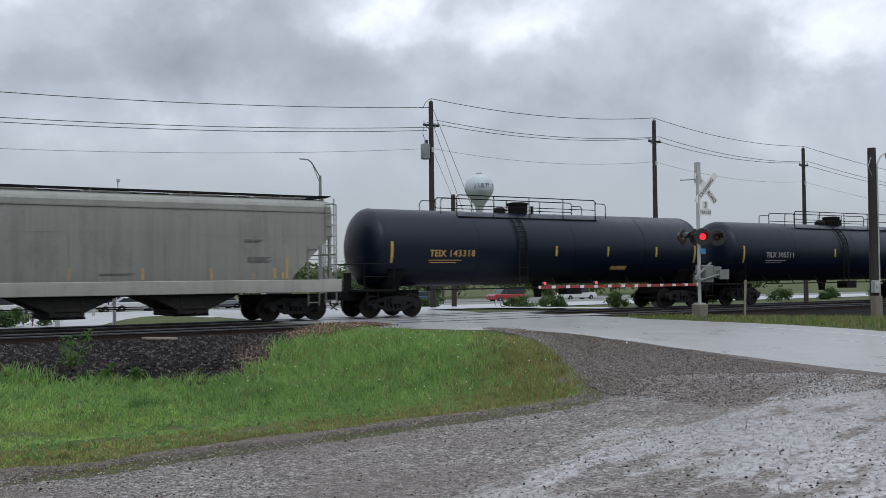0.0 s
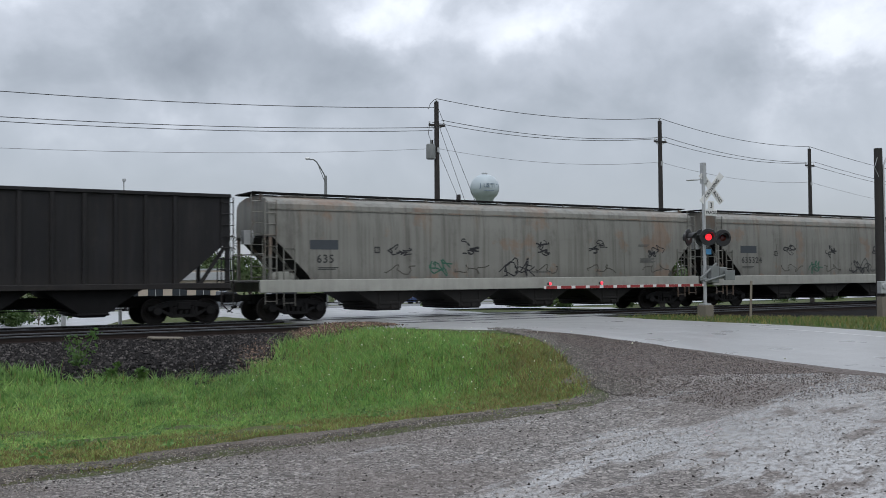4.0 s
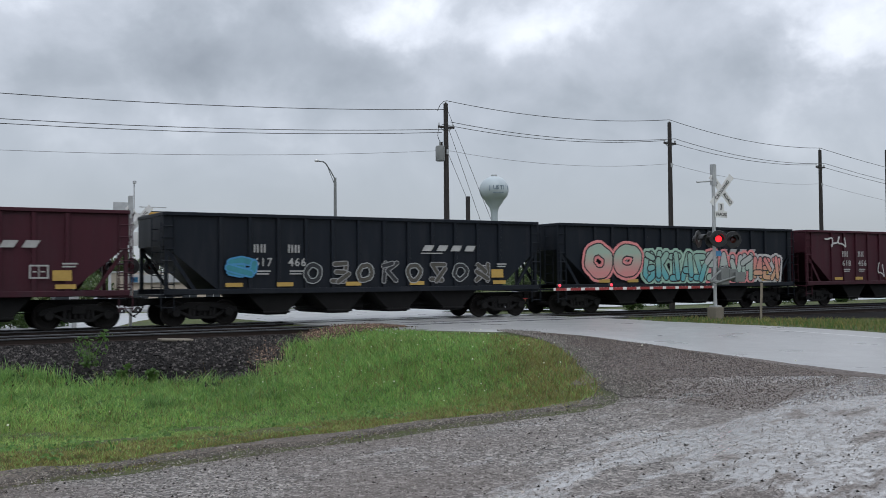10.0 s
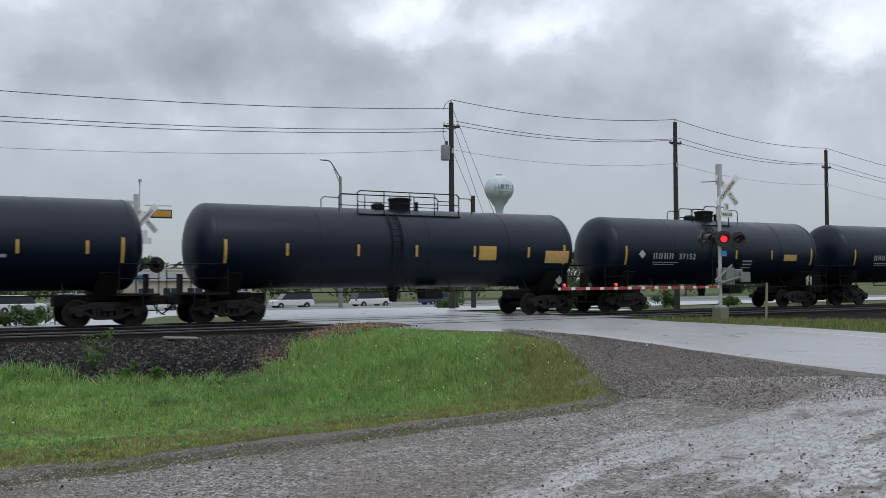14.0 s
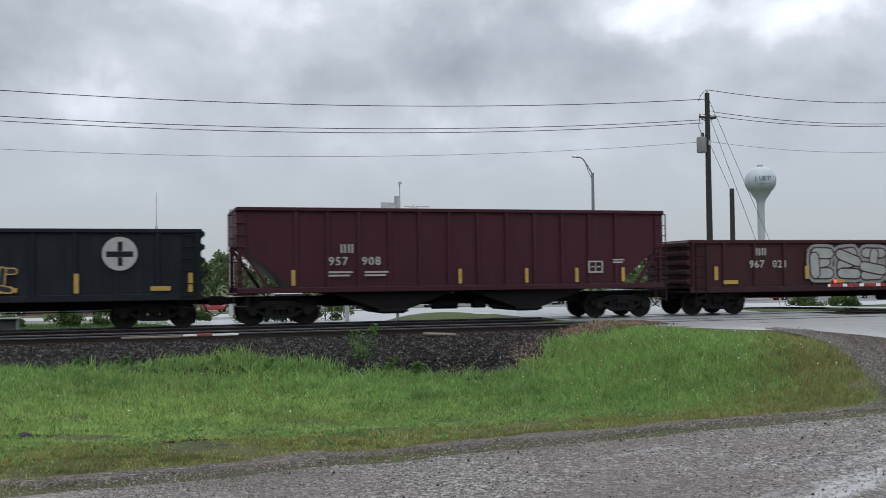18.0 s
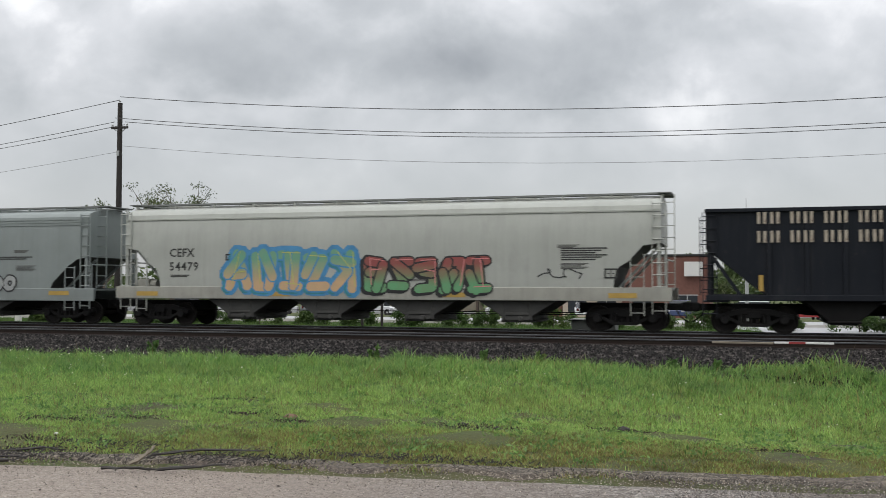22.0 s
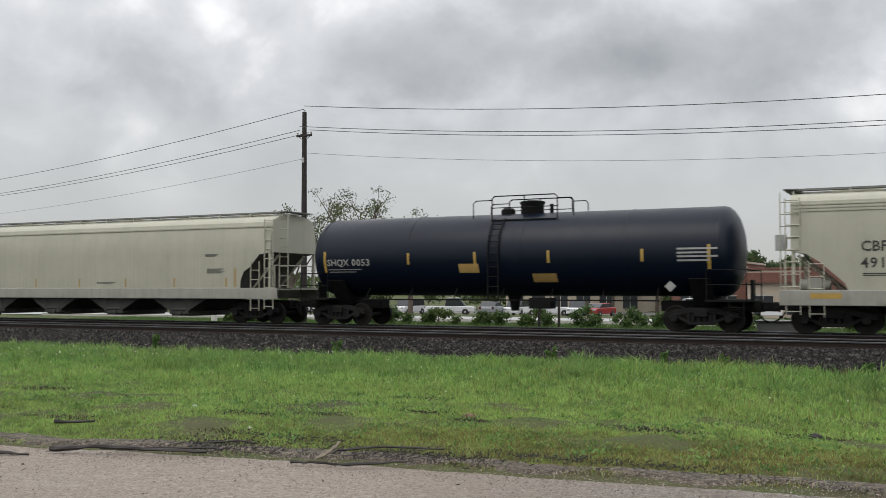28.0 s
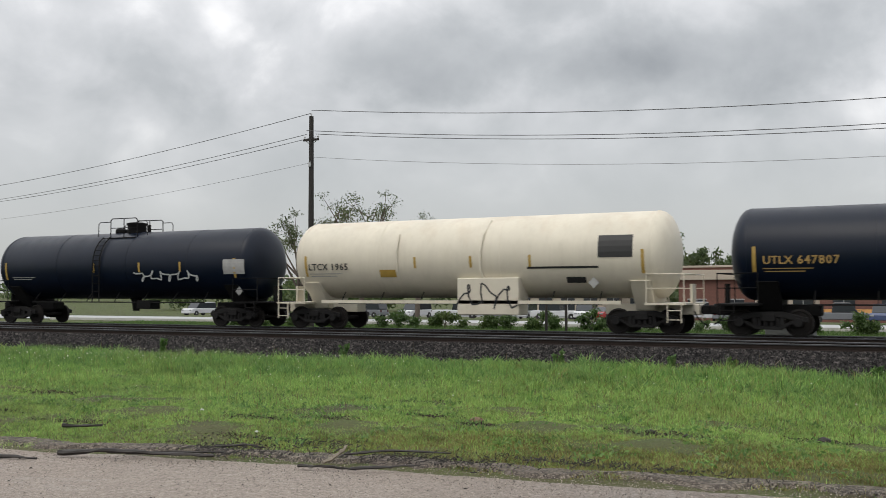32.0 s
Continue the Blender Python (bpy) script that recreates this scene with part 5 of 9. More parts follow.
def gondola(L, paint, label, top=3.3, base=1.05, ribs=14, end_paint=None):
    """A gondola: deep ribbed sides, corrugated ends, top chord."""
    car = thing("gondola_car", label, "gondola car", group="train cars")
    E = L / 2 - 0.55

    def sides():
        return Shape().box(-E, E, -0.03, 0.03, base, top - 0.02).mesh("side_sheet", paint)
    for y in (-1, 1):
        part("side_sheet", cached(("gn_side", L, paint.name, top, base), sides), car, (0, y * (HALF - 0.05), 0))
    part("floor", cached(("gn_floor", L, base), lambda: Shape().box(-E, E, -HALF + 0.1, HALF - 0.1, base, base + 0.06).mesh("floor", M["under"])), car)
    me = cached(("gn_rib", paint.name, top, base), lambda: Shape().box(-0.07, 0.07, -HALF - 0.06, -HALF + 0.0, base, top - 0.12).mesh("side_post", paint, bevel=0.015))
    for k in range(ribs):
        x = -E + 0.08 + (2 * E - 0.16) * k / (ribs - 1)
        part("side_post", me, car, (x, 0, 0))
        part("side_post", me, car, pose(x, 0, 0, 0, 0, 180))

    def chord():
        s = Shape()
        for y in (-1, 1):
            s.box(-E - 0.05, E + 0.05, y * HALF - 0.07, y * HALF + 0.06, top - 0.13, top)
            s.box(-E - 0.05, E + 0.05, y * HALF - 0.06, y * HALF + 0.04, base - 0.16, base + 0.05)
        return s.mesh("top_chord", paint, bevel=0.015)
    part("top_chord", cached(("gn_chord", L, paint.name, top, base), chord), car)

    def end():
        n = 5
        pr = [(-0.03, base), (0.03, base)]
        for k in range(n):
            z = base + 0.25 + (top - base - 0.4) * k / (n - 1)
            pr += [(0.03, z - 0.12), (0.15, z - 0.06), (0.15, z + 0.06), (0.03, z + 0.12)]
        pr += [(0.03, top), (-0.03, top)]
        return Shape().prism(pr, "y", -HALF + 0.02, HALF - 0.02).mesh("end_wall", end_paint or paint, bevel=0.01)
    me = cached(("gn_end", (end_paint or paint).name, top, base), end)
    me2 = cached(("gn_ladder", top), lambda: ladder(0, -HALF - 0.09, 0.55, top - 0.15).mesh("ladder", M["under"]))
    me3 = cached(("gn_step", base), lambda: Shape().box(0.0, 0.3, -1.4, 1.4, base - 0.15, base - 0.09).mesh("end_step", M["under"]))
    for sgn in (-1, 1):
        flip = Matrix.Translation((sgn * E, 0, 0)) @ Matrix.Diagonal((sgn, 1, 1, 1))
        part("end_wall", me, car, flip)
        part("end_step", me3, car, flip)
        part("ladder", me2, car, (sgn * (E - 0.35), 0, 0))
    running_gear(car, L, paint, truck_in=1.95)
    return car, E


def tank_car(L, paint, label, radius=1.50, centre=2.66, dome=0.0, jacket=False, rail_mat=None, rail_half=0.8, head_in=0.75):
    """A tank car: shell with dished heads, saddles, walkway with rails and fittings, side ladder, stub-sill platforms."""
    car = thing("tank_car", label, "tank car", group="train cars")
    E = L / 2 - head_in
    rail_mat = rail_mat or M["under"]

    def shell():
        R, d = radius, 0.62
        rings = [(-E + d * (1 - math.cos(a)), R * math.sin(a)) for a in [radians(v) for v in (4, 12, 22, 34, 48, 62, 76, 90)]]
        rings += [(-x, r) for x, r in rings[::-1]]
        s = Shape().lathe(rings, "x", 56, (0, 0, centre))
        return s.mesh("shell", paint, smooth=True, angle=40)
    part("shell", cached(("tk_shell", L, paint.name, radius, centre), shell), car)

    for x in [-E + 0.66, -E * 0.45, E * 0.1, E * 0.55, E - 0.66] if not jacket else [-E * 0.45, E * 0.2, -E + 0.66, E - 0.66]:
        w = 0.012 if not jacket else 0.035
        ring = cached(("tk_weld", w, paint.name, radius, centre), lambda: Shape().lathe([(-w, radius - 0.01), (-w, radius + 0.008), (w, radius + 0.008), (w, radius - 0.01)], "x", 56, (0, 0, centre)).mesh("seam", paint, smooth=True))
        part("seam", ring, car, (x, 0, 0))

    def stub():
        s = Shape()
        # saddle and draft sill
        s.prism([(-1.3, centre - 0.9), (1.3, centre - 0.9), (0.55, 0.82), (-0.55, 0.82)], "x", -0.35, 0.35)
        s.box(-1.5, 1.75, -0.32, 0.32, 0.66, 1.02)
        return s.mesh("saddle", M["under"] if paint is not M["tank_white"] else paint, bevel=0.02)
    def platform():
        s = Shape().box(0.2, 1.55, -1.48, 1.48, 1.0, 1.06)
        for y in (-1.44, 1.44):
            s.path([(0.25, y, 1.06), (0.25, y, 2.02), (1.5, y, 2.02), (1.5, y, 1.06)], 0.022)
            s.path([(0.25, y, 1.55), (1.5, y, 1.55)], 0.018)
            s.add(*_shape(ladder(1.2, y * 1.06, 0.42, 1.05, 0.45, 0.3)))
        s.path([(1.5, -1.44, 2.02), (1.5, 1.44, 2.02)], 0.022)
        s.box(1.42, 1.5, -0.25, 0.25, 1.06, 1.7)
        return s.mesh("end_platform", rail_mat)
    me1 = cached(("tk_stub", paint.name, centre), stub)
    me2 = cached(("tk_plat", rail_mat.name), platform)
    tx = L / 2 - 2.0
    for sgn in (-1, 1):
        mtx = Matrix.Translation((sgn * tx, 0, 0)) @ Matrix.Diagonal((sgn, 1, 1, 1))
        part("saddle", me1, car, mtx)
        part("end_platform", me2, car, mtx, "end platform with safety railing")

    zt = centre + radius

    def deck():
        return Shape().box(-rail_half, rail_half, -0.22, 0.22, zt - 0.30, zt - 0.25).mesh("walkway", rail_mat, bevel=0.008)

    def railing():
        s = Shape()
        rl = rail_half
        for x in np.linspace(-rl, rl, 3 if rl < 1.5 else 5)[1:-1]:
            s.tube((x, 0, zt - 0.28), (x, 0, zt + 0.60), 0.02)
        # hoop with rounded shoulders, then the dropped grab loops beyond it
        s.path([(-rl, 0, zt - 0.28), (-rl, 0, zt + 0.52), (-rl + 0.10, 0, zt + 0.60), (rl - 0.10, 0, zt + 0.60), (rl, 0, zt + 0.52), (rl, 0, zt - 0.28)], 0.024)
        s.path([(-rl, 0, zt + 0.18), (rl, 0, zt + 0.18)], 0.018)
        for x, d in ((-rl, -0.75), (rl, 0.6)):
            s.path([(x, 0, zt + 0.46), (x + d * 0.85, 0, zt + 0.46), (x + d, 0, zt + 0.36), (x + d, 0, zt - 0.18)], 0.02)
        return s.mesh("railing", rail_mat)
    if rail_half > 0.1:
        for y in (-1, 1):
            w = part("walkway", cached(("tk_deck", rail_mat.name, zt, rail_half), deck), car, (dome, y * 0.70, 0))
            part("railing", cached(("tk_rail", rail_mat.name, zt, rail_half), railing), w, (0, y * 0.1, 0), "bent steel safety railing")

    def fittings():
        s = Shape().lathe([(zt - 0.12, 0.42), (zt + 0.30, 0.42), (zt + 0.36, 0.46), (zt + 0.42, 0.46), (zt + 0.46, 0.3)], "z", 20)
        s.lathe([(zt - 0.12, 0.26), (zt + 0.16, 0.26), (zt + 0.22, 0.16)], "z", 14, (-0.95, 0, 0))
        s.tube((0.75, 0, zt - 0.05), (0.75, 0, zt + 0.32), 0.07, 8)
        return s.mesh("manway", rail_mat if paint is M["tank_white"] else M["under"], smooth=True)
    if not jacket:
        part("manway", cached(("tk_fit", zt, rail_mat.name), fittings), car, (dome, 0, 0))

    def side_ladder():
        s = Shape()
        for dx in (-0.2, 0.2):
            pts = [(dx, -radius * math.sin(radians(a)) - 0.07, centre + radius * math.cos(radians(a)) + 0.04) for a in (35, 50, 65, 80, 95)]
            pts = pts + [(dx, -radius - 0.05, 1.05)]
            s.path(pts, 0.028)
        for k in range(9):
            a = radians(38 + k * 9)
            y, z = -radius * math.sin(a) - 0.08, centre + radius * math.cos(a) + 0.03
            s.tube((-0.2, y, z), (0.2, y, z), 0.016)
        for z in (2.2, 1.85, 1.5, 1.2):
            s.tube((-0.2, -radius - 0.06, z), (0.2, -radius - 0.06, z), 0.016)
        return s.mesh("side_ladder", rail_mat)
    if not jacket:
        part("side_ladder", cached(("tk_ladder", radius, centre, rail_mat.name), side_ladder), car, (dome - 0.9, 0, 0))

    def outlet():
        s = Shape().lathe([(0.62, 0.15), (1.0, 0.2), (1.3, 0.34)], "z", 12)
        s.box(-L / 2 + 3.3, L / 2 - 3.3, -1.38, -1.32, 1.0, 1.05)
        for x in np.linspace(-L / 2 + 3.4, L / 2 - 3.4, 7):
            s.path([(x, -1.35, 1.03), (x, -1.0, 1.45)], 0.02)
        s.box(0.9, 1.7, -0.9, -0.3, 0.72, 1.1)
        return s.mesh("bottom_outlet", M["under"])
    part("bottom_outlet", cached(("tk_out", L), outlet), car)
    for s in (-1, 1):
        truck(car, s * tx)
        part("coupler", COUPLER, car, pose(s * (L / 2 - 0.38), 0, 0, 0, 0, 0 if s > 0 else 180))
        part("air_hose", AIR_HOSE, car, pose(s * (L / 2 - 0.42), 0, 0, 0, 0, 0 if s > 0 else 180))
    return car, E


def on_shell(car, name, mat, items, radius=1.50, centre=2.66):
    """Flat marks bent onto a tank's side: (x, z, width, height) each."""
    for x, z, w, h in items:
        s = Shape()
        n = 4
        for k in range(n):
            za, zb = z + h * k / n, z + h * (k + 1) / n
            def yy(v):
                return -math.sqrt(max(0.01, (radius + 0.012) ** 2 - (v - centre) ** 2))
            s.add([(x, yy(za), za), (x + w, yy(za), za), (x + w, yy(zb), zb), (x, yy(zb), zb)], [(0, 1, 2, 3)])
        part(name, s.mesh(name, mat), car)


def shell_number(car, text, x, z, h, mat, radius=1.50, centre=2.66):
    y = -math.sqrt(max(0.01, (radius + 0.02) ** 2 - (z + h * (0.0 if z + h / 2 > centre else 1.0) - centre) ** 2)) - 0.004
    a = math.degrees(math.asin(max(-1, min(1, (z + h / 2 - centre) / radius))))
    for i, ch in enumerate(text):
        part("digit", text_mesh(ch, h, mat), car, pose(x + i * DIGIT * h, -(radius + 0.012) * math.cos(radians(a)), centre + (radius + 0.012) * math.sin(radians(a)) - h / 2, -a))

# ---- the consist, head end first ----
# couplings along the track at the start of the clip, in metres
COUPLINGS = [54.29, 35.63, 16.39, -3.25, -21.73, -41.22, -63.22, -85.24, -105.25, -124.04, -139.75, -155.19, -171.26, -188.04,
             -203.42, -218.72, -234.87, -250.31, -265.96, -281.32, -298.59, -313.88, -331.55, -349.32, -365.81, -382.86, -399.46, -420.16,
             -436.39, -454.55, -470.85, -489.19, -506.07, -521.37, -538.23, -559.46, -580.85, -602.4, -624.22, -646.38, -668.26, -690.1,
             -708.1, -730.57, -752.42, -774.48, -792.17, -809.39, -826.3]
train = []


def add_car(made):
    i = len(train)
    car = made[0]
    train.append((car, (COUPLINGS[i] + COUPLINGS[i + 1]) / 2))


def LEN():
    i = len(train)
    return round(COUPLINGS[i] - COUPLINGS[i + 1] - 0.06, 2)


def tank(label, mark_mat, number, n_word, num_x, dome=0.0, yellow_x=(), hazard=None, extra=(), **kw):
    L = LEN()
    car, E = tank_car(L, kw.pop("paint", M["tank_black"]), label, dome=dome, **kw)
    rad, cen = kw.get("radius", 1.50), kw.get("centre", 2.66)
    if mark_mat is not None:
        code = n_word if isinstance(n_word, str) else ""
        if code:
            me = text_mesh(code, 0.26, mark_mat)
            a = math.degrees(math.asin((2.43 - cen) / rad))
            part("reporting_mark", me, car, pose(num_x, -(rad + 0.014) * math.cos(radians(a)), cen + (rad + 0.014) * math.sin(radians(a)) - 0.13, -a))
            n_word = (max(v.co.x for v in me.vertices) - 0.10) / 0.32
        for k in range(0 if code else n_word):
            on_shell(car, "company_mark", mark_mat, [(num_x + k * 0.32, 2.30, 0.06, 0.26), (num_x + k * 0.32 + 0.14, 2.30, 0.06, 0.26)], rad, cen)
        shell_number(car, number, num_x + n_word * 0.32 + 0.22, 2.30, 0.26, mark_mat, rad, cen)
        on_shell(car, "small_print", M["white_mark"] if mark_mat is not M["gold_mark"] else mark_mat, [(num_x, 2.14, 1.5, 0.03), (num_x + 0.05, 2.05, 1.2, 0.03)], rad, cen)
    clear = [x * E for x in yellow_x if mark_mat is None or not num_x - 0.4 < x * E < num_x + 3.3]
    on_shell(car, "reflector", M["yellow"], [(x, 2.32, 0.10, 0.42) for x in clear], rad, cen)
    on_shell(car, "reflector", M["yellow"], [(-E + 0.85, 2.05, 0.11, 0.80), (E - 0.95, 2.05, 0.11, 0.80)], rad, cen)
    for mat, items in extra:
        on_shell(car, "placard", mat, items, rad, cen)
    if hazard:
        for hx, hz in hazard:
            s = Shape().add([(hx - 0.19, 0, hz), (hx, 0, hz - 0.19), (hx + 0.19, 0, hz), (hx, 0, hz + 0.19)], [(0, 1, 2, 3)])
            zc = hz
            y = -math.sqrt(max(0.01, (rad + 0.16) ** 2 - (zc - cen) ** 2))
            part("hazard_placard", s.mesh("hazard_placard", M["white_mark"]), car, (0, y, 0))
    add_car((car, E))
    return car, E


W5 = (-0.62, -0.28, 0.02, 0.34, 0.66)
# 0-1: tank cars at the head
tank("black tank car with white marks and a long top walkway", M["white_mark"], "305511", "TILX", -6.1, 0.9, (-0.45, -0.1, 0.3, 0.6), rail_half=4.0, radius=1.46, centre=2.6)
tank("black tank car with faded gold marks and a long top walkway", M["gold_mark"], "143318", "TEIX", -6.3, -1.0, (-0.45, -0.02, 0.30, 0.62), rail_half=3.6,
     extra=[(M["gold_mark"], [(3.0, 1.75, 0.9, 0.16)])])


def grey_hopper(paint, label, number, n_word, word_x, sill_mat=None, mark=None, num_h=0.31, z=2.05, decorate=None, yellow=None, **kw):
    L = LEN()
    pale = paint not in (M["grey_hopper"], M["dirty_hopper"])
    car, E = covered_hopper(L, paint, label, sill_mat=sill_mat or M["sill_light"], bay_mat=M["bay_light"] if pale else None, **kw)
    mark = mark or M["black_mark"]
    marks(car, [("word", n_word, word_x, z + 0.50, num_h), ("num", number, word_x, z, num_h), ("bars", word_x + 0.05, z - 0.16, 0.8, 0.03, 2), ("frame", word_x + 2.3, z + 0.35, 0.24, 0.24)], mark)
    marks(car, [("bars", E - 3.3, 2.85, 0.7, 0.022, 3), ("bars", E - 3.2, 2.25, 0.9, 0.022, 5), ("bars", E * 0.1, 1.72, 1.1, 0.02, 2)], M["print_grey"])
    if yellow == "posts":
        stripes(car, [-E + 2.2 + k * (2 * E - 4.4) / 6 for k in range(7)], 1.50, 1.88, M["faded_yellow"], 0.09)
        stripes(car, [-E + 1.75, E - 1.75], 1.50, 2.25, M["faded_yellow"], 0.09)
    elif yellow == "sill":
        for x in (-E + 1.0, -E * 0.35, E * 0.3, E - 1.2):
            part("reflector", cached("sill_patch", lambda: Shape().box(-0.45, 0.45, -0.004, 0.0, 0.0, 0.16).mesh("reflector", M["yellow"])), car, (x, -HALF - 0.053, 1.12))
    if decorate:
        decorate(car, E)
    add_car((car, E))
    return car, E


def deco_samx(car, E):
    stripes(car, [E - 3.0, E - 1.9], 1.50, 1.75, M["faded_yellow"], 0.09)


grey_hopper(M["grey_hopper"], "grey covered hopper car with black marks and streaked sides", "11423", "SAMX", -6.6, ribs=6, bays=3, top=4.50, decorate=deco_samx, yellow="posts")
tank("black tank car with white marks and short top walkway", M["white_mark"], "293707", "TILX", -6.6, 0.1, W5, extra=[(M["yellow"], [(3.0, 1.42, 0.72, 0.55), (-0.1, 2.24, 0.7, 0.28)]), (M["white_mark"], [(1.7, 2.4, 0.8, 0.12)])])
grey_hopper(M["grey_hopper"], "grey covered hopper car with black marks and faint panel seams", "1119", "CGDX", -7.3, ribs=5, bays=4, yellow="posts")


def scuffs(seed):
    def deco(car, E):
        r = random.Random(seed)
        part("painted_out_mark", Shape().box(-8.65, -7.55, -HALF - 0.006, -HALF - 0.002, 2.52, 2.86).mesh("painted_out_mark", piece_colour("slate", (0.035, 0.042, 0.05))), car, label="dark block over an old mark")
        for k in range(5):
            x = -E * 0.5 + k * E * 0.32 + r.uniform(-0.3, 0.3)
            for q in range(4):
                a, b = x + r.uniform(-0.3, 0.25), 2.35 + r.uniform(-0.1, 0.35)
                tag_scrawl(car, a, a + r.uniform(0.25, 0.5), b, b + r.uniform(0.15, 0.4), "black", seed * 100 + k * 7 + q, y=-HALF - 0.007 - 0.0008 * q, width=r.uniform(0.015, 0.035))
            tag_scrawl(car, x - 0.5, x + 0.9, 1.6, 2.0, "grime", seed * 10 + k, width=0.02)
        for q in range(3):
            tag_scrawl(car, -E * 0.36, -E * 0.28, 1.5 + 0.1 * q, 2.2, "green_dark", seed + q, y=-HALF - 0.010 - 0.0008 * q, width=0.025)
            tag_scrawl(car, -E * 0.03 - 0.1 * q, E * 0.11, 1.5, 2.3 - 0.15 * q, "black", seed + 5 + q, y=-HALF - 0.010 - 0.0008 * q, width=0.022)
    return deco


grey_hopper(M["dirty_hopper"], "grimy grey covered hopper car with rust patches and scrawls", "635324", "", -8.6, ribs=5, bays=4, decorate=scuffs(3), z=2.05, num_h=0.3)
grey_hopper(M["dirty_hopper"], "stained grey covered hopper car with patched side sheets", "635", "", -8.4, ribs=5, bays=4, decorate=scuffs(8), z=2.05, num_h=0.3)
# a tall dark ribbed hopper
L = LEN()
car, E = open_hopper(L, M["brown_hopper"], "tall dark brown ribbed hopper car", top=4.35, ribs=17, base=1.35)
add_car((car, E))


def deco_shpx(car, E):
    marks(car, [("bars", -1.1, 2.95, 2.0, 0.10, 1), ("bars", -0.7, 2.55, 1.1, 0.05, 4)], M["red_mark"])
    marks(car, [("frame", E - 3.2, 1.75, 0.42, 0.3)], M["black_mark"])


grey_hopper(M["grey_hopper"], "grey ribbed covered hopper car with black and red marks", "455085", "SHPX", -6.2, ribs=7, bays=3, modern=True, top=4.52, decorate=deco_shpx)


def coal_hopper(paint, label, number, deco=None, mark=None, logo=True, word=("BN",), num_x=-4.5, top=3.77, patches=True, **kw):
    L = LEN()
    car, E = open_hopper(L, paint, label, top=top, **kw)
    mark = mark or M["white_mark"]
    y = -HALF - 0.055
    half = len(number) // 2
    if number:
        marks(car, [("word", 2, num_x, 2.46, 0.28), ("word", 2, num_x + 1.25, 2.46, 0.28), ("num", number[:half], num_x, 2.0, 0.29), ("num", number[half:], num_x + 1.25, 2.0, 0.29),
                    ("bars", num_x + 0.1, 1.85, 0.5, 0.05, 2), ("bars", num_x + 1.3, 1.85, 0.5, 0.05, 2)], mark, y)
    if logo:
        # slanted railway emblem as four plain blocks over a line
        marks(car, [("word", 4, 2.1, 2.56, 0.22, {"slant": 0.6, "w": 0.44})], M["white_mark"], y)
        part("company_mark", Shape().box(2.05, 3.0, y - 0.003, y, 2.46, 2.50).mesh("company_mark", M["white_mark"]), car)
    marks(car, [("frame", E - 2.95, 1.62, 0.56, 0.42), ("bars", E - 2.0, 2.1, 0.45, 0.05, 2)], mark, y)
    patch = cached("patch", lambda: Shape().box(-0.3, 0.3, -0.004, 0.0, 0.0, 0.14).mesh("reflector", M["yellow"]))
    if patches:
        for x in (-E + 2.3, -E * 0.45, -E * 0.1, E * 0.25, E - 1.9):
            part("reflector", patch, car, (x, y, 1.30))
        part("reflector", cached("patch2", lambda: Shape().box(-0.28, 0.28, -0.004, 0.0, 0.0, 0.32).mesh("reflector", M["yellow"])), car, (E - 2.0 if logo else -E + 2.0, y, 1.55))
    if deco:
        deco(car, E, y)
    add_car((car, E))
    return car, E


def bn_emblem(car, x, z, w, h, y, mat):
    """The angular two-letter emblem as plain blocks."""
    s = Shape()
    q = lambda pts: s.add([(x + a * w, y, z + b * h) for a, b in pts], [tuple(range(len(pts)))])
    q([(0.10, 0.70), (0.42, 0.70), (0.42, 1.0), (0.16, 1.0)])
    q([(0.42, 0.62), (0.60, 0.62), (0.60, 1.0), (0.42, 1.0)])
    q([(0.60, 0.66), (0.98, 0.66), (1.0, 0.74), (1.0, 0.92), (0.95, 1.0), (0.60, 1.0)])
    q([(0.74, 0.36), (1.0, 0.36), (1.0, 0.60), (0.95, 0.64), (0.74, 0.64)])
    q([(0.60, 0.0), (0.92, 0.0), (1.0, 0.08), (1.0, 0.36), (0.60, 0.30)])
    q([(0.42, 0.0), (0.60, 0.0), (0.60, 0.30), (0.42, 0.26)])
    q([(0.0, 0.0), (0.42, 0.0), (0.42, 0.30), (0.20, 0.52), (0.10, 0.30)])
    part("emblem", s.mesh("emblem", mat), car, label="worn cream angular emblem")


def big_name(car, x, z, y, mat, h=0.36):
    marks(car, [("word", 10, x, z + 0.58, h, {"gaps": (2, 4, 6, 8), "w": 0.27}), ("word", 8, x, z, h, {"gaps": (2, 4, 6), "w": 0.27})], mat, y)


def d453(car, E, y):
    graffiti(car, -2.4, 2.6, 1.32, 2.38, 5, "silver", "black", 11, y=y, halo="black", second="white")
    graffiti(car, 2.5, 4.2, 1.35, 2.2, 2, "white", "black", 14, y=y, rings=True)
    tag_scrawl(car, -1.2, -0.3, 2.45, 3.5, "white", 12, y=y, width=0.03)
    tag_scrawl(car, -E + 1.2, -E + 3.0, 3.1, 3.5, "white", 13, y=y, width=0.025)


coal_hopper(M["red_car"], "mineral red open hopper car with silver graffiti", "618453", d453)


def d_atsf(car, E, y):
    s = Shape().box(-4.4, -2.35, y + 0.002, y + 0.006, 1.95, 3.0)
    part("number_panel", s.mesh("number_panel", M["black_car"]), car, label="black number panel")


coal_hopper(M["red_car"], "plain mineral red open hopper car with a black number panel", "179716", d_atsf, logo=False, mark=M["white_mark"])


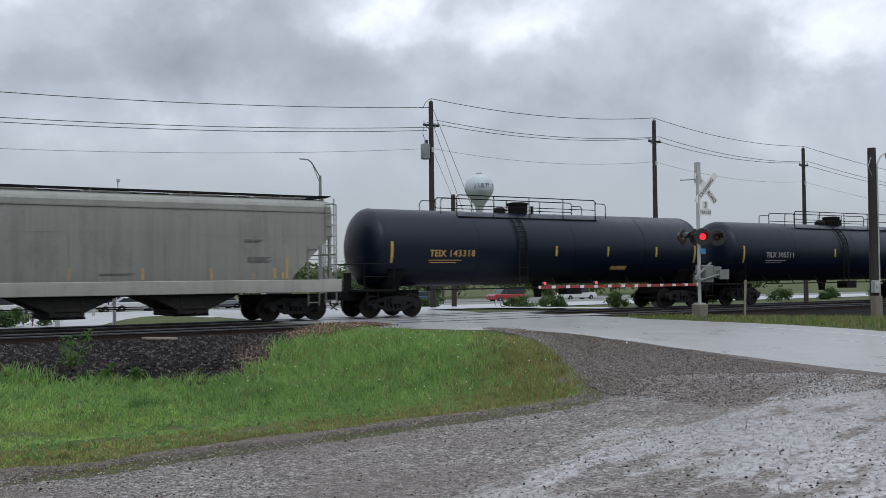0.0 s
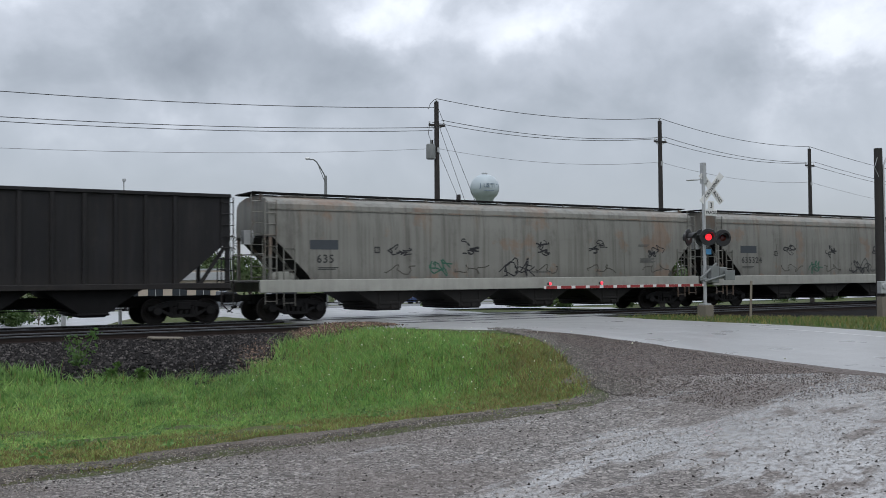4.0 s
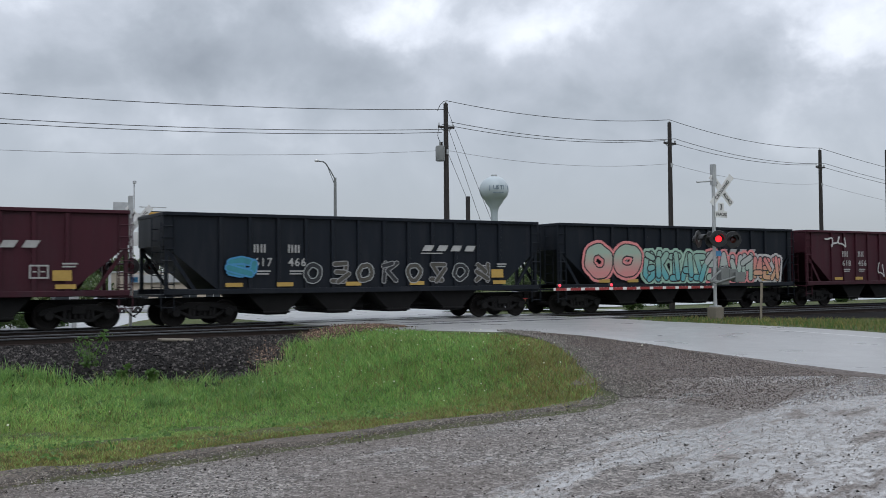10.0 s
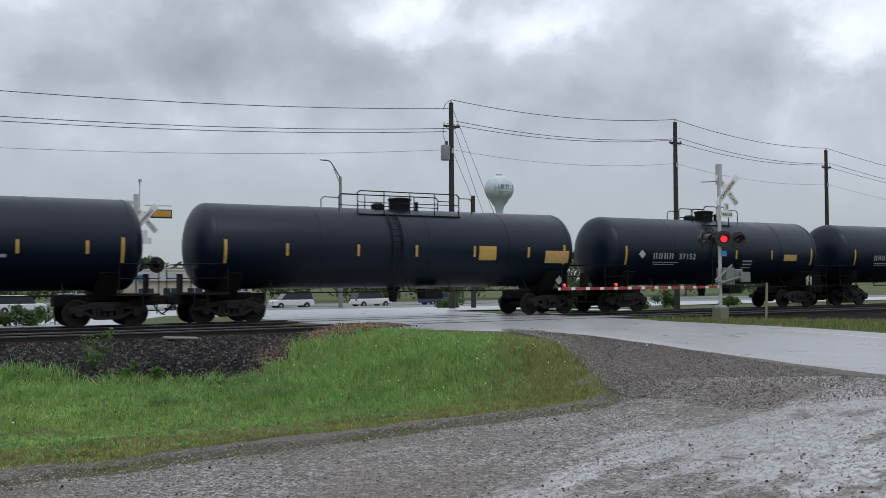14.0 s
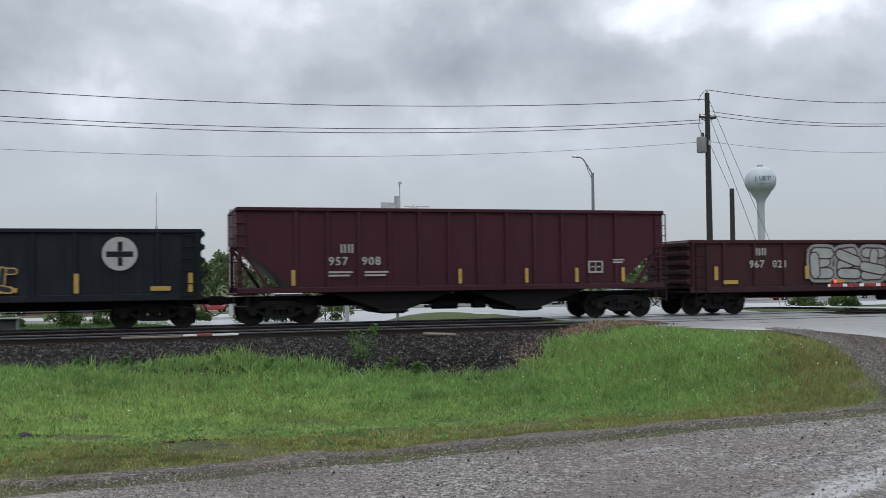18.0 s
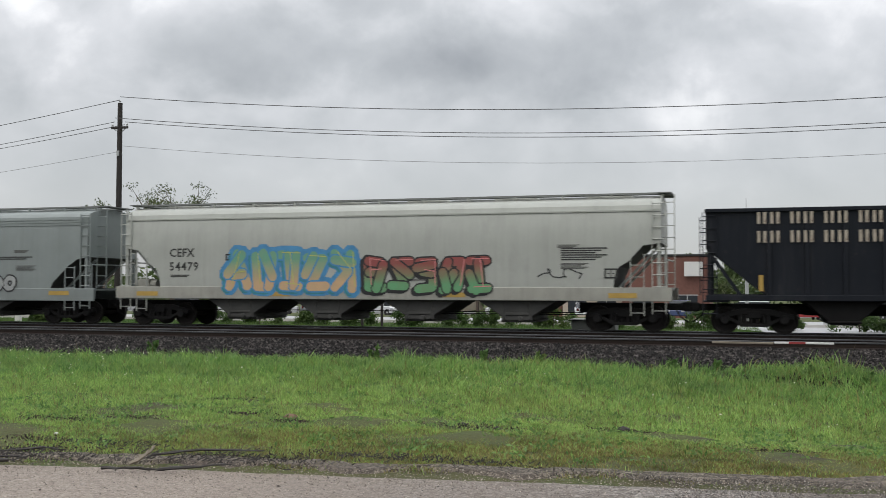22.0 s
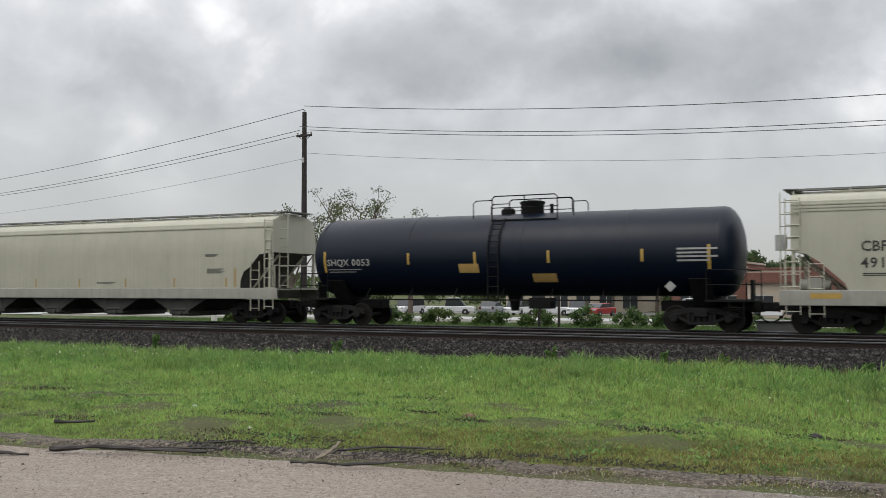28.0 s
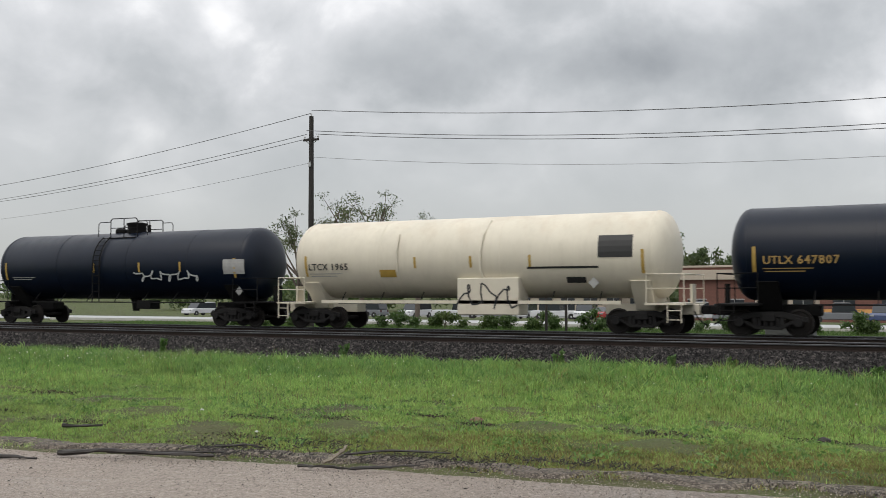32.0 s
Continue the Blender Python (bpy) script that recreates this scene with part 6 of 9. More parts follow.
def d_bna(car, E, y):
    big_name(car, -E + 2.3, 2.75, y, M["white_mark"])
    bn_emblem(car, 2.2, 1.75, 3.0, 1.75, y, M["cream_mark"])
    graffiti(car, -1.9, 3.0, 1.25, 2.3, 6, "silver", "panel_black", 21, y=y, halo="white")
    tag_scrawl(car, -E + 2.4, -E + 3.2, 1.5, 2.1, "blue", 22, y=y)
    part("end_panel", Shape().prism([(-E + 0.1, 2.6), (-E + 1.7, 1.35), (-E + 1.7, top_z - 0.15), (-E + 0.1, top_z - 0.15)], "y", -HALF - 0.035, -HALF - 0.028).mesh("end_panel", M["peel"]), car, label="peeling brown and cream end panel")


top_z = 4.0
coal_hopper(M["black_car"], "black open hopper car with white block name and cream emblem", "", d_bna, logo=False, top=4.0)


def d808(car, E, y):
    graffiti(car, -2.0, 2.6, 1.30, 2.3, 5, "panel_black", "silver", 31, y=y, thin=True)


coal_hopper(M["black_car"], "black open hopper car with outline graffiti", "524808", d808, logo=False, mark=M["gold_mark"])


def d456(car, E, y):
    for k in range(5):
        tag_scrawl(car, -1.6 + k * 1.05, -1.1 + k * 1.05, 1.35, 2.2, "white", 41 + k, y=y, width=0.03)
    tag_scrawl(car, -E + 1.4, -E + 3.0, 2.9, 3.5, "white", 42, y=y, width=0.04)


coal_hopper(M["red_car"], "mineral red open hopper car with pale scrawls", "618456", d456)


def d999(car, E, y):
    graffiti(car, -E + 1.2, -E + 4.4, 1.3, 3.0, 2, "mint", "panel_black", 51, second="pink", y=y, halo="pink", rings=True)
    graffiti(car, -2.6, 1.2, 1.25, 2.7, 5, "mint", "panel_black", 52, second="aqua", y=y, halo="mint")
    graffiti(car, 1.2, 4.3, 1.25, 2.7, 4, "white", "panel_black", 53, second="mint", y=y, halo="pink")
    graffiti(car, 4.3, E - 0.9, 1.3, 2.5, 3, "pink", "panel_black", 54, second="peach", y=y, halo="white")


coal_hopper(M["green_black_car"], "black open hopper car covered in pastel graffiti", "617999", d999, num_x=-3.6)


def d466(car, E, y):
    graffiti(car, -E + 2.0, -E + 3.2, 1.6, 2.3, 1, "teal", "blue", 60, y=y)
    for k in range(8):
        graffiti(car, -2.7 + k * 1.02, -1.95 + k * 1.02, 1.35, 2.2, 1, "grime" if k % 3 else "panel_black", "grey" if k % 2 else "silver", 61 + k, y=y, rings=k % 2 == 0, thin=True)


coal_hopper(M["green_black_car"], "black open hopper car with round silver tags", "617466", d466)
coal_hopper(M["red_car"], "clean mineral red open hopper car", "618433")


def d_soo(car, E, y):
    block_word(car, -0.6, 2.85, 4, 0.5, worn_mark("flaked white name", (0.15, 0.13, 0.125)), 0.42, y=y)


coal_hopper(M["old_red_car"], "blackened red open hopper car with worn lettering", "", d_soo, logo=False, top=3.85)

WP = M["white_mark"]
tank("black tank car with bold white marks", WP, "37367", 4, -4.1, 0.35, (-0.35, 0.06, 0.4, 0.8), hazard=[(6.3, 1.4)], extra=[(WP, [(1.2, 1.9, 0.55, 0.06), (1.2, 2.05, 0.55, 0.06), (1.2, 2.2, 0.55, 0.06), (5.8, 2.2, 0.9, 0.3)])], radius=1.45, centre=2.6, head_in=0.9)
tank("black tank car with bold white marks and hazard placard", WP, "28034", 4, -5.4, 0.6, (-0.55, -0.12, 0.25, 0.62), hazard=[(7.4, 1.4)], extra=[(WP, [(5.9, 2.3, 1.3, 0.3)])])
tank("black tank car with bold white marks and white diamonds", WP, "37152", 4, -4.4, 0.2, (-0.38, 0.1, 0.45), hazard=[(-5.2, 2.5), (6.3, 1.4)], extra=[(WP, [(1.2, 1.9, 0.6, 0.06), (1.2, 2.05, 0.6, 0.06), (1.2, 2.2, 0.6, 0.06)]), (M["gold_mark"], [(4.0, 2.25, 0.9, 0.3)])])
tank("black tank car with yellow placards", None, "", 0, 0, 0.3, W5, hazard=[(7.2, 1.4)], extra=[(M["yellow"], [(3.0, 2.2, 0.8, 0.55)]), (M["gold_mark"], [(6.2, 2.1, 1.2, 0.5)])], rail_half=2.2)
tank("black tank car with plain white marks", WP, "89213", 4, -5.6, 0.1, (-0.3, 0.1, 0.5, 0.75), extra=[(WP, [(3.2, 2.2, 0.6, 0.1)])])
tank("black tank car with gold marks", M["gold_mark"], "679737", "UTLX", -5.2, 0.9, (-0.32, 0.0, 0.37, 0.62), hazard=[(6.6, 1.5)], extra=[(M["yellow"], [(4.2, 1.65, 0.75, 0.42)]), (WP, [(7.3, 2.39, 1.10, 0.06), (7.3, 2.26, 0.88, 0.06), (7.3, 2.14, 1.10, 0.06), (7.3, 2.01, 0.88, 0.06)])], rail_half=1.9)


def gon(paint, label, top, deco=None, **kw):
    L = LEN()
    car, E = gondola(L, paint, label, top=top, **kw)
    y = -HALF - 0.066
    for x in (-E + 1.6, -E * 0.36, -E * 0.02, E * 0.34, E - 1.2):
        part("reflector", cached("patch", None), car, (x, y, kw.get("base", 1.05) + 0.15))
    if deco:
        deco(car, E, y)
    add_car((car, E))
    return car, E


def d_gon1(car, E, y):
    bn_emblem(car, 3.0, 1.8, 2.6, 1.9, y, M["cream_mark"])
    tag_scrawl(car, -0.6, 1.4, 1.5, 2.2, "white", 81, y=y)
    tag_scrawl(car, -3.0, -2.0, 1.3, 1.7, "silver", 82, y=y)
    part("patch_panel", Shape().box(E - 1.0, E - 0.25, y - 0.003, y, 1.75, 2.55).mesh("patch_panel", M["clay"]), car, label="rusty orange door patch")
    part("patch_panel", Shape().box(E - 1.0, E - 0.1, y - 0.003, y, 2.65, 3.0).mesh("patch_panel", M["cream_mark"]), car)
    part("reflector", cached("patch2", None), car, (-E + 1.5, y, 1.5))


gon(M["rusty_black_car"], "worn black high-sided gondola car with ghosted emblem", 3.86, d_gon1, ribs=12)


def d_gon2(car, E, y):
    tag_scrawl(car, -2.6, -0.4, 1.9, 2.7, "grey", 91, y=y)
    graffiti(car, 0.0, 3.0, 1.35, 2.4, 3, "panel_black", "grey", 92, y=y, thin=True)
    graffiti(car, 3.4, E - 0.6, 1.5, 2.4, 4, "panel_black", "silver", 93, y=y, thin=True)
    part("patch_panel", Shape().box(E - 0.9, E - 0.1, y - 0.003, y, 2.1, 2.9).mesh("patch_panel", M["cream_mark"]), car, label="pale primer patch")


gon(M["rusty_black_car"], "worn black high-sided gondola car with faint tags", 3.86, d_gon2, ribs=13)


def d_rgon(car, E, y):
    marks(car, [("word", 2, -E + 2.7, 2.2, 0.28), ("num", "967", -E + 2.4, 1.75, 0.28), ("num", "021", -E + 3.4, 1.75, 0.28), ("frame", E - 2.4, 1.55, 0.5, 0.36)], M["white_mark"], y)
    graffiti(car, -E + 5.0, -E + 9.6, 1.2, 2.5, 4, "silver", "panel_red", 101, y=y, halo="grey")
    graffiti(car, 2.6, 6.4, 1.3, 2.35, 4, "panel_red", "mauve", 102, y=y, thin=True)
    stripes(car, [-E + 1.0, -E * 0.5, -E * 0.15, E * 0.2, E * 0.55, E - 0.8], 1.3, 1.8, M["yellow"], 0.14, y)


gon(M["old_red_car"], "long low mineral red gondola car with silver graffiti", 2.78, d_rgon, base=1.0, ribs=16)


def d908(car, E, y):
    marks(car, [("word", 2, -E + 3.3, 2.35, 0.28), ("num", "957", -E + 2.9, 1.95, 0.28), ("num", "908", -E + 4.0, 1.95, 0.28), ("bars", -E + 2.9, 1.75, 0.8, 0.06, 2), ("bars", -E + 4.1, 1.75, 0.8, 0.06, 2)], M["white_mark"], y)
    stripes(car, [-E + 1.75, -E * 0.02, E * 0.3, E * 0.55, E - 1.6], 1.3, 1.8, M["yellow"], 0.12, y)


coal_hopper(M["red_car"], "tall mineral red open hopper car with high end cutouts", "", d908, logo=False, patches=False, top=3.83, bays=2)


def d023(car, E, y):
    marks(car, [("word", 4, -E + 2.3, 2.2, 0.3), ("num", "512023", -E + 2.3, 1.8, 0.3), ("bars", -E + 2.2, 2.62, 2.3, 0.05, 1), ("bars", -E + 2.2, 1.68, 2.3, 0.05, 1)], M["cream_mark"], y)
    s = Shape()
    s.add([(E - 2.4 + 0.52 * math.cos(a), y, 2.35 + 0.52 * math.sin(a)) for a in np.linspace(0, 6.283, 29)[:-1]], [tuple(range(28))])
    part("emblem", s.mesh("emblem", M["white_mark"]), car, label="round white emblem with a dark cross")
    part("emblem", Shape().box(E - 2.8, E - 2.0, y - 0.006, y - 0.002, 2.25, 2.42).box(E - 2.46, E - 2.32, y - 0.006, y - 0.002, 1.98, 2.24).box(E - 2.46, E - 2.32, y - 0.006, y - 0.002, 2.43, 2.72).mesh("emblem_cross", M["black_car"]), car)
    tag_scrawl(car, -3.8, -2.6, 2.2, 2.6, "white", 111, y=y)
    graffiti(car, 0.6, 3.2, 1.15, 2.0, 3, "panel_black", "sand", 112, y=y, thin=True)
    graffiti(car, -3.6, -0.4, 1.15, 1.9, 4, "panel_black", "grey", 113, y=y, thin=True)
    stripes(car, [-E + 0.3, -E * 0.38, E * 0.12, E * 0.57, E - 0.3], 1.15, 1.75, M["yellow"], 0.13, y)


gon(M["green_black_car"], "black gondola car with a round white emblem", 3.12, d023, ribs=15)


def d502(car, E, y):
    big_name(car, -E + 1.5, 2.9, y, M["cream_mark"])
    bn_emblem(car, 2.9, 1.85, 2.6, 1.85, y, M["cream_mark"])
    marks(car, [("num", "532", -E + 2.8, 1.75, 0.28), ("num", "502", -E + 4.0, 1.75, 0.28), ("word", 2, -E + 3.4, 2.35, 0.24, {"gaps": (1,)})], M["cream_mark"], y)
    part("end_panel", Shape().prism([(E - 0.12, 2.75), (E - 1.1, 1.9), (E - 1.1, 3.85), (E - 0.12, 3.85)], "y", y - 0.003, y).mesh("end_panel", M["peel"]), car, label="peeling brown and cream end panel")


coal_hopper(M["rusty_black_car"], "worn black open hopper car with block name and cream emblem", "", d502, logo=False, top=4.0)


def d272(car, E, y):
    marks(car, [("word", 2, -E + 1.9, 2.25, 0.3), ("word", 2, -E + 3.2, 2.25, 0.3), ("num", "512", -E + 1.9, 1.85, 0.3), ("num", "272", -E + 3.2, 1.85, 0.3), ("frame", E - 2.1, 1.55, 0.5, 0.36)], M["white_mark"], y)


gon(M["red_car"], "low mineral red gondola car", 2.72, d272, base=1.0, ribs=17)


def d_blk(car, E, y):
    tag_scrawl(car, -E + 2.0, -E + 4.6, 1.6, 2.5, "brown", 121, y=y, width=0.025)
    graffiti(car, -E + 4.8, -E + 5.7, 1.55, 2.15, 1, "panel_black", "lime", 122, y=y, thin=True)
    stripes(car, [-E + 1.5, -E * 0.42, -E * 0.05, E * 0.3, E - 1.35], 1.3, 1.85, M["yellow"], 0.13, y)
    part("end_panel", Shape().box(E - 1.35, E - 0.02, y - 0.003, y, 1.4, 3.88).mesh("end_panel", car_paint("bright red end paint", (0.17, 0.013, 0.009), dirt=0.75, dirt_colour=(0.020, 0.010, 0.010), spec=0.2)), car, label="bright red end panel")


coal_hopper(M["green_black_car"], "black high-sided open car with bright red end", "", d_blk, logo=False, patches=False, top=4.02, end_paint=None)


def d636(car, E, y):
    bn_emblem(car, -E + 1.6, 2.35, 1.7, 1.15, y, M["white_mark"])
    marks(car, [("word", 4, -E + 1.5, 1.95, 0.26), ("num", "616", -E + 2.6, 1.95, 0.26), ("num", "636", -E + 3.6, 1.95, 0.26)], M["white_mark"], y)
    graffiti(car, -1.0, 2.9, 1.25, 2.45, 4, "peach", "panel_black", 131, second="brown", y=y, halo="grey")
    tag_scrawl(car, -E + 0.4, -E + 1.4, 2.9, 3.5, "silver", 132, y=y, width=0.02)


coal_hopper(M["black_car"], "black open hopper car with white emblem and faded graffiti", "", d636, logo=False, top=3.85)


def d_bnb(car, E, y):
    big_name(car, -E + 1.5, 2.85, y, M["cream_mark"])
    bn_emblem(car, 2.6, 1.9, 2.6, 1.75, y, M["cream_mark"])
    stripes(car, [-E + 1.6, -2.0, 0.9, 3.6, E - 1.7], 1.35, 1.85, M["yellow"], 0.13, y)


coal_hopper(M["rusty_black_car"], "worn brown-black open hopper car with block name and cream emblem", "", d_bnb, logo=False, patches=False, top=3.92)


def d_cefx(car, E):
    graffiti(car, -5.6, -0.5, 1.22, 2.85, 5, "glass", "blue", 141, second="peach", halo="blue", shadow="teal", light="lime")
    graffiti(car, -0.3, 4.3, 1.22, 2.6, 5, "red", "black", 142, second="green", shadow="black", light="pink")
    tag_scrawl(car, 5.9, 7.3, 1.7, 2.1, "black", 143, width=0.02)
    marks(car, [("bars", 6.6, 2.75, 1.5, 0.04, 6), ("frame", 8.0, 1.75, 0.42, 0.32)], M["black_mark"])


grey_hopper(M["light_hopper"], "light grey covered hopper car with bright graffiti", "54479", "CEFX", -7.9, decorate=d_cefx, yellow="sill", top=4.56)


def d691(car, E):
    graffiti(car, -6.1, -1.1, 1.30, 2.55, 5, "teal", "black", 151, second="aqua", shadow="deep", light="mint")
    graffiti(car, 0.3, 5.3, 1.18, 2.4, 4, "steel", "black", 152, second="sand", shadow="brown", light="pink")
    graffiti(car, 5.5, 6.7, 1.2, 1.9, 2, "silver", "black", 153, rings=True)
    marks(car, [("bars", 5.2, 2.6, 2.2, 0.04, 2)], M["black_mark"])


grey_hopper(M["cool_hopper"], "cool grey covered hopper car with teal and orange graffiti", "490691", "CBFX", -8.2, modern=True, decorate=d691, yellow="sill", sill_mat=M["cool_hopper"])


def d719(car, E):
    graffiti(car, -6.3, -0.5, 0.98, 2.75, 5, "steel", "black", 161, halo="mist", shadow="deep", light="white", second="steel2")
    graffiti(car, -7.1, 0.6, 1.0, 1.9, 6, "pink_orange", "pink_orange", 164, y=-HALF - 0.0035)
    graffiti(car, 2.0, 7.4, 0.98, 2.8, 4, "rose", "black", 162, second="sand", shadow="black", light="pink")
    graffiti(car, 1.2, 3.0, 1.0, 1.8, 1, "sky_blue", "sky_blue", 163, y=-HALF - 0.0035, rings=True)


grey_hopper(M["cool_hopper"], "cool grey covered hopper car with tall blue and pink graffiti", "490719", "CBFX", -8.3, modern=True, decorate=d719, yellow="sill", sill_mat=M["cool_hopper"])
grey_hopper(M["tan_hopper"], "pale tan covered hopper car with small black marks", "18764", "EQUX", -8.1, yellow="posts")


def d061(car, E):
    graffiti(car, -6.3, -1.5, 1.05, 2.25, 5, "mauve", "black", 171, second="rose", shadow="brown", halo="silver")
    graffiti(car, 0.9, 5.1, 1.05, 2.3, 4, "rose", "black", 172, second="mauve", shadow="brown")
    marks(car, [("bars", 4.0, 2.95, 1.6, 0.04, 6)], M["black_mark"])


grey_hopper(M["rust_patch_hopper"], "grey covered hopper car with rust patches and dull graffiti", "015061", "EQUX", -8.3, modern=True, decorate=d061, yellow="sill", num_h=0.3)
grey_hopper(M["light_hopper"], "light grey covered hopper car, clean sided", "", "", -8.2, yellow="posts")
grey_hopper(M["tan_hopper"], "pale grey-tan covered hopper car with dark marks", "491110", "CBFX", -8.1, yellow="sill", modern=True)
tank("black tank car with white marks and yellow placards", WP, "0053", "SHQX", -7.2, 0.7, (-0.45, -0.12, 0.22, 0.62), hazard=[(6.0, 1.5)], extra=[(M["gold_mark"], [(-1.6, 2.0, 0.8, 0.32), (1.2, 1.65, 0.9, 0.3)]), (WP, [(6.3, 2.69, 1.30, 0.06), (6.3, 2.56, 1.04, 0.06), (6.3, 2.44, 1.30, 0.06), (6.3, 2.31, 1.04, 0.06)])], rail_half=1.25)
grey_hopper(M["tan_hopper"], "pale tan covered hopper car with black marks", "5073", "SNHX", -8.3, yellow="posts")
grey_hopper(M["light_hopper"], "pale grey covered hopper car with galvanised roof walk", "641008", "EQUX", -8.0, yellow="posts")


def d186(car, E):
    graffiti(car, -5.6, -2.6, 1.2, 2.2, 3, "mist", "grime", 181, thin=True)
    graffiti(car, 2.4, 5.4, 1.2, 2.3, 3, "mist", "black", 182, thin=True, rings=True)
    marks(car, [("bars", 5.0, 2.95, 1.5, 0.04, 5)], M["black_mark"])


grey_hopper(M["rusty_hopper"], "grey covered hopper car streaked with orange rust", "015186", "EQUX", -8.2, modern=True, decorate=d186, yellow="sill", num_h=0.3)
tank("black tank car with gold marks and yellow placard", M["gold_mark"], "647807", "UTLX", -6.9, 0.3, (-0.55, -0.2, 0.12, 0.9), hazard=[(5.6, 1.5)], extra=[(M["yellow"], [(3.2, 1.9, 0.95, 0.42)]), (WP, [(5.2, 2.38, 1.20, 0.09), (5.2, 2.19, 0.96, 0.09), (5.2, 2.01, 1.20, 0.09), (5.2, 1.82, 0.96, 0.09)])], rail_half=1.3, radius=1.50)


def white_tank():
    car, E = tank("cream insulated tank car with black print and a scrawled equipment box", M["black_mark"], "1965", "LTCX", -6.6, 0.4, (-0.25, 0.05, 0.35), paint=M["tank_white"], jacket=True,
                  rail_mat=M["tank_white"], rail_half=0.01, radius=1.5, centre=2.72, head_in=0.95, hazard=[(5.0, 1.75)],
                  extra=[(M["black_mark"], [(5.2, 2.6, 1.2, 0.75), (2.6, 2.25, 2.6, 0.07), (4.0, 1.75, 0.7, 0.2)]), (M["yellow"], [(-3.4, 2.0, 0.7, 0.28)])])
    box = part("equipment_box", Shape().box(-0.1, 2.3, -1.5, -0.6, 0.62, 1.95).mesh("equipment_box", M["tank_white"], bevel=0.03), car)
    part("beam", Shape().box(-L_w / 2 + 2.6, L_w / 2 - 2.6, -1.5, -1.42, 1.02, 1.14).mesh("beam", M["tank_white"]), car)
    tag_scrawl(car, 0.0, 2.2, 0.8, 1.8, "black", 191, y=-1.506, width=0.03)
    part("pipe", Shape().path([(0.95, -0.75, 4.05), (0.9, -1.35, 3.5), (0.85, -1.58, 2.9), (0.85, -1.56, 2.2), (1.0, -1.4, 1.7)], 0.035, 8).path([(-2.6, -1.3, 3.6), (-2.6, -1.56, 3.0), (-2.6, -1.5, 2.2)], 0.03, 8).mesh("pipe", M["tank_white"]), car)


L_w = LEN()
white_tank()


def last_tank():
    car, E = tank("black tank car with a pale scrawl", WP, "", 0, -6.4, 0.0, (-0.5, -0.15, 0.2, 0.5), hazard=[(6.8, 1.5)], extra=[(WP, [(6.2, 2.2, 1.1, 0.6)])])
    tag_scrawl(car, 1.4, 5.0, 1.9, 2.4, "silver", 195, y=-1.52, width=0.03)


last_tank()

# ---- roadside furniture ----
def gz(x, y):
    return float(ground_z(x, y))


# utility poles beyond the tracks: x, y, top height
POLES = [(-29.2, 42.0, 10.5), (26.6, 43.0, 10.52), (41.2, 41.9, 10.5), (59.9, 46.0, 10.5), (-96.0, 60.0, 10.2), (112.0, 52.0, 10.2)]


def utility_pole(x, y, top, transformer=False):
    p = thing("utility_pole", "tall dark wooden utility pole" + (" with a grey transformer" if transformer else " with a short crossarm"), "utility pole",
              Matrix.Translation((x, y, gz(x, y))), group="utility poles")
    h = top - gz(x, y)
    part("pole", Shape().tube((0, 0, -0.05), (0, 0, h), 0.17, 12, 0.115).mesh("pole", M["pole_wood"], smooth=True), p)
    part("crossarm", Shape().cbox(0, -0.02, h - 1.22, 0.95, 0.09, 0.11).mesh("crossarm", M["pole_wood"], bevel=0.01), p)
    ins = cached("insulator", lambda: Shape().lathe([(0, 0.02), (0.02, 0.05), (0.06, 0.035), (0.09, 0.055), (0.13, 0.03), (0.16, 0.015)], "z", 10).mesh("insulator", M["galv"]))
    for dx, dz in ((-0.42, h - 1.16), (0.42, h - 1.16), (0.0, h)):
        part("insulator", ins, p, (dx, 0, dz))
    part("bracket", Shape().cbox(0, -0.1, h - 2.5, 0.12, 0.14, 0.25).path([(0, 0, h - 1.5), (0.35, 0, h - 1.25)], 0.02).path([(0, 0, h - 1.5), (-0.35, 0, h - 1.25)], 0.02).mesh("bracket", M["galv"]), p)
    if transformer:
        t = part("transformer", Shape().lathe([(0, 0.2), (0.03, 0.24), (0.72, 0.24), (0.78, 0.2), (0.80, 0.05)], "z", 18).tube((0, 0, 0.78), (0, 0, 1.0), 0.04, 8).mesh("transformer", M["mech"], smooth=True), p, (-0.42, -0.1, h - 3.0), "grey pot transformer")
        part("bushing", Shape().lathe([(0, 0.04), (0.05, 0.06), (0.1, 0.04), (0.15, 0.06), (0.2, 0.03)], "z", 8).mesh("bushing", M["pole_wood"]), t, (0.1, 0, 0.8))
        part("jumper", Shape().path([(-0.5, 0, h - 0.42), (-0.36, 0, h - 0.12), (-0.12, 0, h + 0.1), (0.05, 0, h + 0.16)], 0.016).path([(-0.36, 0, h - 2.0), (-0.5, 0, h - 1.7), (-0.42, 0, h - 1.2)], 0.012).mesh("jumper", M["wire"]), p)
    return p


for i, (x, y, top) in enumerate(POLES):
    utility_pole(x, y, top, transformer=(i == 1))


def span(a, b, sag, r, n=24):
    pts = []
    for k in range(n + 1):
        u = k / n
        pts.append(tuple(a[j] + (b[j] - a[j]) * u - (sag * 4 * u * (1 - u) if j == 2 else 0) for j in range(3)))
    return Shape().path(pts, r, 5)


order = [4, 0, 1, 2, 3, 5]
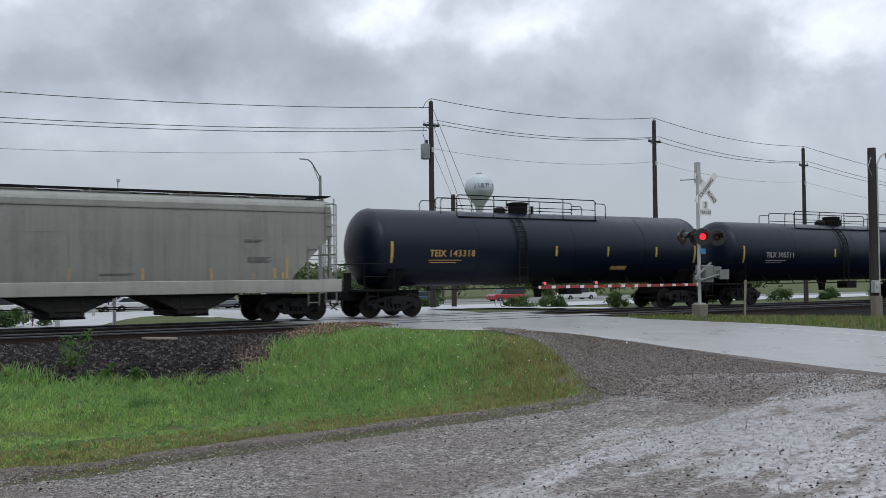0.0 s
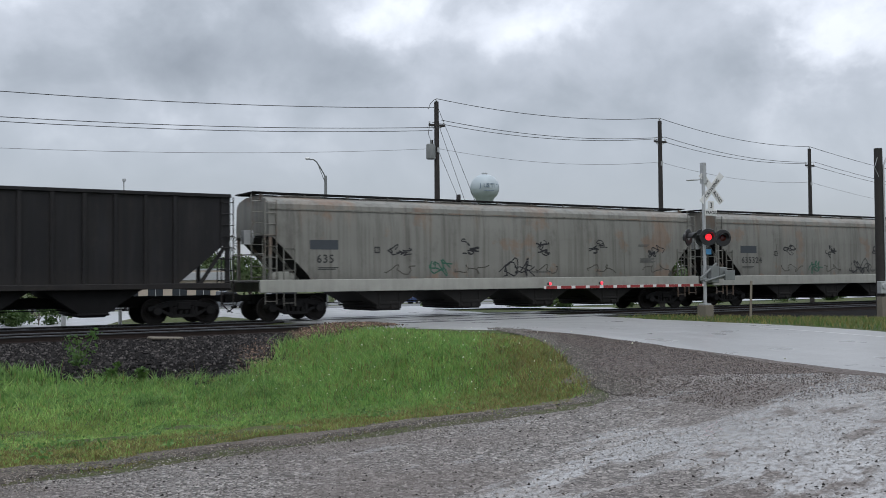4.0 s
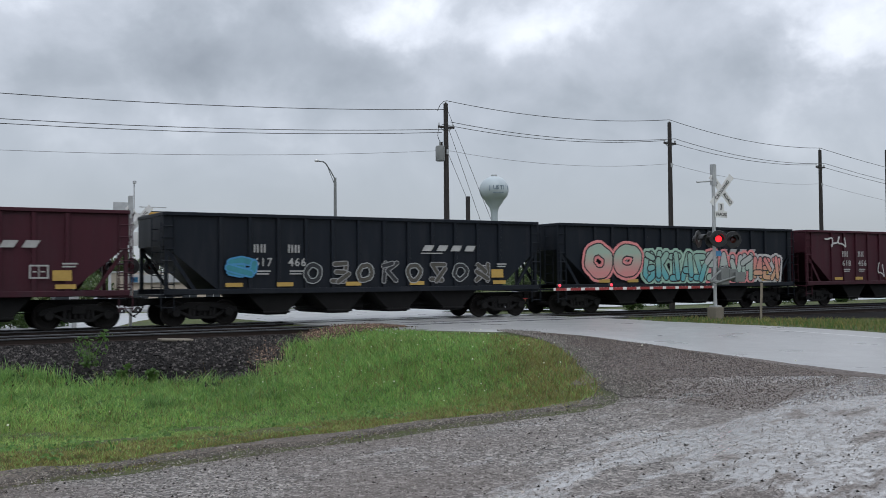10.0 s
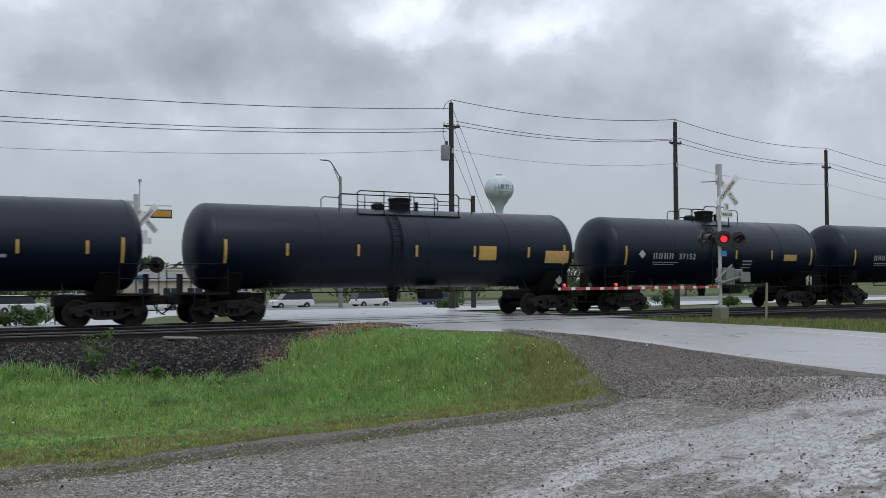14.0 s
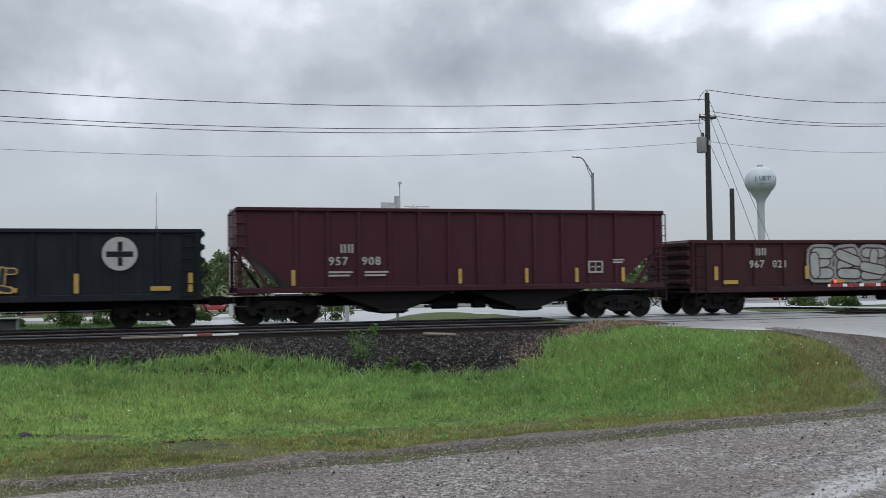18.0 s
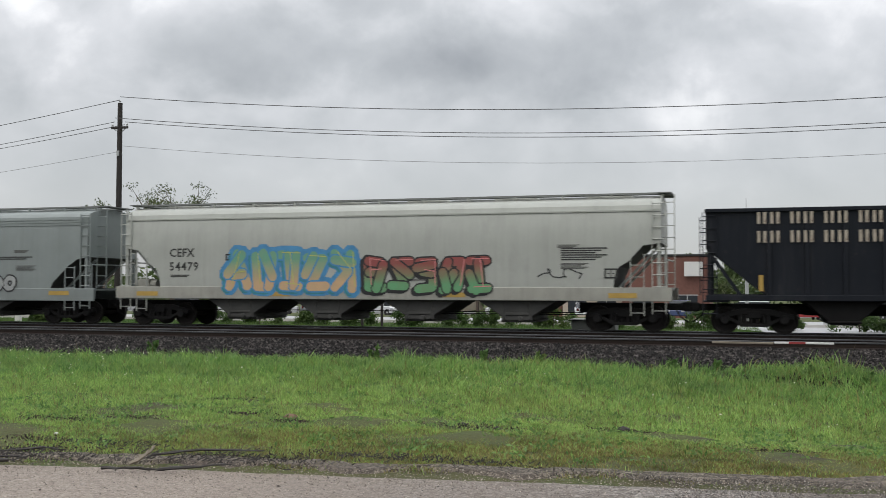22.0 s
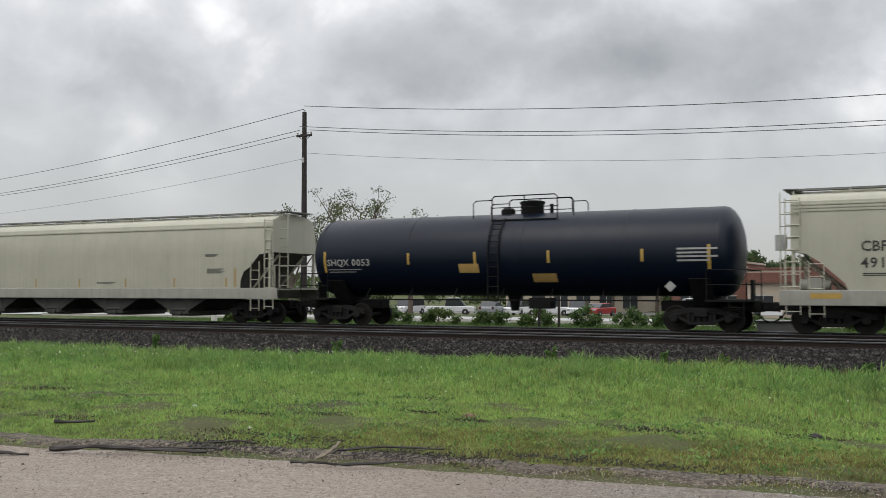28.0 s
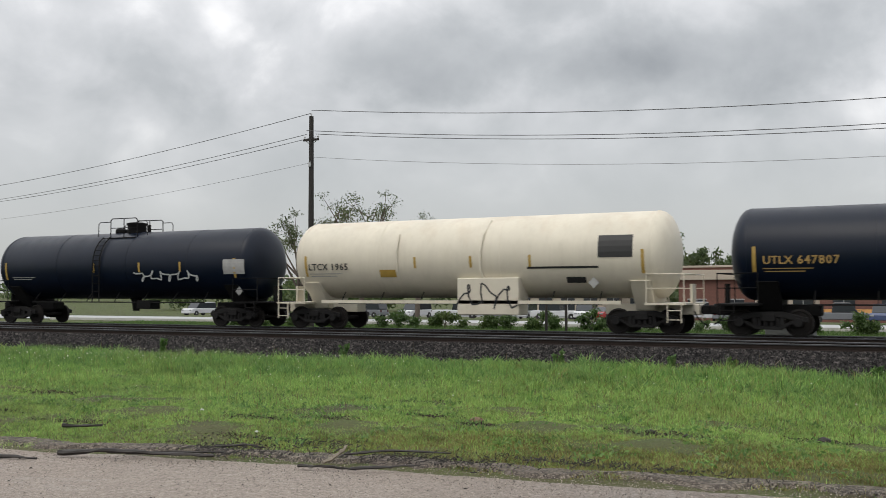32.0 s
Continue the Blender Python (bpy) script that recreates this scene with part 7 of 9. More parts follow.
# height of each wire against the pole tops at its two ends, for the spans that differ
ENDS = {(0, 1): ((0.32, -0.30), (-0.80, -1.37), (-0.86, -1.43), (-2.11, -2.41))}
for i, j in zip(order, order[1:]):
    a, b = POLES[i], POLES[j]
    d = math.hypot(b[0] - a[0], b[1] - a[1])
    k = (d / 56.0) ** 2
    usual = ((0.16, 0.16), (-1.0, -1.0), (-1.0, -1.0), (-2.4, -2.4))
    for n, (dx, sag, r) in enumerate(((0.0, 1.47, 0.017), (-0.42, 1.47, 0.016), (0.42, 1.47, 0.016), (0.0, 1.52, 0.009))):
        za, zb = ENDS.get((i, j), usual)[n]
        s = max(0.42, sag * k) if d < 30 else sag * (0.6 if i == 4 else min(k, 1.0))
        single("power_line", span((a[0], a[1] + dx, a[2] + za), (b[0], b[1] + dx, b[2] + zb), s, r).mesh("power_line", M["thin_wire" if n == 3 else "wire"]),
               "thin pale cable sagging between poles" if n == 3 else "thin dark overhead wire sagging between poles", "power line", group="overhead wires")
for gx, gyy in ((30.6, 43.0), (31.8, 43.2)):
    single("guy_wire", Shape().tube((26.7, 43.0, 9.4 if gx < 31 else 10.2), (gx, gyy, gz(gx, gyy)), 0.012, 5).mesh("guy_wire", M["wire"]), "steel guy wire bracing a utility pole", "guy wire", group="guy wires")
stub = thing("stub_pole", "short dark wooden stub pole", "utility pole", Matrix.Translation((31.6, 48.7, gz(31.6, 48.7))))
part("pole", Shape().tube((0, 0, 0), (0, 0, 6.7), 0.16, 10, 0.13).mesh("pole", M["pole_wood"], smooth=True), stub)
single("guy_wire", Shape().tube((26.7, 43.0, 8.0), (31.6, 48.7, 6.1), 0.012, 5).mesh("guy_wire", M["wire"]), "slack wire between two wooden poles", "guy wire", group="guy wires")

# service pole with meter boxes beside the road
sp = thing("service_pole", "stout dark wooden service pole with grey meter boxes", "utility pole", Matrix.Translation((37.0, 25.05, gz(37, 25.05))))
part("pole", Shape().tube((0, 0, -0.05), (0, 0, 7.3), 0.2, 12, 0.165).mesh("pole", M["pole_wood"], smooth=True), sp)
part("meter_box", Shape().cbox(-0.25, -0.22, 1.55, 0.36, 0.2, 0.5).lathe([(-0.36, 0.12), (-0.33, 0.13), (-0.3, 0.13)], "y", 14, (-0.25, 0, 1.6)).mesh("meter_box", M["galv"], bevel=0.01), sp)
part("cabinet", Shape().cbox(-0.25, -0.24, 0.62, 0.46, 0.26, 1.1).mesh("cabinet", M["base_dark"], bevel=0.015), sp)
part("conduit", Shape().path([(0.05, -0.2, 0.4), (0.05, -0.2, 6.6), (0.3, -0.2, 6.95), (0.62, -0.2, 7.1), (0.75, -0.2, 6.8)], 0.035, 8).path([(-0.2, -0.1, 6.9), (-0.4, -0.1, 6.5), (-0.2, -0.15, 6.1)], 0.012).mesh("conduit", M["galv"]), sp)


# ---- crossing signals ----
def flasher(parent, at, face, lit=False, pale=False):
    """A round flasher with hood and black background disc; face: turn about z in degrees, 0 faces -y."""
    f = part("flasher", cached("flasher", lambda: Shape().lathe([(-0.02, 0.30), (0.0, 0.31), (0.02, 0.30)], "y", 28).lathe([(0.02, 0.16), (0.16, 0.13), (0.2, 0.06)], "y", 18).mesh("flasher", M["lamp_black"], smooth=True)), parent, Matrix.Translation(at) @ pose(0, 0, 0, 0, 0, face))

    def hood():
        s = Shape()
        n = 12
        ring = [radians(-10 + 200 * k / n) for k in range(n + 1)]
        v = [(0.165 * math.cos(a), -0.03, 0.165 * math.sin(a)) for a in ring] + [(0.17 * math.cos(a), -0.30 + 0.1 * (1 - math.sin(a)), 0.17 * math.sin(a)) for a in ring]
        s.add(v, [(k, k + 1, n + 2 + k, n + 1 + k) for k in range(n)])
        return s.mesh("hood", M["lamp_black"])
    part("hood", cached("hood", hood), f)
    lens = "lens_lit" if lit else "lens_pale" if pale else "lens_off"
    mat = M["lamp_red"] if lit else M["lens_pale"] if pale else M["lens_dark"]
    part("lens", cached(lens, lambda: Shape().lathe([(-0.05, 0.02), (-0.045, 0.07), (-0.03, 0.10), (-0.022, 0.112), (-0.02, 0.118)], "y", 22).mesh("lens", mat, smooth=True)), f)


def word_on(parent, text, h, mat, centre, roll, y, spacing=1.0):
    me = text_mesh(text, h, mat, 0.006, spacing)
    w = max(v.co.x for v in me.vertices)
    part("lettering", me, parent, Matrix.Translation((centre[0], y, centre[1])) @ Matrix.Rotation(radians(-roll), 4, "Y") @ Matrix.Translation((-w / 2, 0, -h / 2)))


def crossing_signal(x, y, turn, label, gate_to=None, front=True, sink=0.0):
    s = thing("crossing_signal", label, "crossing signal", Matrix.Translation((x, y, gz(x, y) - sink)) @ pose(0, 0, 0, 0, 0, turn), group="railway crossing signals")
    part("base", Shape().cbox(0, 0, 0.20, 0.42, 0.42, 0.6).mesh("base", M["base_dark"], bevel=0.02), s)
    part("mast", Shape().tube((0, 0, 0.4), (0, 0, 5.62), 0.065, 14).cbox(0, 0, 0.5, 0.3, 0.3, 0.1).mesh("mast", M["galv"], smooth=True), s)
    for roll, words in ((-50, "CROSSING"), (50, "RAILROAD")):
        b = part("crossbuck", Shape().cbox(0, 0, 0, 1.36, 0.012, 0.24).mesh("crossbuck", M["sign_white"], bevel=0.004), s, Matrix.Translation((0.30, -0.10 - (0.016 if roll < 0 else 0.0), 4.72)) @ Matrix.Rotation(radians(-12), 4, "Z") @ Matrix.Rotation(radians(roll), 4, "Y"), "white crossbuck blade with black letters")
        if roll < 0:
            word_on(b, words, 0.125, M["black_mark"], (0, 0), 0, -0.012, 1.06)
        else:
            word_on(b, "RAIL", 0.125, M["black_mark"], (-0.40, 0), 0, -0.012, 1.0)
            word_on(b, "ROAD", 0.125, M["black_mark"], (0.40, 0), 0, -0.012, 1.0)
    t = part("tracks_sign", Shape().cbox(0.14, 0, 0.27, 0.3, 0.012, 0.3).cbox(0.14, 0, 0.0, 0.62, 0.012, 0.23).mesh("tracks_sign", M["sign_white"], bevel=0.004), s, (0.12, -0.10, 3.84), "white sign reading 3 tracks")
    if front:
        word_on(t, "3", 0.20, M["black_mark"], (0.14, 0.27), 0, -0.012)
        word_on(t, "TRACKS", 0.11, M["black_mark"], (0.14, 0.0), 0, -0.012)
    part("lamp_bar", Shape().tube((-0.95, -0.05, 3.02), (0.85, -0.05, 3.02), 0.03, 8).cbox(0, -0.05, 3.02, 0.22, 0.18, 0.22).mesh("lamp_bar", M["lamp_black"]), s)
    part("bell_arm", Shape().tube((-0.85, 0, 4.97), (0.05, 0, 5.05), 0.028, 8).cbox(0.0, 0, 5.27, 0.16, 0.16, 0.75).mesh("bell_arm", M["galv"]), s)
    flasher(s, (-0.02, -0.22, 2.94), -34, lit=front)
    flasher(s, (0.74, -0.20, 2.92), -30)
    flasher(s, (-0.93, -0.12, 2.92), 22, pale=True)
    flasher(s, (0.1, 0.24, 2.94), 180)
    part("info_plate", Shape().cbox(0.12, -0.09, 2.42, 0.26, 0.01, 0.2).mesh("info_plate", M["blue_sign"]), s)
    if gate_to:
        part("gate_mechanism", Shape().cbox(0.28, 0.0, 1.35, 0.42, 0.5, 0.62).cbox(0.75, 0.0, 1.4, 0.42, 0.4, 0.42).path([(-0.45, -0.2, 1.2), (0.4, -0.2, 1.75)], 0.05).path([(-0.45, -0.2, 1.16), (0.0, -0.2, 1.16)], 0.05).mesh("gate_mechanism", M["mech"], bevel=0.02), s, (0, 0, 0.25))
        part("counterweight", Shape().cbox(0.95, -0.3, 1.32, 0.5, 0.08, 0.36).path([(-0.3, -0.28, 1.1), (0.9, -0.3, 1.36)], 0.04).mesh("counterweight", M["mech"], bevel=0.01), s, (0, 0, 0.25))
        n = 12
        step = gate_to / n
        arm = part("gate_arm", Shape().box(-gate_to - 0.3, -0.3, -0.225, -0.205, 1.025, 1.115).mesh("gate_arm", M["sign_white"], bevel=0.004), s, (0, 0, 0.15), label="lowered red and white gate arm")
        red = cached("gate_red", lambda: Shape().box(-step * 0.36, step * 0.36, -0.006, 0.0, -0.044, 0.044).mesh("red_stripe", M["sign_red"]))
        for k in range(n):
            if k % 1 == 0:
                part("red_stripe", red, arm, (-0.3 - step * (k + 0.5), -0.226, 1.07))
        for u in (0.03, 0.33):
            lamp = part("gate_lamp", cached("gate_lamp", lambda: Shape().lathe([(-0.05, 0.05), (0.05, 0.05)], "y", 14).mesh("gate_lamp", M["lamp_black"])), arm, (-gate_to * (1 - u) - 0.3, -0.215, 1.19))
            part("lens", cached("gate_lens", lambda: Shape().lathe([(-0.075, 0.02), (-0.06, 0.045), (-0.05, 0.05)], "y", 14).mesh("lens", M["lamp_red_small"])), arm, (-gate_to * (1 - u) - 0.3, -0.215, 1.19))
    return s


crossing_signal(27.0, 25.3, 0, "grey crossing signal mast with crossbuck, flashers and lowered gate", gate_to=7.2)
crossing_signal(9.6, 38.6, 0, "far grey crossing signal mast with crossbuck and dark flashers", front=False, sink=0.27)
marker = Shape().cbox(0, 0, 0.74, 0.12, 0.03, 1.5).mesh("marker_post", M["pale_wood"], bevel=0.008)
single("marker_post", marker, "leaning pale marker post in the grass", "marker post", Matrix.Translation((29.9, 25.75, gz(29.9, 25.75))) @ pose(0, 0, 0, 0, 3, 0))


# ---- traffic lights at the highway ----
def signal_head(parent, at, lit=None, back=False, turn=0):
    h = part("signal_head", cached(("sh", back), lambda: Shape().cbox(0, 0, 0, 1.06, 0.22, 0.36).mesh("signal_head", M["lamp_black"] if not back else M["signal_yellow"], bevel=0.03)), parent, Matrix.Translation(at) @ pose(0, 0, 0, 0, 0, turn))
    part("backplate", cached("bp", lambda: Shape().cbox(0, 0.05, 0, 1.24, 0.015, 0.50).mesh("backplate", M["lamp_black"], bevel=0.005)), h)
    if back:
        return
    for k in range(3):
        on = lit == k
        part("lens", cached(("tl", on), lambda: Shape().lathe([(-0.14, 0.03), (-0.125, 0.10), (-0.11, 0.14)], "y", 16).mesh("lens", M["lamp_orange"] if on else M["lens_dark"])), h, (-0.35 + 0.35 * k, 0, 0))
        part("visor", cached("visor", lambda: Shape().lathe([(-0.32, 0.155), (-0.11, 0.16)], "y", 16).mesh("visor", M["lamp_black"])), h, (-0.35 + 0.35 * k, 0.0, 0.0)) if not on else None


mast = thing("traffic_light", "galvanised mast arm carrying horizontal traffic lights, one lit red", "traffic light", Matrix.Translation((4.5, 56.5, gz(4.5, 56.5))), group="traffic lights")
mz = 5.32 - gz(4.5, 56.5)
part("mast_pole", Shape().tube((0, 0, 0), (0, 0, mz + 0.15), 0.17, 14, 0.13).mesh("mast_pole", M["galv"], smooth=True), mast)
part("mast_arm", Shape().tube((0, 0, mz - 0.1), (11.5, 0, mz + 0.05), 0.11, 12, 0.05).mesh("mast_arm", M["galv"], smooth=True), mast)
part("street_sign", Shape().cbox(2.15, -0.1, mz - 0.02, 2.6, 0.02, 0.28).mesh("street_sign", M["galv"], bevel=0.01), mast, label="blank grey back of a street sign")
for x, kind in ((3.95, 1), (6.1, 0), (7.5, 1), (10.95, 2)):
    signal_head(mast, (x, -0.12, mz - 0.05), 0 if kind == 0 else None, back=(kind == 2))
part("sign_panel", Shape().cbox(9.0, -0.12, mz + 0.15, 0.85, 0.02, 1.0).mesh("sign_panel", M["galv"], bevel=0.01), mast)
part("camera_post", Shape().tube((9.75, 0, mz), (9.75, 0, mz + 1.75), 0.035, 8).cbox(9.75, -0.08, mz + 1.8, 0.14, 0.3, 0.14).mesh("camera_post", M["galv"]), mast)
part("detector", Shape().cbox(10.8, 0, mz + 0.42, 1.5, 0.12, 0.05).tube((10.4, 0, mz + 0.1), (10.4, 0, mz + 0.42), 0.02).mesh("detector", M["galv"]), mast)

lamp = thing("street_lamp", "tall grey street lamp with traffic light arm", "street lamp", Matrix.Translation((31.2, 66.0, gz(31.2, 66))))
lz = 9.05 - gz(31.2, 66)
part("mast_pole", Shape().tube((0, 0, 0), (0, 0, lz), 0.16, 12, 0.10).mesh("mast_pole", M["mech"], smooth=True), lamp)
part("lamp_arm", Shape().path([(0, 0, lz - 0.1), (-0.38, 0, lz + 0.5), (-0.72, 0, lz + 0.98), (-0.95, 0, lz + 1.13), (-1.35, 0, lz + 1.14)], 0.05, 8).path([(0, 0, lz - 0.6), (-0.55, 0, lz + 0.65)], 0.025, 6).mesh("lamp_arm", M["mech"]), lamp)
part("lamp_head", Shape().lathe([(0, 0.05), (0.05, 0.16), (0.13, 0.18), (0.2, 0.06)], "z", 16, (-1.45, 0, lz + 1.08)).mesh("lamp_head", M["sign_white"], smooth=True), lamp)
az_m = 5.05 - gz(31.2, 66)
part("mast_arm", Shape().tube((0, 0, az_m), (-7.0, -1.0, az_m + 0.1), 0.09, 10, 0.05).mesh("mast_arm", M["mech"]), lamp)
for x in (-1.9, -3.6, -5.4, -6.6):
    signal_head(lamp, (x, x * 0.14, az_m + 0.02), None, back=True, turn=35)
part("street_sign", Shape().cbox(-0.9, -0.25, az_m + 0.25, 1.3, 0.02, 0.36).mesh("street_sign", M["green_sign"]), lamp, label="green street name sign with no lettering shown")
low_mast = thing("traffic_light", "low traffic light with one red lens lit", "traffic light", Matrix.Translation((12.9, 56.4, gz(12.9, 56.4))), group="traffic lights")
lo_z = 3.22 - gz(12.9, 56.4)
part("mast_pole", Shape().tube((0, 0, 0), (0, 0, lo_z + 0.3), 0.09, 10, 0.07).mesh("mast_pole", M["galv"], smooth=True), low_mast)
part("mast_arm", Shape().tube((0, 0, lo_z), (-1.3, 0, lo_z), 0.05, 8).mesh("mast_arm", M["galv"]), low_mast)
signal_head(low_mast, (-1.25, -0.12, lo_z), 0)
stop = thing("road_sign", "pale grey back of an eight-sided road sign", "road sign", Matrix.Translation((11.3, 58.8, gz(11.3, 58.8))))
st_z = 2.35 - gz(11.3, 58.8)
part("post", Shape().tube((0, 0, 0), (0, 0, st_z + 0.3), 0.035, 8).mesh("post", M["galv"]), stop)
part("sign_panel", Shape().lathe([(-0.06, 0.02), (-0.06, 0.42), (-0.05, 0.42), (-0.05, 0.02)], "y", 8, (0, 0, st_z)).mesh("sign_panel", M["galv"]), stop)
wm = thing("wind_pump", "small distant farm wind pump", "wind pump", Matrix.Translation((39.1, 108.0, gz(39.1, 108))))
wm_h = 5.6 - gz(39.1, 108)
part("tower", Shape().tube((-0.5, 0, 0), (0, 0, wm_h), 0.05, 6).tube((0.5, 0, 0), (0, 0, wm_h), 0.05, 6).tube((0, 0.5, 0), (0, 0, wm_h), 0.05, 6).mesh("tower", M["galv"]), wm)
vanes = Shape()
for k in range(14):
    a = 2 * math.pi * k / 14
    vanes.add([(0.3 * math.cos(a), -0.1, wm_h + 0.3 * math.sin(a)), (0.95 * math.cos(a - 0.12), -0.1, wm_h + 0.95 * math.sin(a - 0.12)), (0.95 * math.cos(a + 0.12), -0.04, wm_h + 0.95 * math.sin(a + 0.12))], [(0, 1, 2)])
part("rotor", vanes.mesh("rotor", M["mech"]), wm)
ant = thing("antenna_mast", "thin pale antenna mast", "antenna", Matrix.Translation((0.5, 62.0, gz(0.5, 62))))
part("mast", Shape().tube((0, 0, 0), (0, 0, 5.4), 0.12, 8, 0.08).tube((0, 0, 5.4), (0, 0, 7.4), 0.03, 6, 0.02).cbox(0.2, 0, 4.4, 0.5, 0.3, 0.35).mesh("mast", M["galv"]), ant)

# ---- water tower ----
TX, TY = 505 * math.sin(radians(34.5)), 505 * math.cos(radians(34.5))
wt = thing("water_tower", "pale globe water tower with dark blue town name", "water tower", Matrix.Translation((TX, TY, -1.2)) @ pose(0, 0, 0, 0, 0, -34.5))
R = 7.5
prof_w = [(0, 3.4), (3, 2.2), (6, 1.75), (36.5, 1.75), (39.2, 2.4), (41.5, 4.2)] + [(48.3 + R * 0.94 * math.sin(a), R * math.cos(a)) for a in [radians(v) for v in range(-50, 86, 9)]] + [(55.5, 0.6)]
part("tank", Shape().lathe(prof_w, "z", 48).mesh("tank", M["tower_white"], smooth=True), wt)
part("vent_rail", Shape().lathe([(55.2, 1.5), (56.0, 1.5), (56.0, 1.4), (55.2, 1.4)], "z", 16).mesh("vent_rail", M["galv"]), wt)
for k, ch in enumerate("JUSTIN"):
    a = radians(-6 + (k - 0.5) * 13.5)
    part("letter", text_mesh(ch, 2.1, M["tower_text"], 0.25), wt, Matrix.Translation((R * math.sin(a) * 1.04 - 0.7, -R * math.cos(a) * 1.04, 48.0)) @ pose(0, 0, 0, 0, 0, math.degrees(a)))
part("small_print", Shape().box(-0.5, 4.8, -7.6, -7.4, 46.2, 46.5).mesh("small_print", M["tower_text"]), wt)

# ---- buildings across the highway ----
def store(x, y, w, d, h, label, wall, band=None, sign=False, stripe=None):
    b = thing("store_building", label, "building", Matrix.Translation((x, y, gz(x, y))), group="roadside stores")
    wl_me = Shape().box(0, w, 0, d, 0, h).mesh("wall", wall)
    part("wall", wl_me, b)
    part("roof", Shape().box(-0.15, w + 0.15, -0.15, d + 0.15, h, h + 0.25).mesh("roof", M["lamp_black"] if band is None else band, bevel=0.03), b)
    if band is not None:
        part("fascia", Shape().box(-0.2, w + 0.2, -0.5, -0.02, h - 1.5, h - 0.3).mesh("fascia", band, bevel=0.03), b)
    if stripe is not None:
        part("trim", Shape().box(0, w, -0.06, -0.01, 0.9, 1.5).mesh("trim", stripe), b)
    n = max(1, int(w / 3.2))
    for k in range(n):
        x0 = (k + 0.5) * w / n
        win = part("window", Shape().box(x0 - 1.1, x0 + 1.1, -0.05, 0.05, 0.5, 2.6).mesh("window", M["glass_dark"]), b)
        part("frame", Shape().box(x0 - 1.18, x0 + 1.18, -0.1, -0.055, 2.6, 2.7).box(x0 - 0.04, x0 + 0.04, -0.1, -0.055, 0.5, 2.6).mesh("frame", M["galv"]), win)
    if sign:
        part("sign", Shape().box(w * 0.72, w * 0.72 + 2.0, -0.65, -0.52, h - 2.2, h - 0.6).mesh("sign", M["sign_white"], bevel=0.02), b)
    return b


store(-12.5, 112, 9.5, 14, 6.9, "brown brick store with a white sign", M["brick"], None, True, piece_colour("orange", SPRAY["orange"]))
store(-30.0, 122, 9.0, 14, 6.5, "red-brown brick store with a beige band", M["brick"], M["beige"])
store(-20.2, 118, 7.0, 12, 5.6, "low beige stucco store", M["beige"], M["brick"])
store(-62, 145, 22, 12, 4.6, "low pale office building", M["beige"], M["galv"])
store(36, 146, 18, 12, 5.2, "low pale distant store", M["beige"], M["galv"])

# ---- parked cars across the highway ----
def parked_car(x, y, turn, paint, label, kind="suv"):
    c = thing("parked_car", label, "car", Matrix.Translation((x, y, gz(x, y) + 0.03)) @ pose(0, 0, 0, 0, 0, turn), group="parked cars")
    L = {"suv": 4.8, "pickup": 5.7, "sedan": 4.7}[kind]
    h = {"suv": 1.78, "pickup": 1.92, "sedan": 1.46}[kind]
    w = 0.96
    lower = [(-L / 2, 0.35), (-L / 2 + 0.05, 0.85), (-L / 2 + 0.25, 1.0), (L / 2 - 0.4, 1.0), (L / 2 - 0.05, 0.85), (L / 2, 0.35)]
    part("body", cached(("pc_body", kind, paint.name), lambda: Shape().prism(lower, "y", -w, w).mesh("body", paint, bevel=0.06)), c)
    if kind == "pickup":
        cab = [(-0.5, 1.0), (-0.35, h), (1.05, h), (1.75, 1.0)]
    elif kind == "suv":
        cab = [(-L / 2 + 0.12, 1.0), (-L / 2 + 0.35, h), (0.75, h), (1.45, 1.0)]
    else:
        cab = [(-L / 2 + 0.5, 1.0), (-L / 2 + 1.2, h), (0.6, h), (1.4, 1.0)]
    part("cabin", cached(("pc_cab", kind), lambda: Shape().prism(cab, "y", -w + 0.12, w - 0.12).mesh("cabin", M["glass_dark"], bevel=0.04)), c)
    roof = [(cab[1][0] - 0.02, h - 0.08), (cab[1][0] + 0.05, h + 0.01), (cab[2][0] - 0.05, h + 0.01), (cab[2][0] + 0.02, h - 0.08)]
    part("roof", cached(("pc_roof", kind, paint.name), lambda: Shape().prism(roof, "y", -w + 0.1, w - 0.1).mesh("roof", paint, bevel=0.03)), c)
    tyre = cached("pc_tyre", lambda: Shape().lathe([(-0.11, 0.2), (-0.11, 0.33), (-0.08, 0.36), (0.08, 0.36), (0.11, 0.33), (0.11, 0.2)], "y", 18).mesh("tyre", M["rubber"], smooth=True))
    rim = cached("pc_rim", lambda: Shape().lathe([(-0.115, 0.05), (-0.10, 0.2), (0.10, 0.2), (0.115, 0.05)], "y", 12).mesh("rim", M["galv"]))
    for sx in (-L * 0.31, L * 0.31):
        for sy in (-w + 0.06, w - 0.06):
            wh = part("wheel", tyre, c, (sx, sy, 0.36))
            part("rim", rim, wh)
    for sy in (-0.7, 0.7):
        part("headlight", cached("pc_hl", lambda: Shape().cbox(0, 0, 0, 0.06, 0.36, 0.16).mesh("headlight", M["lens_pale"], bevel=0.02)), c, (L / 2 - 0.04, sy, 0.78))
        part("tail_light", cached("pc_tl", lambda: Shape().cbox(0, 0, 0, 0.06, 0.22, 0.28).mesh("tail_light", M["lens_dark"], bevel=0.02)), c, (-L / 2 + 0.04, sy, 0.85))
    return c


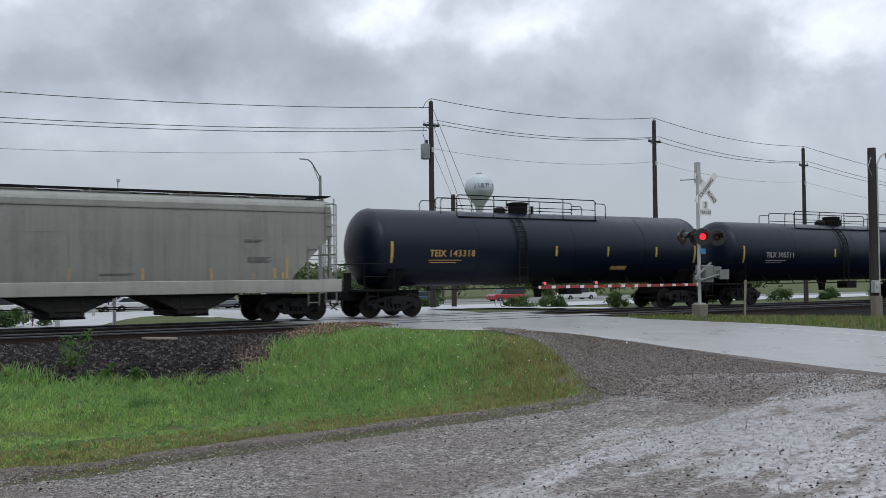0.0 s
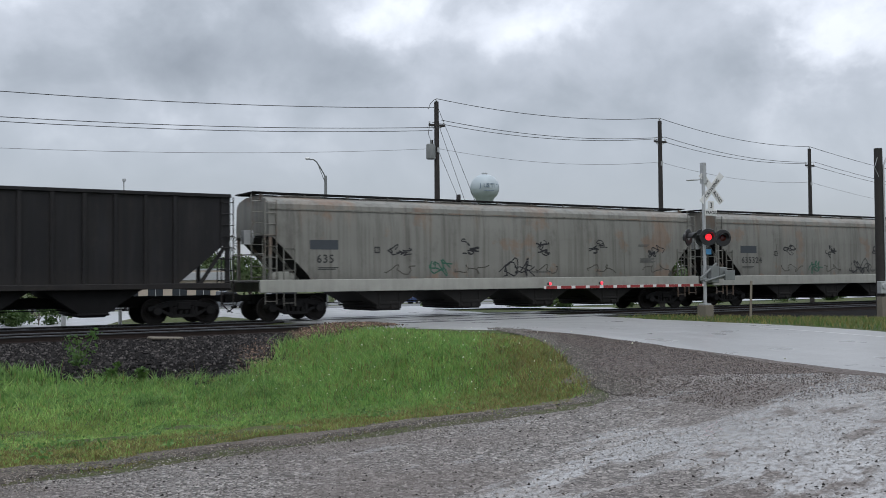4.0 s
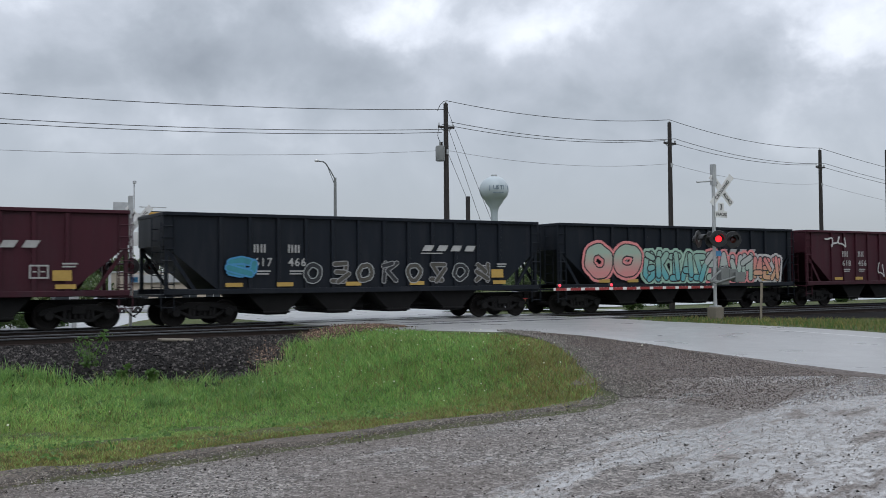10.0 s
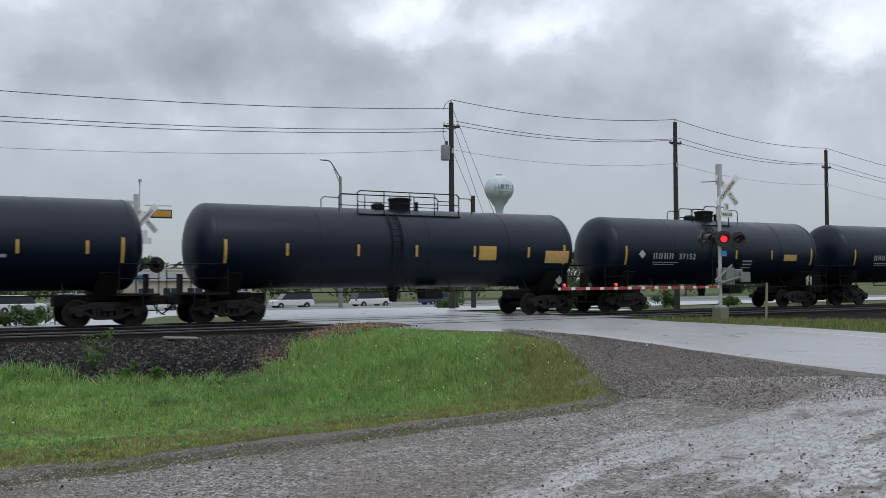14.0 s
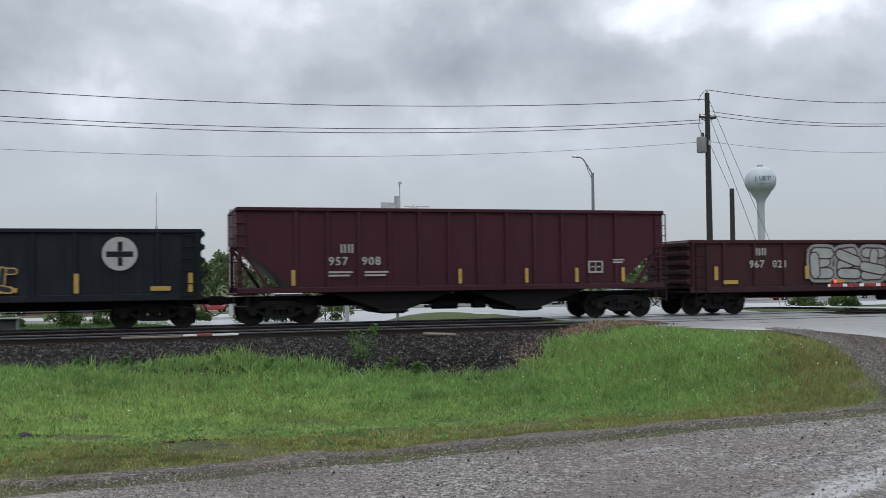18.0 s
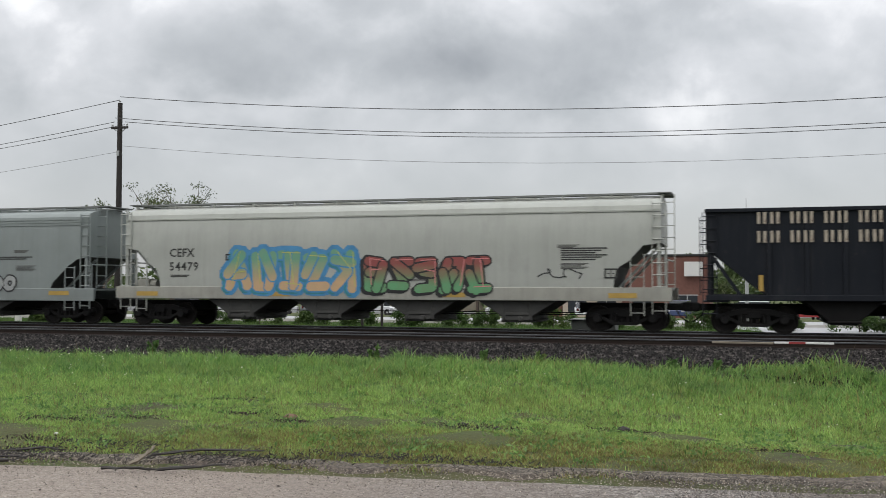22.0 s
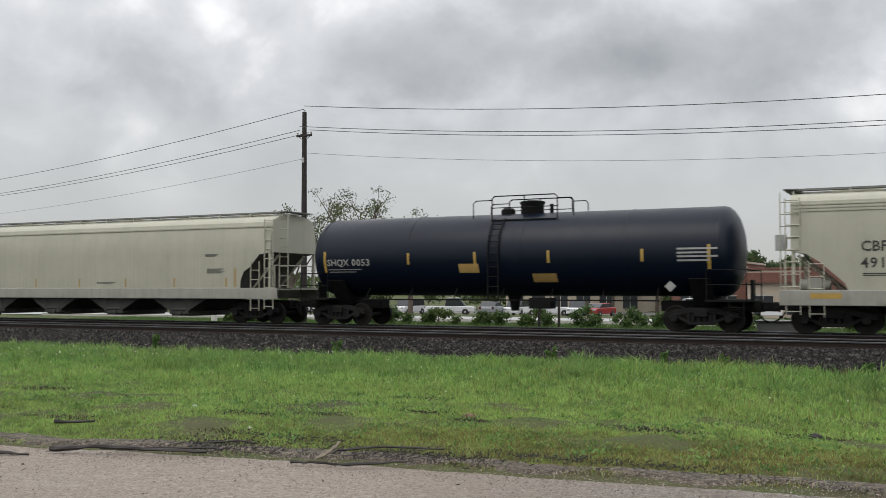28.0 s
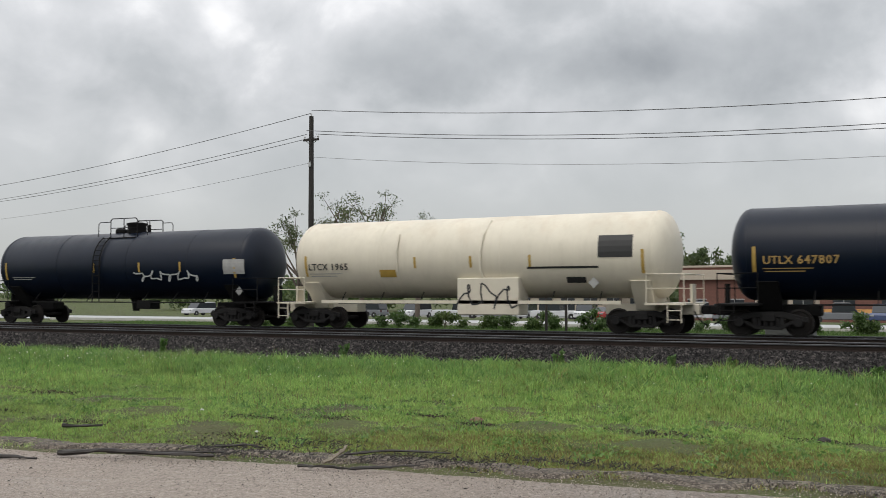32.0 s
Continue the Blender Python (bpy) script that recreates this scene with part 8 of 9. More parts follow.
CARS = [(-27.9, 126, 205, "car_white", "pickup"), (-25.6, 128, 95, "car_grey", "suv"), (-44.8, 130, -80, "car_white", "suv"), (-42.6, 132, -100, "car_red", "sedan"),
        (-7.1, 127, -95, "car_blue", "suv"), (-48.5, 129, 185, "car_white", "pickup"), (-54.3, 131, -85, "car_white", "suv"), (-56.1, 126, 100, "car_grey", "sedan"),
        (-63.5, 128, 20, "car_white", "pickup"), (-71.5, 130, -95, "car_white", "suv"), (-80.9, 132, 175, "car_grey", "suv"), (-87.3, 127, -80, "car_white", "sedan"),
        (-99.0, 129, 10, "car_blue", "pickup"), (-113.9, 131, -95, "car_white", "suv"), (-18.8, 126, 100, "car_white", "sedan"), (-12.3, 128, 10, "car_grey", "pickup"),
        (1.1, 130, 175, "car_white", "suv"), (8.1, 132, -85, "car_red", "sedan"), (17.8, 127, 10, "car_white", "suv"), (23.2, 129, 5, "car_grey", "pickup"),
        (29.3, 131, 178, "car_white", "suv"), (33.8, 126, 0, "car_white", "sedan"), (45.3, 128, 8, "car_grey", "pickup"), (53.8, 130, 178, "car_white", "suv"),
        (67.3, 132, 5, "car_white", "suv"), (76.3, 127, 0, "car_blue", "sedan"), (93.7, 129, 175, "car_red", "suv"), (109.9, 131, 0, "car_white", "pickup")]
words = {"car_white": "white", "car_grey": "dark grey", "car_blue": "dark blue", "car_red": "red"}
full = {"suv": "sport utility vehicle", "pickup": "pickup truck", "sedan": "saloon car"}
for x, y, turn, col, kind in CARS:
    parked_car(x * 0.78, y * 0.78, turn, M[col], f"{words[col]} {full[kind]} parked on the wet lot", kind)

# ---- trackside boxes, posts and litter ----
single("signal_cabinet", Shape().box(-0.82, 0.82, -0.5, 0.5, -0.1, 0.95).box(-0.88, 0.88, -0.56, 0.56, 0.95, 1.0).mesh("signal_cabinet", M["mech"], bevel=0.02), "low grey steel signal cabinet beside the track", "cabinet", Matrix.Translation((-5.2, 37.6, gz(-5.2, 37.6))))
for x in (-17.2, -16.2):
    single("guard_post", Shape().tube((0, 0, -0.1), (0, 0, 1.9), 0.07, 8).mesh("guard_post", M["pole_wood"]), "thin dark guard post in the verge", "post", Matrix.Translation((x, 44.2, gz(x, 44.2))), group="guard posts")
single("pedestal", Shape().cbox(0, 0, 0.55, 0.3, 0.25, 1.1).cbox(0, 0, 1.15, 0.36, 0.3, 0.12).mesh("pedestal", M["sign_white"], bevel=0.03), "white utility pedestal in the grass", "pedestal", Matrix.Translation((-37.5, 45.0, gz(-37.5, 45))))
single("hydrant_post", Shape().tube((0, 0, 0), (0, 0, 1.25), 0.1, 10).cbox(0, 0, 1.3, 0.34, 0.34, 0.2).mesh("hydrant_post", M["galv"]), "grey metal vent post by the crossing", "post", Matrix.Translation((8.3, 42.5, gz(8.3, 42.5))))
plank = thing("broken_gate_arm", "broken red and white gate arm lying on ballast", "gate arm", Matrix.Translation((0.85, 28.15, -0.03)) @ pose(0, 0, 0, 0, 0, -1.0))
part("board", Shape().cbox(-0.75, 0, 0, 1.6, 0.12, 0.05).mesh("board", M["pale_wood"], bevel=0.006), plank)
part("board", Shape().cbox(0.82, 0, 0.02, 1.5, 0.12, 0.05).mesh("board", M["sign_white"], bevel=0.006), plank)
part("red_stripe", Shape().cbox(0.65, -0.062, 0.02, 0.42, 0.006, 0.05).cbox(0.65, 0, 0.047, 0.42, 0.12, 0.006).mesh("red_stripe", M["sign_red"]), plank)
single("concrete_slab", Shape().cbox(0, 0, 0.0, 0.95, 0.35, 0.09).mesh("concrete_slab", M["base_dark"], bevel=0.03), "wet concrete slab end beside the near rail", "slab", Matrix.Translation((8.15, 27.75, -0.15)) @ pose(0, 0, 0, 0, 3, 4))


def stick(points, r, mat, label, name="fallen_branch"):
    """A crooked, split piece of dead wood along a line on the ground."""
    g = random.Random(int(1000 * abs(points[0][0] + points[0][1])))
    pts = []
    for (ax, ay, az), (bx, by, bz) in zip(points, points[1:]):
        for k in range(5):
            u = k / 5
            pts.append((ax + (bx - ax) * u + g.gauss(0, r * 0.25), ay + (by - ay) * u + g.gauss(0, r * 0.25), az + (bz - az) * u + g.gauss(0, r * 0.15)))
    pts.append(points[-1])
    n = len(pts)
    girth = [r * (1.0 - 0.5 * i / n) * g.uniform(0.65, 1.2) for i in range(n)]
    s = Shape()
    verts, faces = [], []
    d = (Vector(points[-1]) - Vector(points[0])).normalized()
    u = d.cross(Vector((0, 0, 1))).normalized()
    for (x, y, z), q in zip(pts, girth):
        c = Vector((x, y, gz(x, y) + z))
        verts += [c + (u * math.cos(1.0472 * k) * q * g.uniform(0.8, 1.5) + Vector((0, 0, 1)) * math.sin(1.0472 * k) * q * g.uniform(0.5, 1.0)) for k in range(6)]
    for i in range(n - 1):
        faces += [(i * 6 + k, i * 6 + (k + 1) % 6, i * 6 + 6 + (k + 1) % 6, i * 6 + 6 + k) for k in range(6)]
    s.add(verts, faces + [tuple(range(6))[::-1], tuple(range((n - 1) * 6, n * 6))])
    single(name, s.mesh(name, mat), label, "branch", group="fallen branches")


stick([(-8.15, 7.25, 0.05), (-7.7, 7.42, 0.08), (-7.2, 7.6, 0.06), (-6.58, 7.8, 0.05)], 0.04, M["dead_wood"], "long rotten black log on the wet gravel", "fallen_log")
stick([(-5.45, 8.05, 0.03), (-5.34, 8.18, 0.10), (-5.30, 8.24, 0.17)], 0.035, M["pale_wood"], "short broken stump standing out of the litter")
stick([(-5.4, 8.35, 0.07), (-5.0, 8.6, 0.10), (-4.5, 8.92, 0.06)], 0.02, M["dead_wood"], "thin wet dead branch on the gravel edge")
stick([(-5.55, 7.78, 0.03), (-5.2, 7.85, 0.04), (-4.95, 7.86, 0.03)], 0.02, M["dead_wood"], "thin wet dead branch on the gravel edge")
stick([(-5.0, 7.84, 0.04), (-4.55, 8.24, 0.04)], 0.022, M["dead_wood"], "flat rotten board piece on the gravel", "fallen_log")
stick([(-8.75, 6.85, 0.04), (-8.15, 6.98, 0.03)], 0.024, M["dead_wood"], "rotten black log end on wet gravel", "fallen_log")
stick([(-9.7, 8.7, 0.05), (-9.3, 8.95, 0.05)], 0.03, M["dead_wood"], "dark rotten log half sunk in the grass", "fallen_log")
stick([(-7.6, 7.62, 0.03), (-7.1, 7.82, 0.05), (-6.7, 8.1, 0.03)], 0.022, M["dead_wood"], "split strip of rotten bark beside the log")
stick([(-7.2, 8.3, 0.02), (-6.8, 8.55, 0.04), (-6.55, 8.6, 0.02)], 0.018, M["dead_wood"], "thin wet dead branch among the litter")
stick([(-3.9, 25.1, 0.05), (-3.85, 25.1, 0.35), (-3.72, 25.1, 0.5), (-3.7, 25.1, 0.3)], 0.025, M["pale_wood"], "bleached bent stalk beside the ballast")
r7 = random.Random(17)
chips = Shape()
for k in range(1100):
    u = r7.gauss(0, 1)
    cx, cy, sx, sy = r7.choice(((-6.75, 8.3, 0.32, 0.20), (-6.75, 8.3, 0.32, 0.20), (-6.4, 9.1, 0.45, 0.12), (-4.9, 8.6, 0.5, 0.2), (-4.3, 8.7, 0.35, 0.18), (-5.7, 8.6, 0.8, 0.25), (-2.6, 9.1, 0.6, 0.12), (-3.4, 9.2, 0.5, 0.10)))
    x, y = cx + r7.gauss(0, sx), cy + r7.gauss(0, sy)
    a, l, t = r7.uniform(0, 3.14), 0.006 + 0.04 * r7.random() ** 3, r7.uniform(0.002, 0.006)
    z = gz(x, y) + 0.02
    dx, dy = math.cos(a) * l, math.sin(a) * l
    chips.tube((x - dx, y - dy, z), (x + dx, y + dy, z + r7.uniform(0, 0.03)), t, 4)
single("wood_litter", chips.mesh("wood_litter", M["dead_wood"]), "scattered dark bark and twigs along the lot edge", "litter", kind="stuff")


def clod(x, y, size, mat, label, seed):
    bm = bmesh.new()
    bmesh.ops.create_icosphere(bm, subdivisions=2, radius=1.0)
    for v in bm.verts:
        v.co *= 1 + 0.35 * noise.noise(v.co * 1.6 + Vector((seed, 0, 0)))
        v.co = Vector((v.co.x * size, v.co.y * size * 0.7, v.co.z * size * 0.5 + size * 0.15))
    me = bpy.data.meshes.new("clod")
    bm.to_mesh(me)
    bm.free()
    me.materials.append(mat)
    single("soil_clod", me, label, "clod", Matrix.Translation((x, y, gz(x, y))), group="clods and stones in the grass")


clod(-1.46, 13.2, 0.09, M["dead_wood"], "dark mud clod in the grass", 1)
clod(-5.67, 12.0, 0.09, M["clay"], "small orange stone in the grass", 5)
clod(-9.68, 11.2, 0.035, M["sign_white"], "scrap of white litter in the grass", 9)
clod(-7.45, 9.6, 0.03, M["sign_white"], "scrap of white litter in the grass", 11)
clod(-3.4, 12.3, 0.055, M["dead_wood"], "dark mud clod in the grass", 13)
clod(-2.9, 12.1, 0.045, M["dead_wood"], "dark mud clod in the grass", 15)


# ---- loose stones ----
def rocks(name, pts, sizes, mat, label, category):
    """Irregular eight-sided stones, joined."""
    n = len(pts)
    base = np.array([(1, 0, 0), (-1, 0, 0), (0, 1, 0), (0, -1, 0), (0, 0, 1), (0, 0, -1)], float)
    tri = np.array([(0, 2, 4), (2, 1, 4), (1, 3, 4), (3, 0, 4), (2, 0, 5), (1, 2, 5), (3, 1, 5), (0, 3, 5)])
    v = base[None] * (0.65 + 0.7 * rng.random((n, 6, 1)))
    v = v + rng.normal(0, 0.22, (n, 6, 3))
    a = rng.random(n) * 6.283
    c, s = np.cos(a), np.sin(a)
    x, y = v[..., 0] * c[:, None] - v[..., 1] * s[:, None], v[..., 0] * s[:, None] + v[..., 1] * c[:, None]
    v = np.stack([x, y, v[..., 2] * 0.75], -1) * sizes[:, None, None] + pts[:, None, :]
    f = (tri[None] + (np.arange(n) * 6)[:, None, None]).reshape(-1, 3)
    me = bpy.data.meshes.new(name)
    me.from_pydata(v.reshape(-1, 3).tolist(), [], f.tolist())
    me.materials.append(mat)
    return single(name, me, label, category, kind="stuff")


def bed_height(y):
    return np.interp(y, [20.0, 22.3, 23.2, 27.6, 28.2, 31.5], [-1.2, -0.75, -0.50, -0.215, -0.195, -0.195])


def bank_toe(x):
    """Where the grass gives way to ballast."""
    return np.where(x > 2, np.interp(x, [2, 3.4, 4.8, 6.1, 6.9, 8.7, 10.5, 13.3], [24.6, 23.4, 22.4, 21.1, 20.5, 22.0, 24.6, 27.4]), np.interp(x, [-30, -24, -19, -14, -10, -5, 0, 2], [22.2, 21.9, 21.4, 21.9, 22.4, 23.1, 23.8, 24.6])) + 0.25 * np.sin(x * 1.3) + 0.15 * np.sin(x * 3.7)


N = 64000
x = rng.uniform(-46, 13.8, N)
toe = bank_toe(x) - 0.2
y = toe - 0.3 + rng.random(N) ** 0.85 * (28.3 - toe + 0.3)
z = np.maximum(bed_height(y), ground_z(x, y) + np.where((x > 1.6) & (y < 25.6), 0.055, -0.02)) + 0.01
rocks("ballast_stones", np.stack([x, y, z], -1), rng.uniform(0.028, 0.062, N), M["ballast"], "wet dark crushed-stone ballast beside the rails", "ballast")
N = 9000
x, y = rng.uniform(-44, 13.8, N), rng.uniform(28.2, 31.6, N)
rocks("ballast_stones", np.stack([x, y, np.full(N, -0.20)], -1), rng.uniform(0.028, 0.05, N), M["ballast"], "wet dark ballast between the ties", "ballast")
single("clay_wedge", draped("clay_wedge", np.arange(8.6, 15.0, 0.2), lambda x: float(np.interp(x, [8.6, 9.6, 11.9, 14.0, 15.0], [21.6, 23.6, 25.9, 27.0, 27.3])),
                            lambda x: float(np.interp(x, [8.6, 9.6, 12.2, 14.0, 15.0], [22.2, 25.4, 28.0, 28.3, 28.3])), M["clay"], 0.075, 10), "orange clay and fine gravel beside the rails", "gravel", kind="structure")
N = 9000
x = rng.uniform(8.4, 15.2, N)
y = np.interp(x, [8.4, 9.6, 11.9, 14.0, 15.2], [21.6, 24.5, 27.0, 27.7, 27.8]) + rng.normal(0, 0.62, N)
rocks("clay_stones", np.stack([x, y, np.maximum(ground_z(x, y) + 0.075, bed_height(y)) + 0.012], -1), rng.uniform(0.012, 0.036, N), stones_material("orange clay stones", (0.045, 0.029, 0.021), (0.095, 0.064, 0.046)), "orange clay and stones at the crossing bank", "gravel")
N = 60000
x = rng.uniform(-13, 14, N)
y = lot_edge(x) + 0.15 - np.abs(rng.normal(0, 1.0, N)) ** 1.2 * 2.2
keep = (y > 3.0) & ((x > -0.5) | (rng.random(N) < 0.06))
x, y = x[keep], y[keep]
rocks("lot_pebbles", np.stack([x, y, ground_z(x, y) + 0.014], -1), rng.uniform(0.003, 0.009, len(x)) * np.where(rng.random(len(x)) < 0.04, 1.9, 1.0), M["pebbles"], "loose pebbles over the gravel lot", "gravel")
N = 26000
x = rng.uniform(-13, 1.5, N)
y = lot_edge(x) + 0.12 - np.abs(rng.normal(0, 1.0, N)) * 1.3
rocks("lot_pebbles", np.stack([x, y, ground_z(x, y) + 0.012], -1), 0.0025 + 0.0055 * rng.random(N) ** 2, stones_material("tan silt pebbles", (0.10, 0.082, 0.068), (0.30, 0.262, 0.226), 1.9), "fine tan pebbles over the silty lot", "gravel")
N = 7000
x = rng.uniform(-1, 9.6, N)
y = lot_edge(x) + 0.02 - np.abs(rng.normal(0, 0.22, N)) * (1.2 + 0.8 * np.sin(x * 2.1)) + rng.normal(0, 0.05, N)
rocks("edge_stones", np.stack([x, y, ground_z(x, y) + 0.014], -1), rng.uniform(0.003, 0.010, N), M["pale_stones"], "pale loose stones along the grass edge", "gravel")
N = 9000
y = rng.uniform(10.6, 24, N)
x = np.interp(y, [10.6, 12, 14.4, 16.8, 19.3, 22, 24], [9.6, 10.4, 11.9, 13.3, 14.7, 15.9, 16.6]) + np.abs(rng.normal(0, 0.38, N)) * (1 + 0.5 * np.sin(y * 1.7)) - 0.1
rocks("edge_stones", np.stack([x, y, ground_z(x, y) + 0.03], -1), rng.uniform(0.006, 0.020, N), M["pale_stones"], "pale loose gravel between grass and apron", "gravel")
N = 26000
y = rng.uniform(8.6, 22, N)
x = np.interp(y, [8.6, 10.6, 12, 14.4, 17.8, 20, 22], [9.5, 9.6, 10.5, 12.0, 13.9, 15.0, 15.9]) + rng.random(N) * np.interp(y, [8.6, 12, 22], [5.0, 4.3, 0.9])
rocks("apron_stones", np.stack([x, y, ground_z(x, y) + 0.025], -1), rng.uniform(0.004, 0.013, N), stones_material("brown apron stones", (0.028, 0.023, 0.020), (0.108, 0.090, 0.079), 3.0), "loose brown stones over the road apron", "gravel")
N = 3000
x, y = rng.uniform(-12, 13, N), 1 / rng.uniform(1 / 12.0, 1 / 4.2, N)
k = (y < lot_edge(x) - 0.1) & ((x > 0.5) | (rng.random(N) < 0.05))
x, y, N = x[k], y[k], int(k.sum())
rocks("lot_stones", np.stack([x, y, ground_z(x, y) + 0.014], -1), rng.uniform(0.006, 0.016, N), stones_material("dark wet lot stones", (0.012, 0.010, 0.009), (0.035, 0.030, 0.026)), "scattered dark wet stones on the gravel lot", "gravel")


# ---- grass, weeds, flowers ----
def blades(name, x, y, h, w, mat, label, lean=0.35, category="grass"):
    n = len(x)
    z = np.where((y > 21) & (y < 28.3) & (x < 14), np.maximum(ground_z(x, y), bed_height(y)), ground_z(x, y)) - 0.02
    a = rng.random(n) * 6.283
    la = rng.random(n) * 6.283
    le = rng.random(n) * lean * h
    cx, cy = np.cos(a) * w / 2, np.sin(a) * w / 2
    tx, ty = np.cos(la) * le, np.sin(la) * le
    v = np.empty((n, 5, 3))
    v[:, 0] = np.stack([x - cx, y - cy, z], -1)
    v[:, 1] = np.stack([x + cx, y + cy, z], -1)
    v[:, 2] = np.stack([x + cx * 0.8 + tx * 0.35, y + cy * 0.8 + ty * 0.35, z + h * 0.55], -1)
    v[:, 3] = np.stack([x - cx * 0.8 + tx * 0.35, y - cy * 0.8 + ty * 0.35, z + h * 0.55], -1)
    v[:, 4] = np.stack([x + tx, y + ty, z + h], -1)
    me = bpy.data.meshes.new(name)
    me.vertices.add(n * 5)
    me.vertices.foreach_set("co", v.reshape(-1))
    base = (np.arange(n) * 5)[:, None]
    loops = np.concatenate([base + np.array([0, 1, 2, 3]), base + np.array([3, 2, 4])], 1).reshape(-1)
    me.loops.add(n * 7)
    me.loops.foreach_set("vertex_index", loops)
    me.polygons.add(n * 2)
    me.polygons.foreach_set("loop_start", np.stack([np.arange(n) * 7, np.arange(n) * 7 + 4], -1).reshape(-1))
    me.update(calc_edges=True)
    me.materials.append(mat)
    return single(name, me, label, category, kind="stuff")


def patch_noise(x, y, s):
    return (np.sin(x * 0.9 * s + 1.3 * np.sin(y * 0.7 * s)) * np.sin(y * 1.1 * s + 0.9 * np.sin(x * 0.6 * s + 2.0)) + 0.5 * np.sin(x * 2.7 * s + y * 1.9 * s)) / 1.5


BARE = [(-7.6, 11.2, 0.45, 0.25), (-7.8, 14.3, 0.5, 0.3), (-14.0, 12.3, 0.7, 0.35), (-6.5, 12.3, 0.4, 0.2), (-8.4, 10.8, 0.5, 0.2), (-3.4, 12.1, 0.7, 0.3), (-1.45, 13.2, 0.5, 0.3), (-5.5, 11.6, 0.25, 0.15),
        (0.4, 11.3, 0.5, 0.2), (-7.1, 8.6, 0.7, 0.3), (-7.6, 9.25, 0.6, 0.2), (-4.6, 8.8, 0.7, 0.25), (-12.5, 9.6, 0.7, 0.25), (-10.2, 9.3, 0.5, 0.2)]


def turf(n):
    """Spots for blades between lot and ballast: thick near the lot, where they are seen singly, thinner behind."""
    y = 1 / rng.uniform(1 / 28.0, 1 / 7.4, n)
    x = y * np.tan(rng.uniform(radians(-55), radians(46), n))
    top = bank_toe(x) + 0.25 * np.sin(x * 3.9) + rng.exponential(0.18, n)
    edge = lot_edge(x) + 0.10 * np.sin(x * 5.0) + 0.12 * np.sin(x * 2.2) + rng.normal(0, 0.06, n)
    road = np.interp(y, [9, 10.6, 12, 14.4, 17.8, 20, 22, 26, 28], [9.3, 9.45, 10.35, 11.9, 13.9, 14.9, 15.5, 14.6, 14.0])
    k = (y > edge) & (y < top) & (x < road + rng.normal(0, 0.06, n))
    near = y - edge
    bare = patch_noise(x * 0.7, y * 1.5, 1.1) + 0.35 * patch_noise(x, y * 1.3, 4.3) > 0.66
    k &= ~(bare & (near < 5.0) & (rng.random(n) < 0.7))
    for bx, by, rx, ry in BARE:
        k &= ~((((x - bx) / rx) ** 2 + ((y - by) / ry) ** 2 < 1 + 0.6 * np.sin(x * 9 + y * 7)) & (rng.random(n) < np.where(by < 9.7, 0.5, 0.8)))
    k &= rng.random(n) < 0.45 + 0.55 * smooth(0.1, 1.6, near) + 0.3 * (patch_noise(x, y, 4.1) > 0.1)
    return x[k], y[k], near[k]


gb = np.random.default_rng(5)
spot = np.array(BARE)[gb.integers(0, len(BARE), 2400)]
cx, cy = spot[:, 0] + gb.normal(0, 0.55, 2400) * spot[:, 2], spot[:, 1] + gb.normal(0, 0.55, 2400) * spot[:, 3]
rocks("soil_crumbs", np.stack([cx, cy, ground_z(cx, cy) + 0.012], -1), gb.uniform(0.005, 0.015, 2400), stones_material("dark wet soil crumbs", (0.009, 0.007, 0.006), (0.034, 0.026, 0.020)), "dark crumbs of soil and bark in bare patches", "soil")
x, y, near = turf(600000)
tall = smooth(4.0, 9.0, near)
mound = np.exp(-((x - 10.5) / 3.2) ** 2 - ((y - 18) / 6.0) ** 2)
tuft = np.clip(patch_noise(x, y, 2.3) + 0.6 * patch_noise(x + 3, y * 1.2, 5.7), -0.6, 1.2)
h = (0.035 + 0.075 * tall + 0.09 * smooth(9, 13, near) + 0.05 * np.clip(tuft, 0, 1.2) * (0.4 + tall) + 0.10 * np.clip(tuft, 0, 1.2) * smooth(7.5, 11, near) + 0.15 * mound) * rng.uniform(0.5, 1.45, len(x)) * (1 - 0.22 * smooth(8, 11, near) * smooth(3, 0, x))
wide = (0.0011 * y * rng.uniform(0.5, 1.1, len(x))).clip(0.006, 0.03)
dry = rng.random(len(x)) < (0.75 - 0.65 * smooth(1.2, 4.2, near)) * smooth(-12, -2, x) + 0.08
young = ~dry & (rng.random(len(x)) < 0.15 + 0.8 * smooth(7, 1, x) * (0.7 + 0.3 * smooth(-16, -7, x)) * (0.25 + 0.75 * smooth(12.0, 7.5, near + 1.2 * tuft)))
deep = ~dry & ~young
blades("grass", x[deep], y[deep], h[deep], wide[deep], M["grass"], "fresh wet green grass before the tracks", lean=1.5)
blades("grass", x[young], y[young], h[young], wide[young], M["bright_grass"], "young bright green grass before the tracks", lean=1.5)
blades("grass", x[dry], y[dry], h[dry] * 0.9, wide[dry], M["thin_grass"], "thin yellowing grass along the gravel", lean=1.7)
gt = np.random.default_rng(63)
tx = gt.uniform(-26, 8, 420)
ty = bank_toe(tx) - 0.3 - 4.5 * gt.random(420) ** 1.6
tx, ty = np.repeat(tx, 55), np.repeat(ty, 55)
sx = np.repeat(gt.uniform(0.08, 0.32, 420), 55)
tx, ty = tx + gt.normal(0, 1, len(tx)) * sx, ty + gt.normal(0, 1, len(tx)) * sx * 0.6
